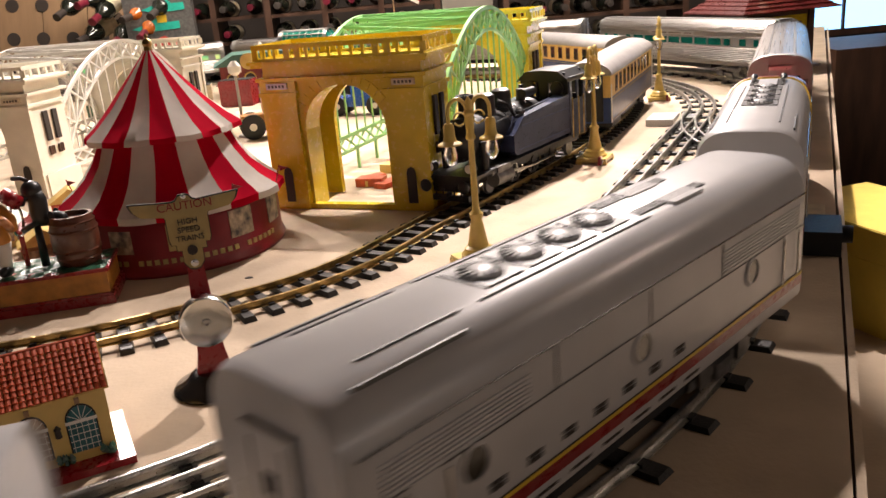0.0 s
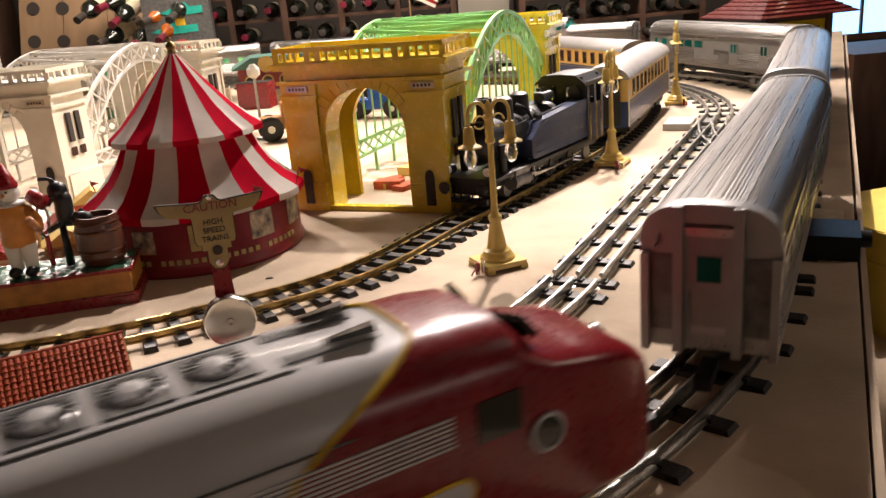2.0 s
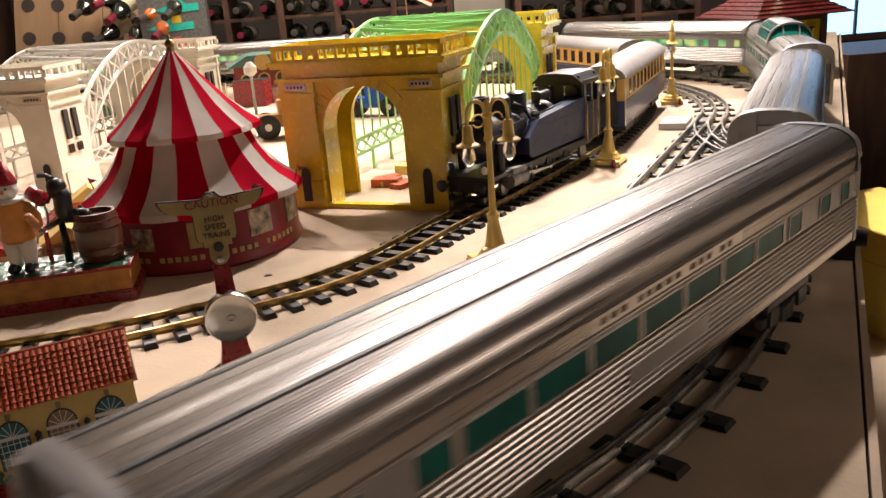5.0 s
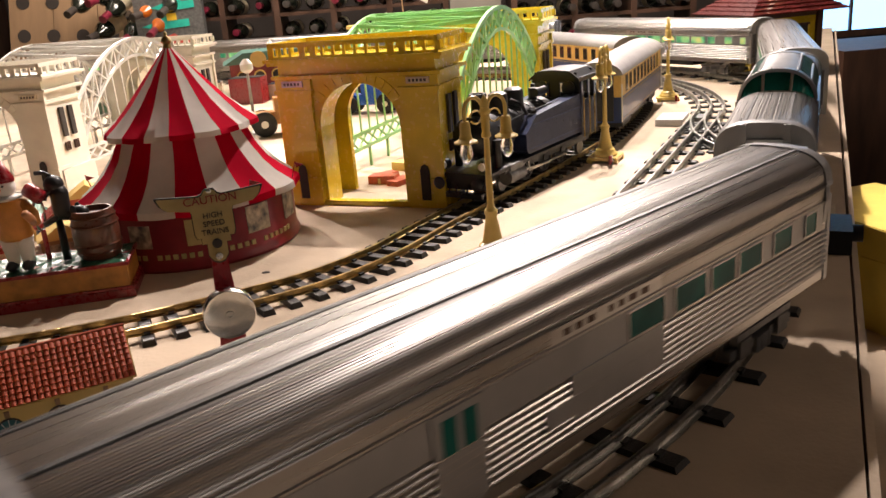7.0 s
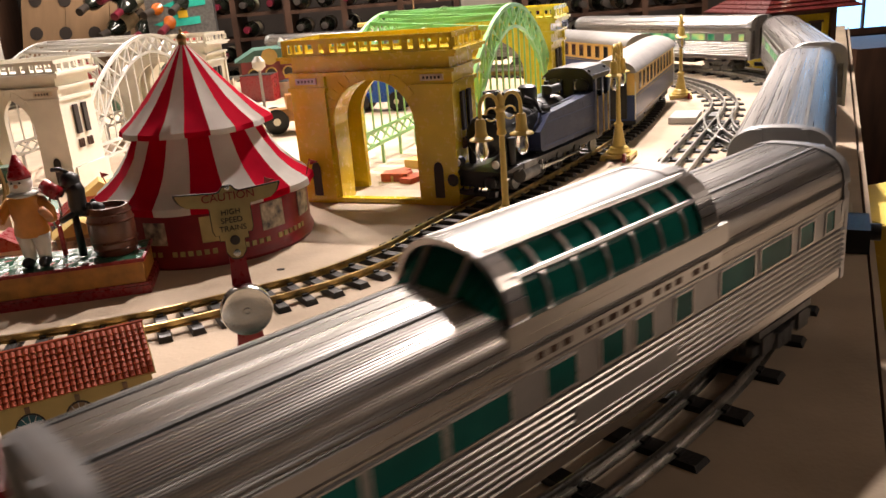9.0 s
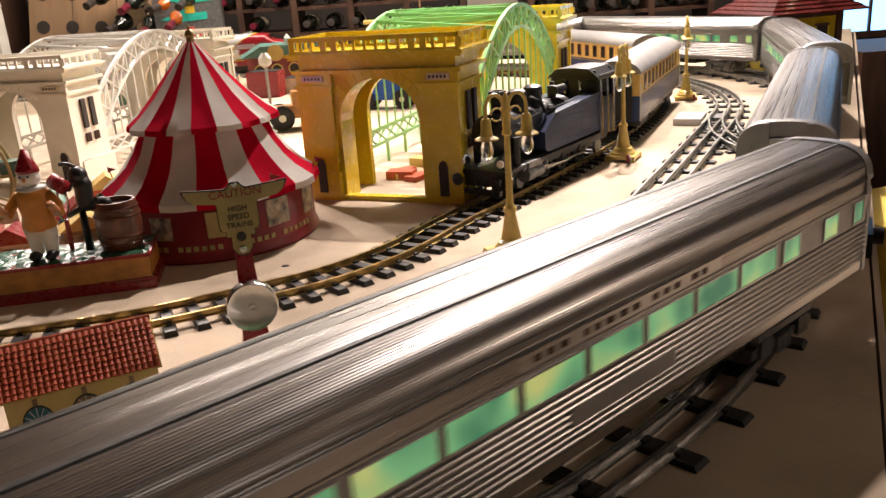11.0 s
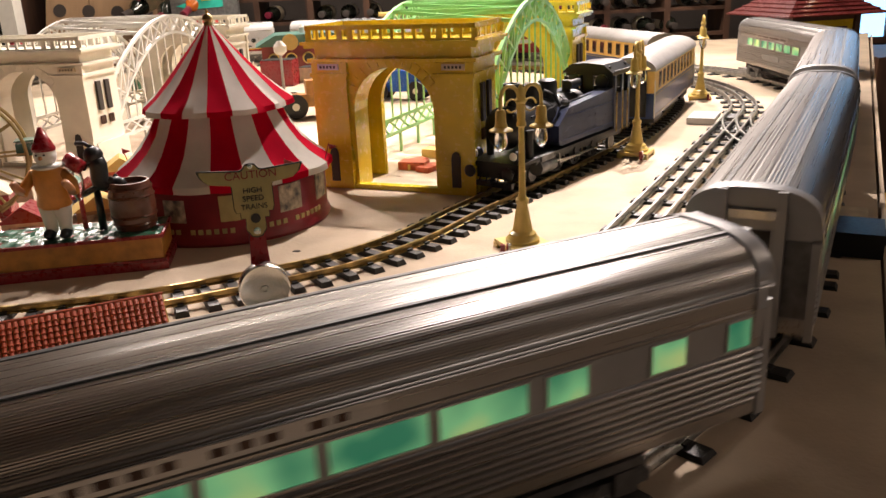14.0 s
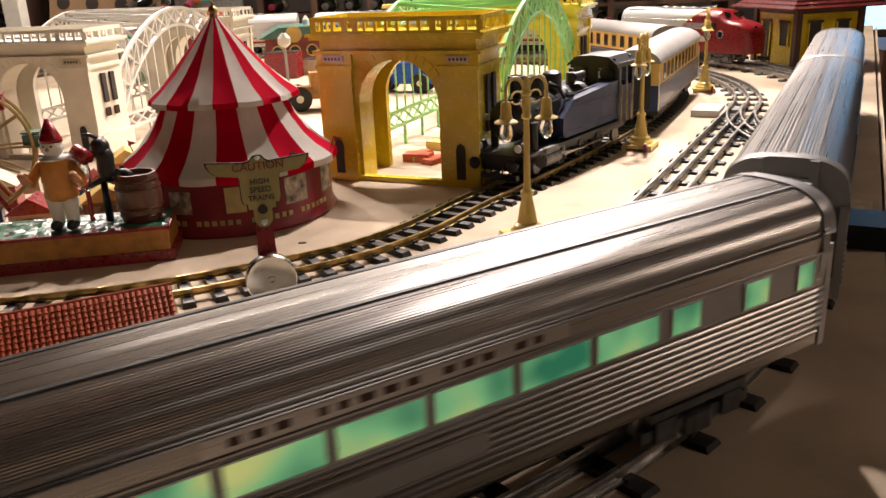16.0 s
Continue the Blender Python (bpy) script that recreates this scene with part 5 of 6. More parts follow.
def on_bank(x, y):
    return BANK @ Matrix.Translation((x, -y, 0.0445)) @ Matrix.Rotation(radians(180 - 10), 4, "Z")


def many(name, pieces, m, label, category):
    """One plain mesh of several coloured shapes: pieces of (bmesh, material)."""
    me = bpy.data.meshes.new(name)
    whole = bmesh.new()
    for k, (bm, material) in enumerate(pieces):
        for f in bm.faces:
            f.material_index = k
            f.smooth = True
        tmp = bpy.data.meshes.new("tmp")
        bm.to_mesh(tmp)
        bm.free()
        whole.from_mesh(tmp)
        bpy.data.meshes.remove(tmp)
        me.materials.append(M[material])
    whole.normal_update()
    whole.to_mesh(me)
    whole.free()
    ob = new(name, me)
    ob.matrix_basis = m
    return tagged(ob, label, category)


def egg(bm, c, r, sx=1.0, sy=1.0, sz=1.0, n=14):
    lathe(bm, [(r * math.sin(math.pi * k / 8) + 1e-5, -r * sz * math.cos(math.pi * k / 8)) for k in range(9)], n, Matrix.Translation(c), sx, sy)


def clown_figure(m):
    white, gold, skin, red, black = (bmesh.new() for _ in range(5))
    for s in (-1, 1):
        lathe(white, [(0.006, 0.006), (0.007, 0.016), (0.0085, 0.026), (0.010, 0.034)], 12, Matrix.Translation((s * 0.0075, 0, 0)))
        egg(black, (s * 0.0085, -0.004, 0.005), 0.0075, 0.8, 1.5, 0.75)
        tube(gold, [(s * 0.014, 0, 0.070), (s * 0.024, -0.002, 0.058), (s * 0.027, -0.010, 0.050)], 0.0058, 8)
        tube(skin, [(s * 0.026, -0.010, 0.052), (s * 0.027, -0.018, 0.058), (s * 0.026, -0.024, 0.064)], 0.0042, 8)
    lathe(gold, [(0.015, 0.032), (0.018, 0.036), (0.0155, 0.048), (0.017, 0.060), (0.017, 0.072), (0.009, 0.078)], 18, None, 1.0, 0.75)
    lathe(white, [(0.011, 0.074), (0.016, 0.077), (0.006, 0.080)], 18)
    egg(white, (0, 0, 0.088), 0.0115, 1, 1, 1.05)
    egg(skin, (0, -0.0115, 0.087), 0.0022)
    lathe(red, [(0.0115, 0.093), (0.0115, 0.096), (0.008, 0.104), (0.002, 0.117)], 16)
    for s in (-1, 1):
        egg(black, (s * 0.004, -0.0105, 0.090), 0.0012)
    tube(red, [(0.020, 0.006, 0.082), (0.034, 0.0, 0.074)], 0.008, 10)
    return many("clown_figure", [(white, "white"), (gold, "orange"), (skin, "skin"), (red, "red"), (black, "black")], m, "painted cast-iron clown figure standing on the bank", "figurine")


def dog_figure(m):
    b = bmesh.new()
    tube(b, [(-0.002, 0, 0.092), (0.003, 0, 0.080), (0.002, 0, 0.064), (0.004, 0, 0.052)], 0.0105, 12)
    egg(b, (-0.001, 0, 0.092), 0.0115)
    tube(b, [(0.002, 0, 0.056), (0.016, 0, 0.056)], 0.008, 10)
    egg(b, (0.022, 0, 0.056), 0.0095, 1.2, 0.9, 0.95)
    egg(b, (0.031, 0, 0.051), 0.0055, 1.3, 0.9, 0.9)
    for s in (-1, 1):
        tube(b, [(0.000, s * 0.006, 0.086), (-0.014, s * 0.007, 0.084), (-0.020, s * 0.007, 0.074)], 0.0040, 8)
        tube(b, [(0.002, s * 0.006, 0.056), (-0.010, s * 0.007, 0.050), (-0.018, s * 0.007, 0.046)], 0.0036, 8)
        egg(b, (0.018, s * 0.008, 0.061), 0.004, 1, 0.5, 1.5)
    tube(b, [(-0.002, 0, 0.102), (-0.010, 0, 0.107), (-0.020, 0, 0.107)], 0.0026, 8)
    lathe(b, [(0.005, 0.0), (0.004, 0.052)], 10, Matrix.Translation((-0.004, 0, 0)))
    return many("dog_figure", [(b, "black")], m, "black cast-iron leaping dog on a rod", "figurine")


clown_figure(on_bank(0.121, 0.024) @ Matrix.Scale(1.13, 4))
dog_figure(on_bank(0.071, 0.040))


def hoop(m):
    t = thing("jumping_hoop", "thin metal hoop on a short stand", "toy hoop", m)
    bm = bmesh.new()
    tube(bm, [(0, 0.014 * math.cos(a), 0.056 + 0.020 * math.sin(a)) for a in [2 * math.pi * k / 24 for k in range(25)]], 0.0016, 8)
    part("ring", bm, "chrome", t, smooth=True)
    bm = bmesh.new()
    rod(bm, (0, 0, 0), (0, 0, 0.037), 0.003, 8)
    part("stand", bm, "red", t)


hoop(on_bank(0.098, 0.052))


def barrel(m):
    t = thing("toy_barrel", "glossy brown cast-iron barrel with hoops", "barrel", m)
    bm = bmesh.new()
    lathe(bm, [(0.019, 0), (0.0215, 0.012), (0.0225, 0.024), (0.0215, 0.036), (0.019, 0.048), (0.0165, 0.048), (0.0165, 0.043)], 28)
    part("cask", bm, "barrel", t, smooth=True)
    for z, r in ((0.006, 0.0206), (0.014, 0.0220), (0.034, 0.0220), (0.042, 0.0206)):
        bm = bmesh.new()
        lathe(bm, [(r, z - 0.0016), (r + 0.0008, z), (r, z + 0.0016)], 28, close=False)
        part("hoop_band", bm, "barrel", t, smooth=True)
    bm = bmesh.new()
    box(bm, -0.014, -0.0022, 0.0431, 0.014, 0.0022, 0.0436)
    part("coin_slot", bm, "ink", t)


barrel(on_bank(0.036, 0.038) @ Matrix.Scale(1.22, 4))


# ---- tank locomotive and dining coaches on the inner track ----
def tank_engine(m):
    e = thing("tank_engine", "black steam tank locomotive with navy side tanks", "locomotive", m)
    Z = 0.0138
    bm = bmesh.new()
    box(bm, -0.185, -0.030, Z + 0.022, 0.180, 0.030, Z + 0.036)
    box(bm, -0.190, -0.046, Z + 0.036, 0.192, 0.046, Z + 0.041)
    box(bm, 0.182, -0.045, Z + 0.016, 0.190, 0.045, Z + 0.036)
    part("frame", bm, "black", e, bevel=0.0012)
    bm = bmesh.new()
    rx = Matrix.Translation((-0.06, 0, Z + 0.086)) @ Matrix.Rotation(radians(90), 4, "Y")
    lathe(bm, [(0.030, 0), (0.030, 0.175), (0.0325, 0.176), (0.0325, 0.222), (0.029, 0.225), (0.027, 0.227), (0.010, 0.231), (0.004, 0.235)], 28, rx)
    for k in range(4):
        lathe(bm, [(0.0308, 0.02 + k * 0.045), (0.0308, 0.024 + k * 0.045)], 28, rx)
    part("boiler", bm, "black", e, smooth=True)
    bm = bmesh.new()
    for k in range(16):
        a = 2 * math.pi * k / 16
        egg(bm, (0.166, 0.029 * math.cos(a), Z + 0.086 + 0.029 * math.sin(a)), 0.0016, n=6)
    rod(bm, (0.170, 0, Z + 0.086), (0.182, 0, Z + 0.086), 0.0025, 8)
    tube(bm, [(0.172, -0.012, Z + 0.086), (0.174, 0, Z + 0.088), (0.172, 0.012, Z + 0.086)], 0.0014, 6)
    part("smokebox_fittings", bm, "black", e)
    for s in (-1, 1):
        bm = bmesh.new()
        out = [(-0.122, Z + 0.046), (0.066, Z + 0.046), (0.074, Z + 0.052), (0.074, Z + 0.078), (0.040, Z + 0.102), (-0.122, Z + 0.112)]
        a, b = sorted((s * 0.021, s * 0.046))
        prism(bm, out, a, b)
        t = part("side_tank", bm, "blueblack", e, "navy blue side tank", bevel=0.003)
        bm = bmesh.new()
        a, b = sorted((s * 0.0462, s * 0.0468))
        for z in (0.053, 0.089):
            box(bm, -0.116, a, Z + z, 0.062 if z < 0.06 else 0.050, b, Z + z + 0.0012)
        part("beading", bm, "blue", t)
        bm = bmesh.new()
        lathe(bm, [(0.008, 0), (0.008, 0.005), (0.004, 0.009)], 14, Matrix.Translation((0.030, s * 0.033, Z + 0.1045)))
        part("filler_cap", bm, "black", t, smooth=True)
        # cab side
        bm = bmesh.new()
        a, b = sorted((s * 0.0445, s * 0.047))
        box(bm, -0.185, a, Z + 0.041, -0.122, b, Z + 0.100)
        for x0, x1 in ((-0.185, -0.176), (-0.158, -0.150), (-0.131, -0.122)):
            box(bm, x0, a, Z + 0.100, x1, b, Z + 0.135)
        box(bm, -0.185, a, Z + 0.132, -0.122, b, Z + 0.140)
        part("cab_side", bm, "blueblack", e)
        for x in (-0.170, -0.150, -0.126):
            bm = bmesh.new()
            rod(bm, (x, s * 0.050, Z + 0.036), (x, s * 0.050, Z + 0.105), 0.0014, 6)
            part("handrail", bm, "brass", e, "brass handrail")
        # cylinders, rods, wheels
        bm = bmesh.new()
        rod(bm, (0.088, s * 0.040, Z + 0.024), (0.135, s * 0.040, Z + 0.024), 0.012, 18)
        box(bm, 0.092, s * 0.040 - 0.008, Z + 0.026, 0.131, s * 0.040 + 0.008, Z + 0.042)
        rod(bm, (0.082, s * 0.040, Z + 0.036), (0.142, s * 0.040, Z + 0.036), 0.006, 12)
        part("cylinder", bm, "truck", e, "dull metal cylinder", smooth=True)
        for x in (-0.075, -0.012, 0.050):
            bm = bmesh.new()
            mw = Matrix.Translation((x, s * 0.027, Z + 0.023)) @ Matrix.Rotation(-s * math.pi / 2, 4, "X")
            lathe(bm, [(0.0245, -0.003), (0.0245, -0.0015), (0.023, -0.001), (0.023, 0.003), (0.0195, 0.0032), (0.019, 0.0015), (0.006, 0.0015), (0.006, 0.005)], 26, mw)
            wheel = part("driving_wheel", bm, "black", e, smooth=True)
            for k in range(10):
                bm = bmesh.new()
                box(bm, -0.0012, 0.005, 0.0012, 0.0012, 0.0195, 0.0030, mw @ Matrix.Rotation(math.pi * k / 5, 4, "Z"))
                part("spoke", bm, "black", wheel)
        for x in (0.125, -0.150):
            bm = bmesh.new()
            mw = Matrix.Translation((x, s * 0.026, Z + 0.013)) @ Matrix.Rotation(-s * math.pi / 2, 4, "X")
            lathe(bm, [(0.0145, -0.002), (0.013, -0.001), (0.013, 0.003), (0.010, 0.003), (0.004, 0.004)], 20, mw)
            part("carrying_wheel", bm, "truck", e, smooth=True)
        bm = bmesh.new()
        bar(bm, (-0.080, s * 0.0345, Z + 0.016), (0.055, s * 0.0345, Z + 0.016), 0.002, 0.005)
        part("coupling_rod", bm, "steel", e, "bright steel coupling rod")
        bm = bmesh.new()
        bar(bm, (-0.012, s * 0.0375, Z + 0.016), (0.088, s * 0.040, Z + 0.024), 0.002, 0.0045)
        rod(bm, (0.060, s * 0.040, Z + 0.024), (0.092, s * 0.040, Z + 0.024), 0.0018, 8)
        bar(bm, (0.020, s * 0.041, Z + 0.040), (0.092, s * 0.041, Z + 0.034), 0.002, 0.004)
        bar(bm, (0.062, s * 0.041, Z + 0.018), (0.066, s * 0.041, Z + 0.040), 0.002, 0.003)
        part("connecting_rod", bm, "steel", e, "bright steel connecting rod")
        bm = bmesh.new()
        lathe(bm, [(0.0035, 0), (0.0035, 0.012), (0.009, 0.013), (0.0095, 0.016), (0.006, 0.018)], 18, Matrix.Translation((0.190, s * 0.033, Z + 0.028)) @ Matrix.Rotation(radians(90), 4, "Y"))
        part("buffer", bm, "black", e, smooth=True)
        bm = bmesh.new()
        lathe(bm, [(0.0078, 0), (0.0078, 0.010), (0.006, 0.012), (0.0015, 0.0125)], 18, Matrix.Translation((0.178, s * 0.034, Z + 0.052)) @ Matrix.Rotation(radians(90), 4, "Y"))
        lp = part("headlamp", bm, "black", e, "round headlamp", smooth=True)
        bm = bmesh.new()
        lathe(bm, [(0.0066, 0.0105), (0.0060, 0.0135), (0.002, 0.0145)], 16, Matrix.Translation((0.178, s * 0.034, Z + 0.052)) @ Matrix.Rotation(radians(90), 4, "Y"))
        part("lens", bm, "white", lp, smooth=True)
        bm = bmesh.new()
        rod(bm, (0.145, s * 0.035, Z + 0.041), (0.145, s * 0.035, Z + 0.080), 0.006, 12)
        rod(bm, (0.145, s * 0.035, Z + 0.080), (0.145, s * 0.035, Z + 0.084), 0.0075, 12)
        part("air_pump", bm, "black", e, smooth=True)
    bm = bmesh.new()
    for x, r, h0 in ((0.135, 0.0125, 0.148), (0.075, 0.0160, 0.140), (0.030, 0.0165, 0.140)):
        if x > 0.1:
            lathe(bm, [(0.015, 0.115), (0.0105, 0.121), (0.0105, 0.142), (0.0135, 0.144), (0.0135, 0.150), (0.009, 0.150), (0.009, 0.146)], 22, Matrix.Translation((x, 0, Z)))
    part("chimney", bm, "black", e, smooth=True)
    for x in (0.078, 0.028):
        bm = bmesh.new()
        lathe(bm, [(0.018, 0.110), (0.0155, 0.118), (0.0155, 0.136), (0.0145, 0.141), (0.010, 0.144), (0.003, 0.145)], 22, Matrix.Translation((x, 0, Z)))
        part("dome", bm, "black", e, smooth=True)
    bm = bmesh.new()
    for s in (-1, 1):
        tube(bm, [(0.060, s * 0.012, Z + 0.130), (0.050, s * 0.024, Z + 0.122), (0.046, s * 0.033, Z + 0.104)], 0.0028, 8)
        tube(bm, [(-0.08, s * 0.029, Z + 0.108), (0.05, s * 0.030, Z + 0.106), (0.13, s * 0.030, Z + 0.100)], 0.0016, 6)
    rod(bm, (-0.035, 0, Z + 0.112), (-0.035, 0, Z + 0.134), 0.0075, 14)
    rod(bm, (-0.055, -0.01, Z + 0.112), (-0.055, -0.01, Z + 0.138), 0.004, 10)
    rod(bm, (-0.055, 0.012, Z + 0.128), (-0.020, 0.012, Z + 0.128), 0.007, 14)
    part("pipework", bm, "black", e, smooth=True)
    # cab
    bm = bmesh.new()
    prof = [(-0.049, Z + 0.133), (-0.047, Z + 0.138), (-0.030, Z + 0.151), (0.0, Z + 0.153), (0.030, Z + 0.151), (0.047, Z + 0.138), (0.049, Z + 0.133), (0.044, Z + 0.136), (0.0, Z + 0.147), (-0.044, Z + 0.136)]
    extrude_x(bm, prof[::-1], -0.194, -0.112)
    part("cab_roof", bm, "black", e, "satin black cab roof")
    for x in (-0.122, -0.184):
        bm = bmesh.new()
        box(bm, x, -0.045, Z + 0.041, x + 0.003, 0.045, Z + 0.105)
        box(bm, x, -0.045, Z + 0.105, x + 0.003, -0.036, Z + 0.140)
        box(bm, x, 0.036, Z + 0.105, x + 0.003, 0.045, Z + 0.140)
        box(bm, x, -0.008, Z + 0.105, x + 0.003, 0.008, Z + 0.140)
        box(bm, x, -0.040, Z + 0.132, x + 0.003, 0.040, Z + 0.148)
        part("cab_bulkhead", bm, "black", e)
    for y in (-0.026, 0.026):
        bm = bmesh.new()
        lathe(bm, [(0.012, 0), (0.012, 0.004), (0.009, 0.005)], 20, Matrix.Translation((-0.118, y, Z + 0.122)) @ Matrix.Rotation(radians(90), 4, "Y"))
        part("cab_porthole", bm, "black", e, smooth=True)
    bm = bmesh.new()
    rod(bm, (0.192, 0, Z + 0.014), (0.206, 0, Z + 0.014), 0.004, 8)
    box(bm, 0.188, -0.034, Z + 0.004, 0.196, 0.034, Z + 0.012)
    for y in (-0.022, -0.010, 0.010, 0.022):
        tube(bm, [(0.191, y, Z + 0.026), (0.197, y, Z + 0.012), (0.193, y, Z + 0.004)], 0.0013, 6)
    part("front_coupler", bm, "black", e)


def on_line(line, near, far):
    """Pose with +x from far towards near."""
    d = Vector(near) - Vector(far)
    return Matrix.Translation(((near[0] + far[0]) / 2, (near[1] + far[1]) / 2, 0)) @ Matrix.Rotation(math.atan2(d.y, d.x), 4, "Z")


tank_engine(on_line(None, (0.072, 1.190), (0.300, 1.500)))


def dining_coach(m, length=0.50):
    c = thing("dining_coach", "royal blue and cream wagon-style dining coach with grey roof", "train car", m, group="blue coaches")
    Z, h = 0.0138, length / 2
    bm = bmesh.new()
    box(bm, -h, -0.045, Z + 0.026, h, 0.045, Z + 0.075)
    part("lower_body", bm, "blue", c, bevel=0.001)
    bm = bmesh.new()
    box(bm, -h, -0.0445, Z + 0.0751, h, 0.0445, Z + 0.118)
    w = part("window_band", bm, "cream", c, "cream painted window band")
    n = 10
    for s in (-1, 1):
        for k in range(n):
            x = -h + 0.035 + (2 * h - 0.07) * (k + 0.5) / n
            bm = bmesh.new()
            a, b = sorted((s * 0.0445, s * 0.0454))
            box(bm, x - 0.0115, a, Z + 0.080, x + 0.0115, b, Z + 0.112)
            f = part("window", bm, "wood", w, bevel=0.0003)
            bm = bmesh.new()
            a, b = sorted((s * 0.0452, s * 0.0457))
            box(bm, x - 0.0095, a, Z + 0.082, x + 0.0095, b, Z + 0.110)
            part("pane", bm, "bottle", f)
        bm = bmesh.new()
        a, b = sorted((s * 0.0452, s * 0.0458))
        for z in (0.030, 0.070):
            box(bm, -h + 0.01, a, Z + z, h - 0.01, b, Z + z + 0.0012)
        part("gold_lining", bm, "printgold", c)
    bm = bmesh.new()
    prof = [(0.048 * math.cos(a), Z + 0.117 + 0.026 * math.sin(a)) for a in [math.pi * k / 14 for k in range(15)]]
    extrude_x(bm, prof, -h - 0.004, h + 0.004)
    part("roof", bm, "grey_roof", c, "pale grey curved roof", smooth=True)
    for s in (-1, 1):
        bm = bmesh.new()
        box(bm, s * h - 0.004, -0.030, Z + 0.030, s * h + 0.004, 0.030, Z + 0.118)
        part("gangway", bm, "dark", c)
        for y in (-0.046, 0.046):
            part("handrail", rod(bmesh.new(), (s * h, y, Z + 0.028), (s * h, y, Z + 0.10), 0.0014, 6), "white", c)
    for x in (-h + 0.09, h - 0.09):
        bm = bmesh.new()
        box(bm, x - 0.045, -0.038, Z + 0.010, x + 0.045, 0.038, Z + 0.022)
        for dx in (-0.028, 0.028):
            for s in (-1, 1):
                lathe(bm, [(0.0135, -0.003), (0.012, 0), (0.012, 0.003), (0.004, 0.004)], 16, Matrix.Translation((x + dx, s * 0.026, Z + 0.012)) @ Matrix.Rotation(-s * math.pi / 2, 4, "X"))
        part("bogie", bm, "dark", c)
    bm = bmesh.new()
    box(bm, -h + 0.16, -0.036, Z + 0.012, h - 0.16, 0.036, Z + 0.027)
    part("underframe", bm, "dark", c)


dining_coach(on_line(None, (0.360, 1.585), (0.575, 2.055)))
dining_coach(on_line(None, (0.560, 2.130), (0.400, 2.600)))


# ---- switch machine, controller, boxes at the table's edge ----
def switch_machine():
    t = thing("switch_machine", "grey metal track switch motor box", "switch motor", Matrix.Translation((0.555, 1.745, 0)) @ Matrix.Rotation(radians(64), 4, "Z"))
    bm = bmesh.new()
    box(bm, -0.045, -0.028, 0.0, 0.045, 0.028, 0.014)
    part("housing", bm, "alu_end", t, bevel=0.003)
    bm = bmesh.new()
    box(bm, -0.045, -0.033, 0.0, 0.045, -0.0285, 0.006)
    part("terminal_strip", bm, "label", t)
    bm = bmesh.new()
    box(bm, 0.01, -0.070, 0.0, 0.06, -0.036, 0.008)
    part("actuator_cover", bm, "truck", t, bevel=0.002)


switch_machine()


def controller_box():
    t = thing("power_controller", "black controller box at the table's edge", "controller", Matrix.Translation((0.475, 0.900, 0)) @ Matrix.Rotation(math.atan2(D.y, D.x), 4, "Z"))
    bm = bmesh.new()
    box(bm, -0.035, -0.030, 0.0, 0.035, 0.030, 0.028)
    part("case", bm, "black", t, bevel=0.004)
    bm = bmesh.new()
    rod(bm, (0, -0.030, 0.016), (0, -0.042, 0.016), 0.010, 18)
    part("knob", bm, "black", t, smooth=True)


controller_box()


def plain_box(name, x, y, z, a, size, material, label, category, stripe=None):
    t = thing(name, label, category, pose(x, y, z, 0, 0, a))
    bm = bmesh.new()
    box(bm, -size[0] / 2, -size[1] / 2, 0, size[0] / 2, size[1] / 2, size[2])
    part("carton", bm, material, t, bevel=0.0015)
    bm = bmesh.new()
    box(bm, -size[0] / 2 + 0.002, -size[1] / 2 + 0.002, size[2], size[0] / 2 - 0.002, size[1] / 2 - 0.002, size[2] + 0.0015)
    part("lid", bm, stripe or material, t)


plain_box("card_box", 0.507, 0.975, 0.0, 64, (0.05, 0.035, 0.02), "label", "small pale card box beside the track", "box")
side = thing("side_table", "low beige fibreboard side table beside the layout", "table")
boxes("tabletop", [(0.12, -0.4, -0.30, 2.4, 1.9, -0.27)], "table", side, bevel=0.002)
for lx, ly in ((0.2, -0.3), (2.3, -0.3), (0.85, 1.8), (2.3, 1.8)):
    boxes("leg", [(lx - 0.03, ly - 0.03, -0.85, lx + 0.03, ly + 0.03, -0.30)], "table_edge", side)
plain_box("yellow_box", 0.80, 1.32, -0.27, 20, (0.22, 0.30, 0.12), "card_yellow", "yellow cardboard box on low shelf", "box")
plain_box("yellow_box", 0.80, 1.32, -0.148, 16, (0.21, 0.28, 0.05), "card_yellow", "flat yellow cardboard box on another box", "box")


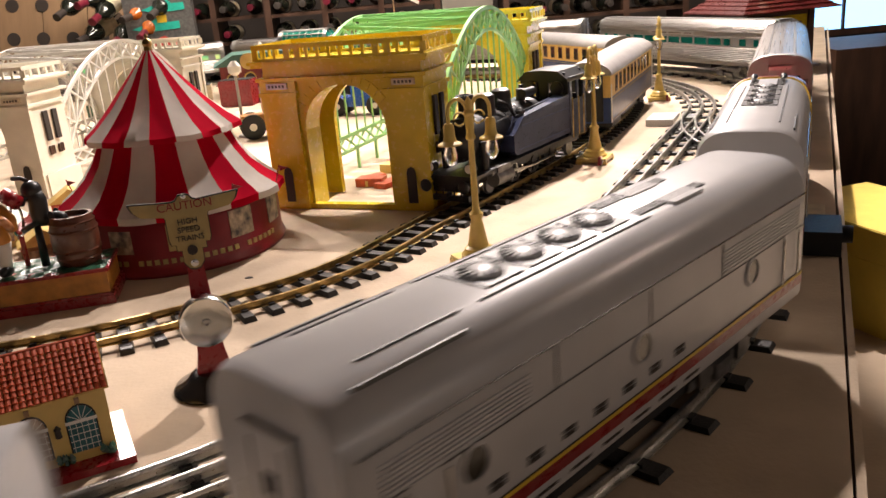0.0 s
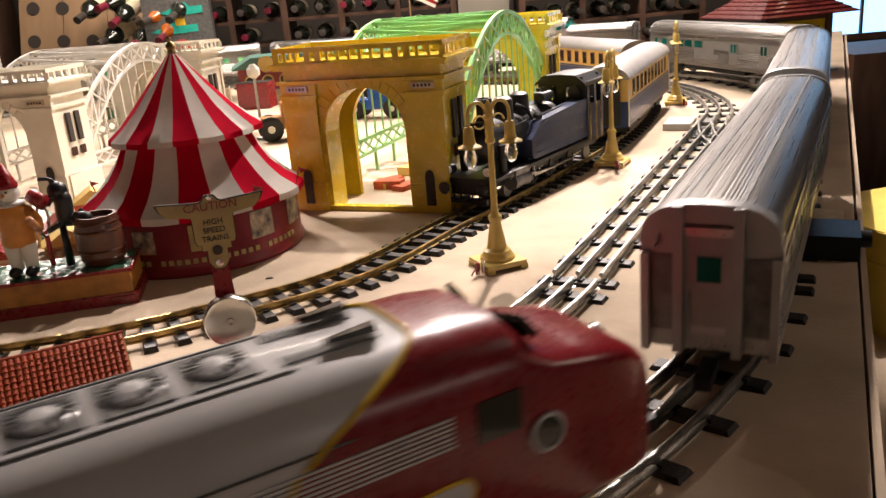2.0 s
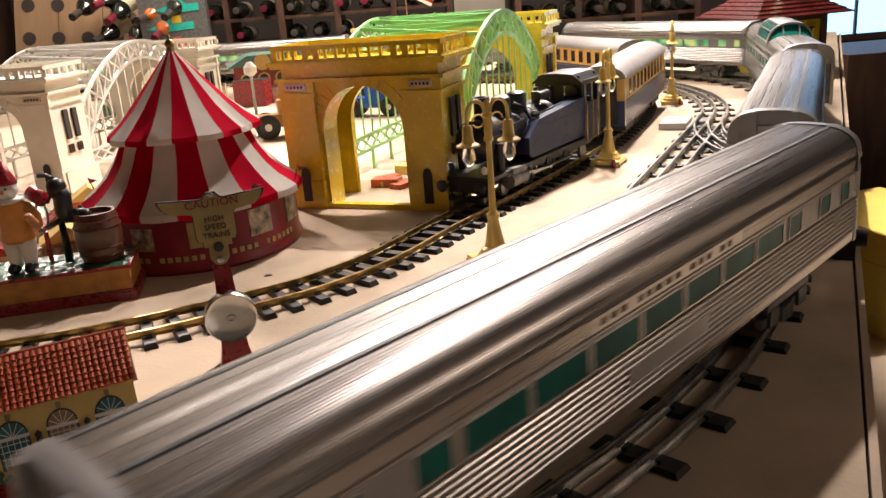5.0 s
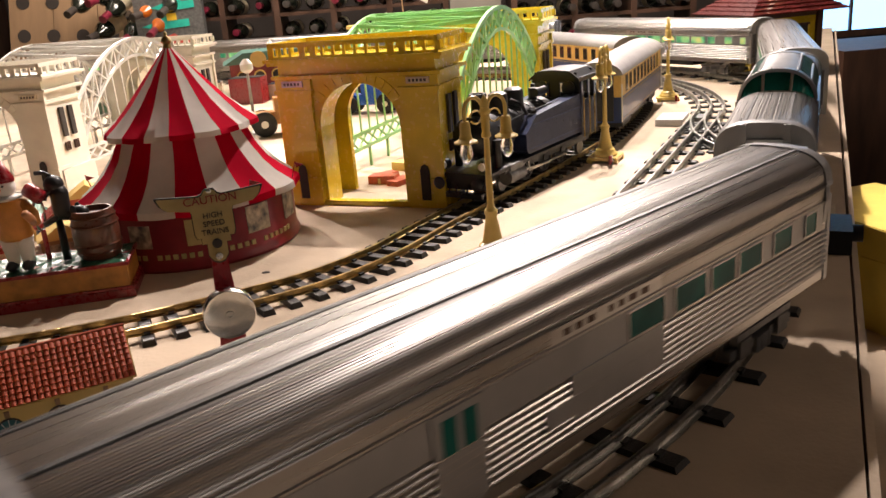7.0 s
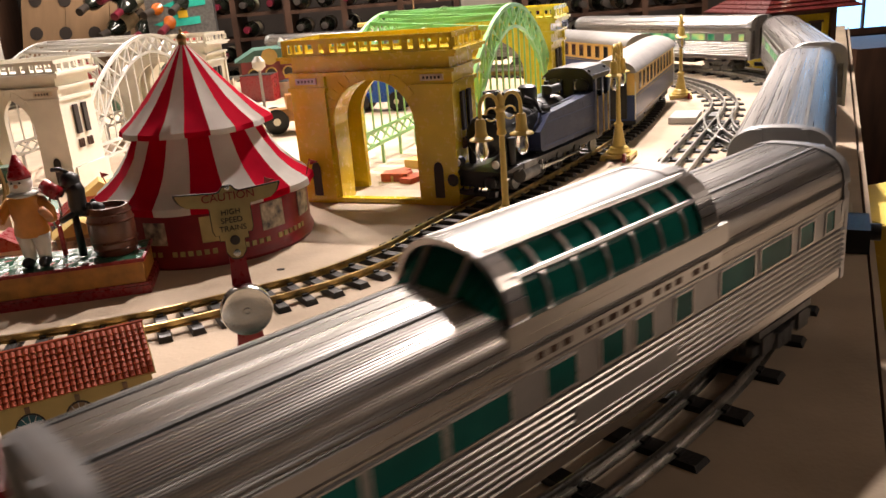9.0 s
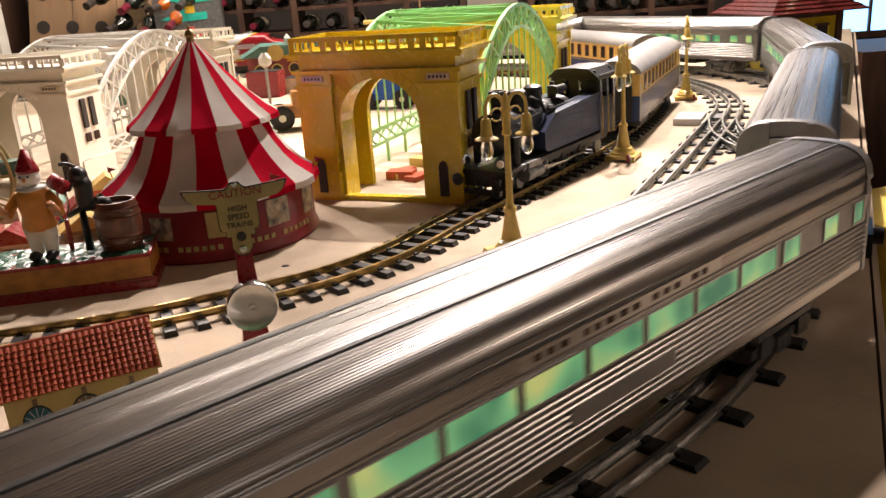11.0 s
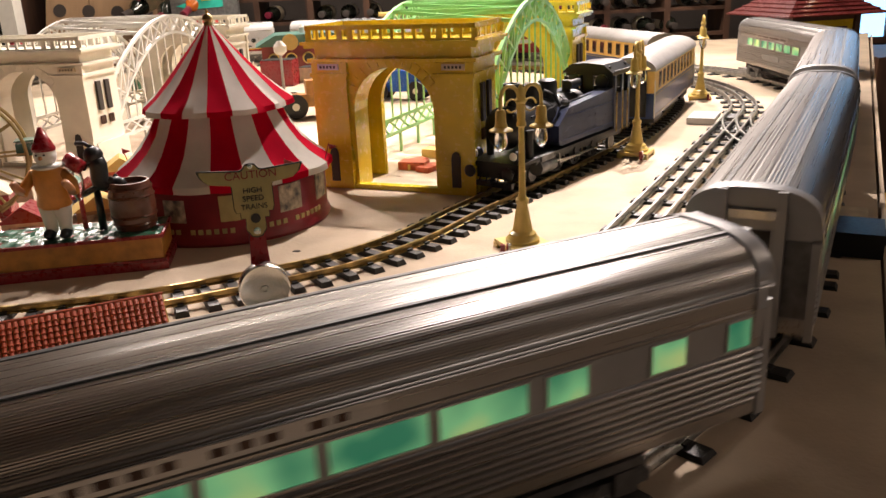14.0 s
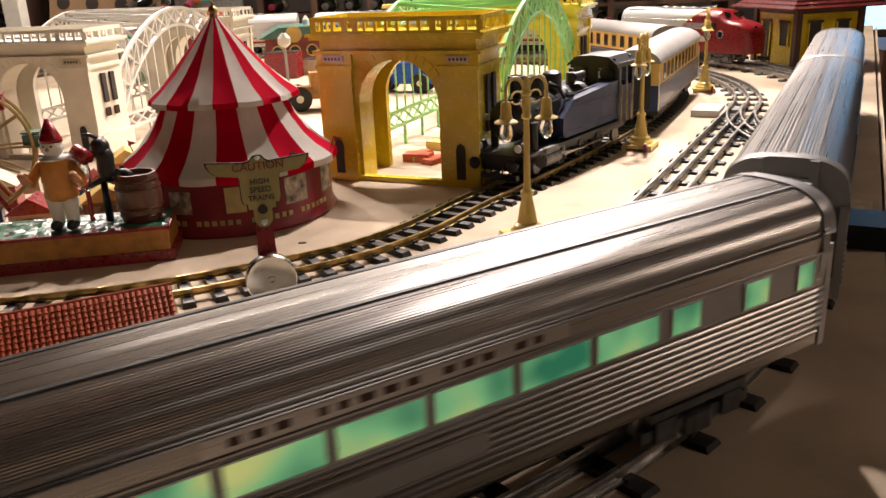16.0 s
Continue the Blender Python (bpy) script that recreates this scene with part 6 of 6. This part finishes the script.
# ---- toy station far along the table ----
def depot(m):
    d = thing("toy_station", "yellow toy station with brown posts and maroon shingled roof", "toy building", m)
    w = part("wall", box(bmesh.new(), -0.10, -0.10, 0.006, 0.10, 0.10, 0.165), "yellow", d)
    part("platform", box(bmesh.new(), -0.125, -0.125, 0, 0.125, 0.125, 0.006), "grey_roof", d, bevel=0.001)
    for x in (-0.10, 0.10):
        for y in (-0.10, 0.10):
            part("corner_post", box(bmesh.new(), x - 0.009, y - 0.009, 0.006, x + 0.009, y + 0.009, 0.165), "wood_dark", d, bevel=0.001)
    for turn in (0, -90):
        q = Matrix.Rotation(radians(turn), 4, "Z")
        for x, low in ((-0.045, 0.006), (0.045, 0.060)):
            f = part("door" if low < 0.01 else "window", box(bmesh.new(), x - 0.020, -0.1035, low, x + 0.020, -0.0995, 0.125, q), "ink", w)
            for dx in (-0.023, 0.019):
                part("window_frame", box(bmesh.new(), x + dx, -0.1055, low, x + dx + 0.004, -0.1030, 0.129, q), "yellow_lit", f)
            part("window_head", box(bmesh.new(), x - 0.024, -0.1060, 0.125, x + 0.024, -0.1030, 0.131, q), "wood_dark", f)
        part("fascia", box(bmesh.new(), -0.098, -0.104, 0.150, 0.098, -0.100, 0.165, q), "wood_dark", w)
    # hipped roof laid in stepped courses
    courses = 10
    for k in range(courses):
        u, v = 0.158 * (1 - k / courses), 0.158 * (1 - (k + 1.15) / courses)
        z = 0.165 + 0.0105 * k
        bm = bmesh.new()
        lo = [bm.verts.new((a * u, b * u, z)) for a, b in ((-1, -1), (1, -1), (1, 1), (-1, 1))]
        mi = [bm.verts.new((a * u, b * u, z + 0.0035)) for a, b in ((-1, -1), (1, -1), (1, 1), (-1, 1))]
        hi = [bm.verts.new((a * max(v, 0.002), b * max(v, 0.002), z + 0.0118)) for a, b in ((-1, -1), (1, -1), (1, 1), (-1, 1))]
        bm.faces.new(lo[::-1])
        bm.faces.new(hi)
        for p, r in ((lo, mi), (mi, hi)):
            for i in range(4):
                bm.faces.new((p[i], p[(i + 1) % 4], r[(i + 1) % 4], r[i]))
        part("roof_course", bm, "depot_roof", d)
    part("chimney", box(bmesh.new(), 0.010, -0.060, 0.205, 0.034, -0.036, 0.300), "yellow", d, bevel=0.001)


depot(Matrix.Translation((1.071, 2.509, 0)) @ Matrix.Rotation(radians(12.4), 4, "Z"))


# ---- behind the table: wine racks, shelves, toys ----
def wine_bottle(neck="bottle_red"):
    b = thing("wine_bottle", "dark glass wine bottle lying in the rack", "bottle", group="wine bottles")
    bm = bmesh.new()
    lathe(bm, [(0.036, 0), (0.038, 0.006), (0.038, 0.19), (0.034, 0.205), (0.015, 0.235), (0.0145, 0.27)], 18)
    part("glass", bm, "bottle", b, smooth=True)
    bm = bmesh.new()
    lathe(bm, [(0.0152, 0.245), (0.0155, 0.295), (0.0165, 0.297), (0.0165, 0.305), (0.012, 0.306)], 14)
    part("capsule", bm, neck, b, "wine-red foil capsule" if neck == "bottle_red" else "dark foil capsule", smooth=True)
    bm = bmesh.new()
    lathe(bm, [(0.0384, 0.06), (0.0384, 0.16)], 18, close=False)
    part("paper_label", bm, "label", b)
    return b


LYING = Matrix.Rotation(radians(90), 4, "X")     # neck towards -y
bottle_a, bottle_b = wine_bottle(), wine_bottle("ink")
bottle_a.matrix_basis = Matrix.Translation((0.62, 4.20, 0.30)) @ LYING
bottle_b.matrix_basis = Matrix.Translation((0.74, 4.20, 0.30)) @ LYING


def wine_rack(x0, x1, y, z0, rows, seed, pitch=0.118):
    r = thing("wine_rack", "dark wooden wine rack full of lying bottles", "wine rack")
    for k in range(rows + 1):
        bm = bmesh.new()
        box(bm, x0, y - 0.02, z0 + k * pitch - 0.010, x1, y + 0.02, z0 + k * pitch + 0.006)
        part("front_slat", bm, "wood_dark", r)
        bm = bmesh.new()
        box(bm, x0, y + 0.20, z0 + k * pitch - 0.010, x1, y + 0.23, z0 + k * pitch + 0.006)
        part("rear_slat", bm, "wood_dark", r)
    n = max(1, round((x1 - x0) / 0.25))
    for k in range(n + 1):
        x = x0 + (x1 - x0) * k / n
        bm = bmesh.new()
        box(bm, x - 0.014, y - 0.026, -0.85, x + 0.014, y + 0.235, z0 + rows * pitch + 0.05)
        part("upright", bm, "wood_dark", r)
    rnd = random.Random(seed)
    m = int((x1 - x0) / 0.105)
    for row in range(rows):
        for k in range(m):
            if rnd.random() < 0.22:
                continue
            x = x0 + (x1 - x0) * (k + 0.5) / m
            copy_thing(bottle_a if rnd.random() < 0.55 else bottle_b, Matrix.Translation((x, y + 0.22 + rnd.uniform(-0.03, 0.02), z0 + row * pitch + 0.0445)) @ LYING)


wine_rack(-2.75, -1.98, 4.05, -0.12, 5, 1)
wine_rack(-0.62, 0.18, 4.10, -0.12, 5, 2)
wine_rack(0.50, 1.35, 4.05, -0.12, 5, 3)
wine_rack(-1.18, -0.66, 4.30, -0.12, 5, 5)


def riddling_rack():
    r = thing("riddling_rack", "leaning pale wooden riddling rack with bottle holes", "wine rack", Matrix.Translation((-1.47, 3.80, -0.40)) @ Matrix.Rotation(radians(-14), 4, "X") @ Matrix.Rotation(radians(4), 4, "Y"))
    for i in range(4):
        bm = bmesh.new()
        box(bm, -0.40 + i * 0.202, 0, 0, -0.40 + i * 0.202 + 0.198, 0.03, 1.5)
        part("board", bm, "wood", r, bevel=0.003)
    # boards stay whole; near-black discs give the shade inside the holes
    for row in range(8):
        for c in range(6):
            x, z = -0.335 + c * 0.134, 0.18 + row * 0.150
            bm = bmesh.new()
            lathe(bm, [(0.030, 0.0), (0.030, 0.004)], 18, Matrix.Translation((x, 0.001, z)) @ LYING)
            part("bottle_hole", bm, "ink", r, "dark disc for the shade in a bottle hole")


riddling_rack()
rnd = random.Random(8)
amber = mat("amber_bottle_glass", (0.42, 0.10, 0.01), 0.15, 0, 0.3, 10, 0, coat=0.5)
for k, (x, z) in enumerate(((-1.26, 0.30), (-1.13, 0.29), (-1.20, 0.20), (-1.33, 0.22), (-1.08, 0.22), (-1.40, 0.33), (-1.30, 0.36), (-1.02, 0.30))):
    c = copy_thing(bottle_b if k % 2 else bottle_a, Matrix.Translation((x, 3.66, z)) @ Matrix.Rotation(radians(rnd.uniform(20, 60)), 4, "Y") @ Matrix.Rotation(radians(112), 4, "X") @ Matrix.Translation((0, 0, -0.25)))
    c["label"] = "dark wine bottle stuck in the riddling rack"
    if k in (1, 4):
        c["label"] = "amber glass bottle stuck in the riddling rack"
        for o in c.children:
            if o.name.startswith("glass"):
                o.data = o.data.copy()
                o.data.materials[0] = amber
slab("trim_post", -1.955, 3.78, -0.85, -1.885, 3.86, 1.6, "white", "white painted post", "post")
slab("block_column", 0.20, 4.05, -0.85, 0.44, 4.30, 1.6, "wall", "grey painted masonry column", "column")
slab("rear_bench", 1.95, 3.75, -0.85, 2.8, 4.3, -0.12, "wood_dark", "dark wooden bench by the window", "bench")


def window_unit():
    w = thing("window_1", "bright blue daylit window", "window", Matrix.Translation((2.86, 5.49, 0.0)), kind="structure")
    bm = bmesh.new()
    box(bm, -0.30, -0.01, -0.19, 0.30, -0.002, 1.0)
    part("pane", bm, "window", w)
    for a in ((-0.34, -0.23, -0.30, 1.04), (0.30, -0.23, 0.34, 1.04), (-0.30, -0.23, 0.30, -0.19), (-0.30, 1.0, 0.30, 1.04), (-0.008, -0.19, 0.008, 1.0)):
        bm = bmesh.new()
        box(bm, a[0], -0.03, a[1], a[2], -0.001, a[3])
        part("window_frame", bm, "wood_dark", w)


window_unit()


def carnival_building(m):
    c = thing("toy_building", "faded red tin building with teal roof", "toy building", m)
    bm = bmesh.new()
    box(bm, -0.15, -0.08, 0, 0.15, 0.08, 0.105)
    w = part("wall", bm, mat("faded_red_tin", (0.26, 0.05, 0.05), 0.5, 0, 0.25, 30, 0.05), c)
    bm = bmesh.new()
    prism(bm, [(-0.17, 0.105), (0.17, 0.105), (0.10, 0.142), (-0.10, 0.142)], -0.095, 0.095)
    part("roof", bm, mat("faded_teal_tin", (0.10, 0.22, 0.19), 0.5, 0, 0.2, 30, 0.05), c, "faded teal hipped roof")
    for x in (-0.11, -0.05, 0.01, 0.06, 0.11):
        bm = bmesh.new()
        lathe(bm, [(0.018, 0), (0.018, 0.004)], 16, Matrix.Translation((x, -0.079, 0.06)) @ LYING)
        f = part("window", bm, "ink", w)
        bm = bmesh.new()
        tube(bm, [(x + 0.019 * math.cos(a), -0.083, 0.06 + 0.019 * math.sin(a)) for a in [2 * math.pi * k / 16 for k in range(17)]], 0.003, 6)
        part("window_frame", bm, "house", f)
    bm = bmesh.new()
    lathe(bm, [(0.028, 0), (0.028, 0.006)], 18, Matrix.Translation((-0.05, -0.096, 0.118)) @ LYING)
    part("round_sign", bm, "house", c)
    bm = bmesh.new()
    lathe(bm, [(0.012, 0.142), (0.012, 0.16), (0.002, 0.175)], 12)
    part("roof_lantern", bm, "white", c)


carnival_building(Matrix.Translation((-0.50, 3.05, 0)) @ Matrix.Rotation(radians(12), 4, "Z"))


def display_box():
    b = thing("picture_box", "dark box printed with teal and coral planes", "box", Matrix.Translation((-1.02, 3.70, 0)) @ Matrix.Rotation(radians(8), 4, "Z"))
    bm = bmesh.new()
    box(bm, -0.14, 0, 0.0, 0.14, 0.10, 0.42)
    part("carton", bm, "truck", b, bevel=0.002)
    coral = mat("coral_print", (0.60, 0.10, 0.08), 0.5, 0, 0.1, 40, 0)
    for x, z, mm, sc in ((-0.02, 0.235, "teal", 1.0), (-0.01, 0.165, coral, 0.8), (0.02, 0.31, "teal", 0.9)):
        bm = bmesh.new()
        prism(bm, [(x - 0.10 * sc, z), (x - 0.03, z + 0.02), (x + 0.02, z + 0.045 * sc), (x + 0.04, z + 0.02), (x + 0.10 * sc, z + 0.022), (x + 0.10 * sc, z - 0.008), (x + 0.03, z - 0.012), (x - 0.03, z - 0.014)], -0.003, 0.001)
        part("printed_plane", bm, mm, b)
    bm = bmesh.new()
    box(bm, -0.01, -0.004, 0.255, 0.03, 0.0, 0.285)
    part("printed_patch", bm, "stripe_y", b)


display_box()


def crate(x, y, a, size, label):
    c = thing("wooden_crate", label, "crate", pose(x, y, 0, 0, 0, a))
    for k in range(3):
        bm = bmesh.new()
        z = size[2] * k / 3
        box(bm, -size[0] / 2, -size[1] / 2, z + 0.002, size[0] / 2, size[1] / 2, z + size[2] / 3 - 0.002)
        part("board", bm, "wood", c, bevel=0.002)
    bm = bmesh.new()
    box(bm, -size[0] / 2 - 0.01, -size[1] / 2 - 0.01, size[2], size[0] / 2 + 0.01, size[1] / 2 + 0.01, size[2] + 0.012)
    part("lid", bm, "house", c, bevel=0.002)


crate(-0.02, 3.58, 3, (0.46, 0.10, 0.165), "plain wooden crate at the back of the table")


def small_flag():
    f = thing("toy_flag", "small striped flag with blue canton on a stick", "flag", Matrix.Translation((-0.02, 3.56, 0.177)))
    bm = bmesh.new()
    rod(bm, (0, 0, 0), (0.0, 0, 0.16), 0.003, 6)
    part("stick", bm, "wood", f)
    for k in range(6):
        bm = bmesh.new()
        box(bm, 0.003, -0.001, 0.075 + k * 0.013, 0.11, 0.001, 0.088 + k * 0.013, Matrix.Rotation(radians(28), 4, "Y") @ Matrix.Translation((-0.05, 0, 0.03)))
        part("stripe", bm, "red" if k % 2 else "white", f)
    bm = bmesh.new()
    box(bm, 0.003, -0.003, 0.114, 0.05, 0.003, 0.153, Matrix.Rotation(radians(28), 4, "Y") @ Matrix.Translation((-0.05, 0, 0.03)))
    part("canton", bm, "blue", f)


small_flag()


def toy_vehicle(name, m, body, label, wheel=0.020, length=0.10, rider=None):
    v = thing(name, label, "toy vehicle", m)
    bm = bmesh.new()
    box(bm, -length / 2, -0.022, wheel * 0.9, length / 2, 0.022, wheel * 1.9)
    box(bm, -length * 0.1, -0.020, wheel * 1.9, length * 0.36, 0.020, wheel * 3.0)
    part("body", bm, body, v, bevel=0.006)
    bm = bmesh.new()
    rod(bm, (length * 0.36, 0, wheel * 2.0), (length * 0.52, 0, wheel * 2.0), 0.012, 14)
    part("bonnet", bm, rider or body, v, smooth=True)
    for x in (-length * 0.32, length * 0.32):
        for s in (-1, 1):
            bm = bmesh.new()
            mw = Matrix.Translation((x, s * 0.027, wheel)) @ Matrix.Rotation(-s * math.pi / 2, 4, "X")
            lathe(bm, [(wheel * 0.9, -0.006), (wheel, -0.003), (wheel, 0.004), (wheel * 0.85, 0.006), (wheel * 0.62, 0.006)], 22, mw)
            w = part("wheel", bm, "dark", v, smooth=True)
            bm = bmesh.new()
            lathe(bm, [(wheel * 0.60, 0.0), (wheel * 0.60, 0.0045), (wheel * 0.2, 0.0065)], 18, mw)
            part("hub", bm, "white", w, smooth=True)


toy_vehicle("toy_tractor", Matrix.Translation((-0.325, 2.04, 0)) @ Matrix.Rotation(radians(15), 4, "Z"), "gold", "red and yellow toy tractor with white hubs", 0.030, 0.135, "red")
toy_vehicle("toy_car", Matrix.Translation((-0.115, 2.27, 0.0)) @ Matrix.Rotation(radians(-20), 4, "Z"), "carblue", "bright blue toy car behind the bridge", 0.026, 0.17)
toy_vehicle("toy_car", Matrix.Translation((-0.28, 2.42, 0.0)) @ Matrix.Rotation(radians(10), 4, "Z"), "red", "red toy car behind the bridges", 0.024, 0.15)
toy_vehicle("toy_car", Matrix.Translation((-0.60, 1.95, 0.0)) @ Matrix.Rotation(radians(70), 4, "Z"), "red", "red toy car inside the pale bridge", 0.022, 0.14)


def pole_signal(x, y):
    p = thing("toy_signal", "grey toy signal post with white lamp head", "toy signal", pose(x, y, 0))
    bm = bmesh.new()
    lathe(bm, [(0.016, 0), (0.014, 0.006), (0.004, 0.010), (0.0035, 0.15)], 12)
    part("post", bm, "alu_end", p, smooth=True)
    bm = bmesh.new()
    lathe(bm, [(0.006, 0.15), (0.016, 0.158), (0.016, 0.172), (0.006, 0.184)], 16)
    part("lamp_head", bm, "white", p, smooth=True)


pole_signal(-0.395, 2.06)


def shelf_of_boxes():
    """Low boxes and tin toys that fill the back of the table."""
    rnd = random.Random(21)
    for k in range(14):
        x = -0.95 + k * 0.135 + rnd.uniform(-0.02, 0.02)
        y = 2.62 + rnd.uniform(0, 0.16) if x < 0.2 else 3.52
        sx, sy, sz = rnd.uniform(0.07, 0.12), rnd.uniform(0.05, 0.08), rnd.uniform(0.03, 0.085)
        mm = rnd.choice(["red", "blue", "wood", "label", "dark", "cream", "leafgreen"])
        plain_box("tin_toy", x, y, 0, rnd.uniform(-15, 25), (sx, sy, sz), mm, "small painted tin toy at the back of the table", "toy", rnd.choice(["dark", "label", "red", "grey_roof"]))


shelf_of_boxes()


# ---- carnival clutter beside the bank ----
def ferris_wheel(m):
    f = thing("ferris_wheel", "tinplate ferris wheel with coloured gondolas", "toy wheel", m)
    for s in (-1, 1):
        bm = bmesh.new()
        tube(bm, [(0.085 * math.cos(a), s * 0.016, 0.115 + 0.085 * math.sin(a)) for a in [2 * math.pi * k / 36 for k in range(37)]], 0.0026, 6)
        r = part("rim", bm, "printgold", f, smooth=True)
        for k in range(12):
            a = 2 * math.pi * k / 12
            bm = bmesh.new()
            bar(bm, (0, s * 0.016, 0.115), (0.085 * math.cos(a), s * 0.016, 0.115 + 0.085 * math.sin(a)), 0.003, 0.0015)
            part("spoke", bm, "printgold", r)
        for d in (-1, 1):
            bm = bmesh.new()
            bar(bm, (d * 0.055, s * 0.024, 0.0), (0, s * 0.024, 0.118), 0.006, 0.003)
            part("stand_leg", bm, "red", f)
    for k in range(8):
        a = 2 * math.pi * k / 8 + 0.2
        bm = bmesh.new()
        x, z = 0.085 * math.cos(a), 0.115 + 0.085 * math.sin(a)
        box(bm, x - 0.011, -0.013, z - 0.020, x + 0.011, 0.013, z - 0.003)
        box(bm, x - 0.012, -0.014, z - 0.0005, x + 0.012, 0.014, z + 0.001)
        part("gondola", bm, ("leafgreen", "red", "blue", "label")[k % 4], f, bevel=0.001)
    bm = bmesh.new()
    rod(bm, (0, -0.026, 0.115), (0, 0.026, 0.115), 0.006, 10)
    part("axle", bm, "red", f)


ferris_wheel(Matrix.Translation((-0.655, 1.085, 0)) @ Matrix.Rotation(radians(20), 4, "Z"))


def tin_stall(x, y, a, wall, roof, label):
    t = thing("tin_stall", label, "toy stall", pose(x, y, 0, 0, 0, a))
    bm = bmesh.new()
    box(bm, -0.030, -0.020, 0, 0.030, 0.020, 0.034)
    w = part("wall", bm, wall, t, bevel=0.001)
    bm = bmesh.new()
    prism(bm, [(-0.034, 0.034), (0.034, 0.034), (0.0, 0.056)], -0.024, 0.024)
    part("roof", bm, roof, t)
    bm = bmesh.new()
    box(bm, -0.020, -0.0215, 0.010, 0.020, -0.0195, 0.028)
    part("shutter", bm, "picture", w)


for x, y, a, w, r in ((-0.565, 1.06, 10, "label", "red"), (-0.49, 1.11, 25, "wood", "house"), (-0.44, 1.17, -12, "red", "white"), (-0.53, 1.19, 30, "blue", "red"), (-0.60, 1.24, -8, "house", "leafgreen"), (-0.47, 1.28, 18, "label", "red"), (-0.70, 1.22, 12, "red", "label"), (-0.40, 1.33, 5, "white", "red"), (-0.55, 1.36, 22, "rooftile", "house")):
    tin_stall(x, y, a, w, r, "small lithographed tin fairground stall, " + {"label": "cream", "wood": "brown", "red": "red", "blue": "blue", "house": "yellow", "white": "white", "rooftile": "orange"}[w] + " walls")


# ---- the diverging track of the switch ----
def branch_track():
    pts = spline([(0.640, 1.775), (0.606, 1.690), (0.575, 1.585), (0.562, 1.480), (0.568, 1.385), (0.592, 1.285)])
    build_track("branch_track", "three-rail track leading off from the switch", pts, (-0.027, 0, 0.027), TUBE_RAIL, "steel", 0.036, (0.085, 0.016, 0.0036), 0.0, lambda p: 1.40 < p.y < 1.70)


branch_track()


# ---- marks on the table ----
def knot(x, y, r):
    bm = bmesh.new()
    lathe(bm, [(r, 0.0002), (r * 0.8, 0.0012)], 12, Matrix.Translation((x, y, 0)), 1.0, 0.6)
    tagged(part("dark_speck", bm, "ink"), "small dark speck lying on the table", "speck")


knot(-0.190, 0.973, 0.0055)


motions()
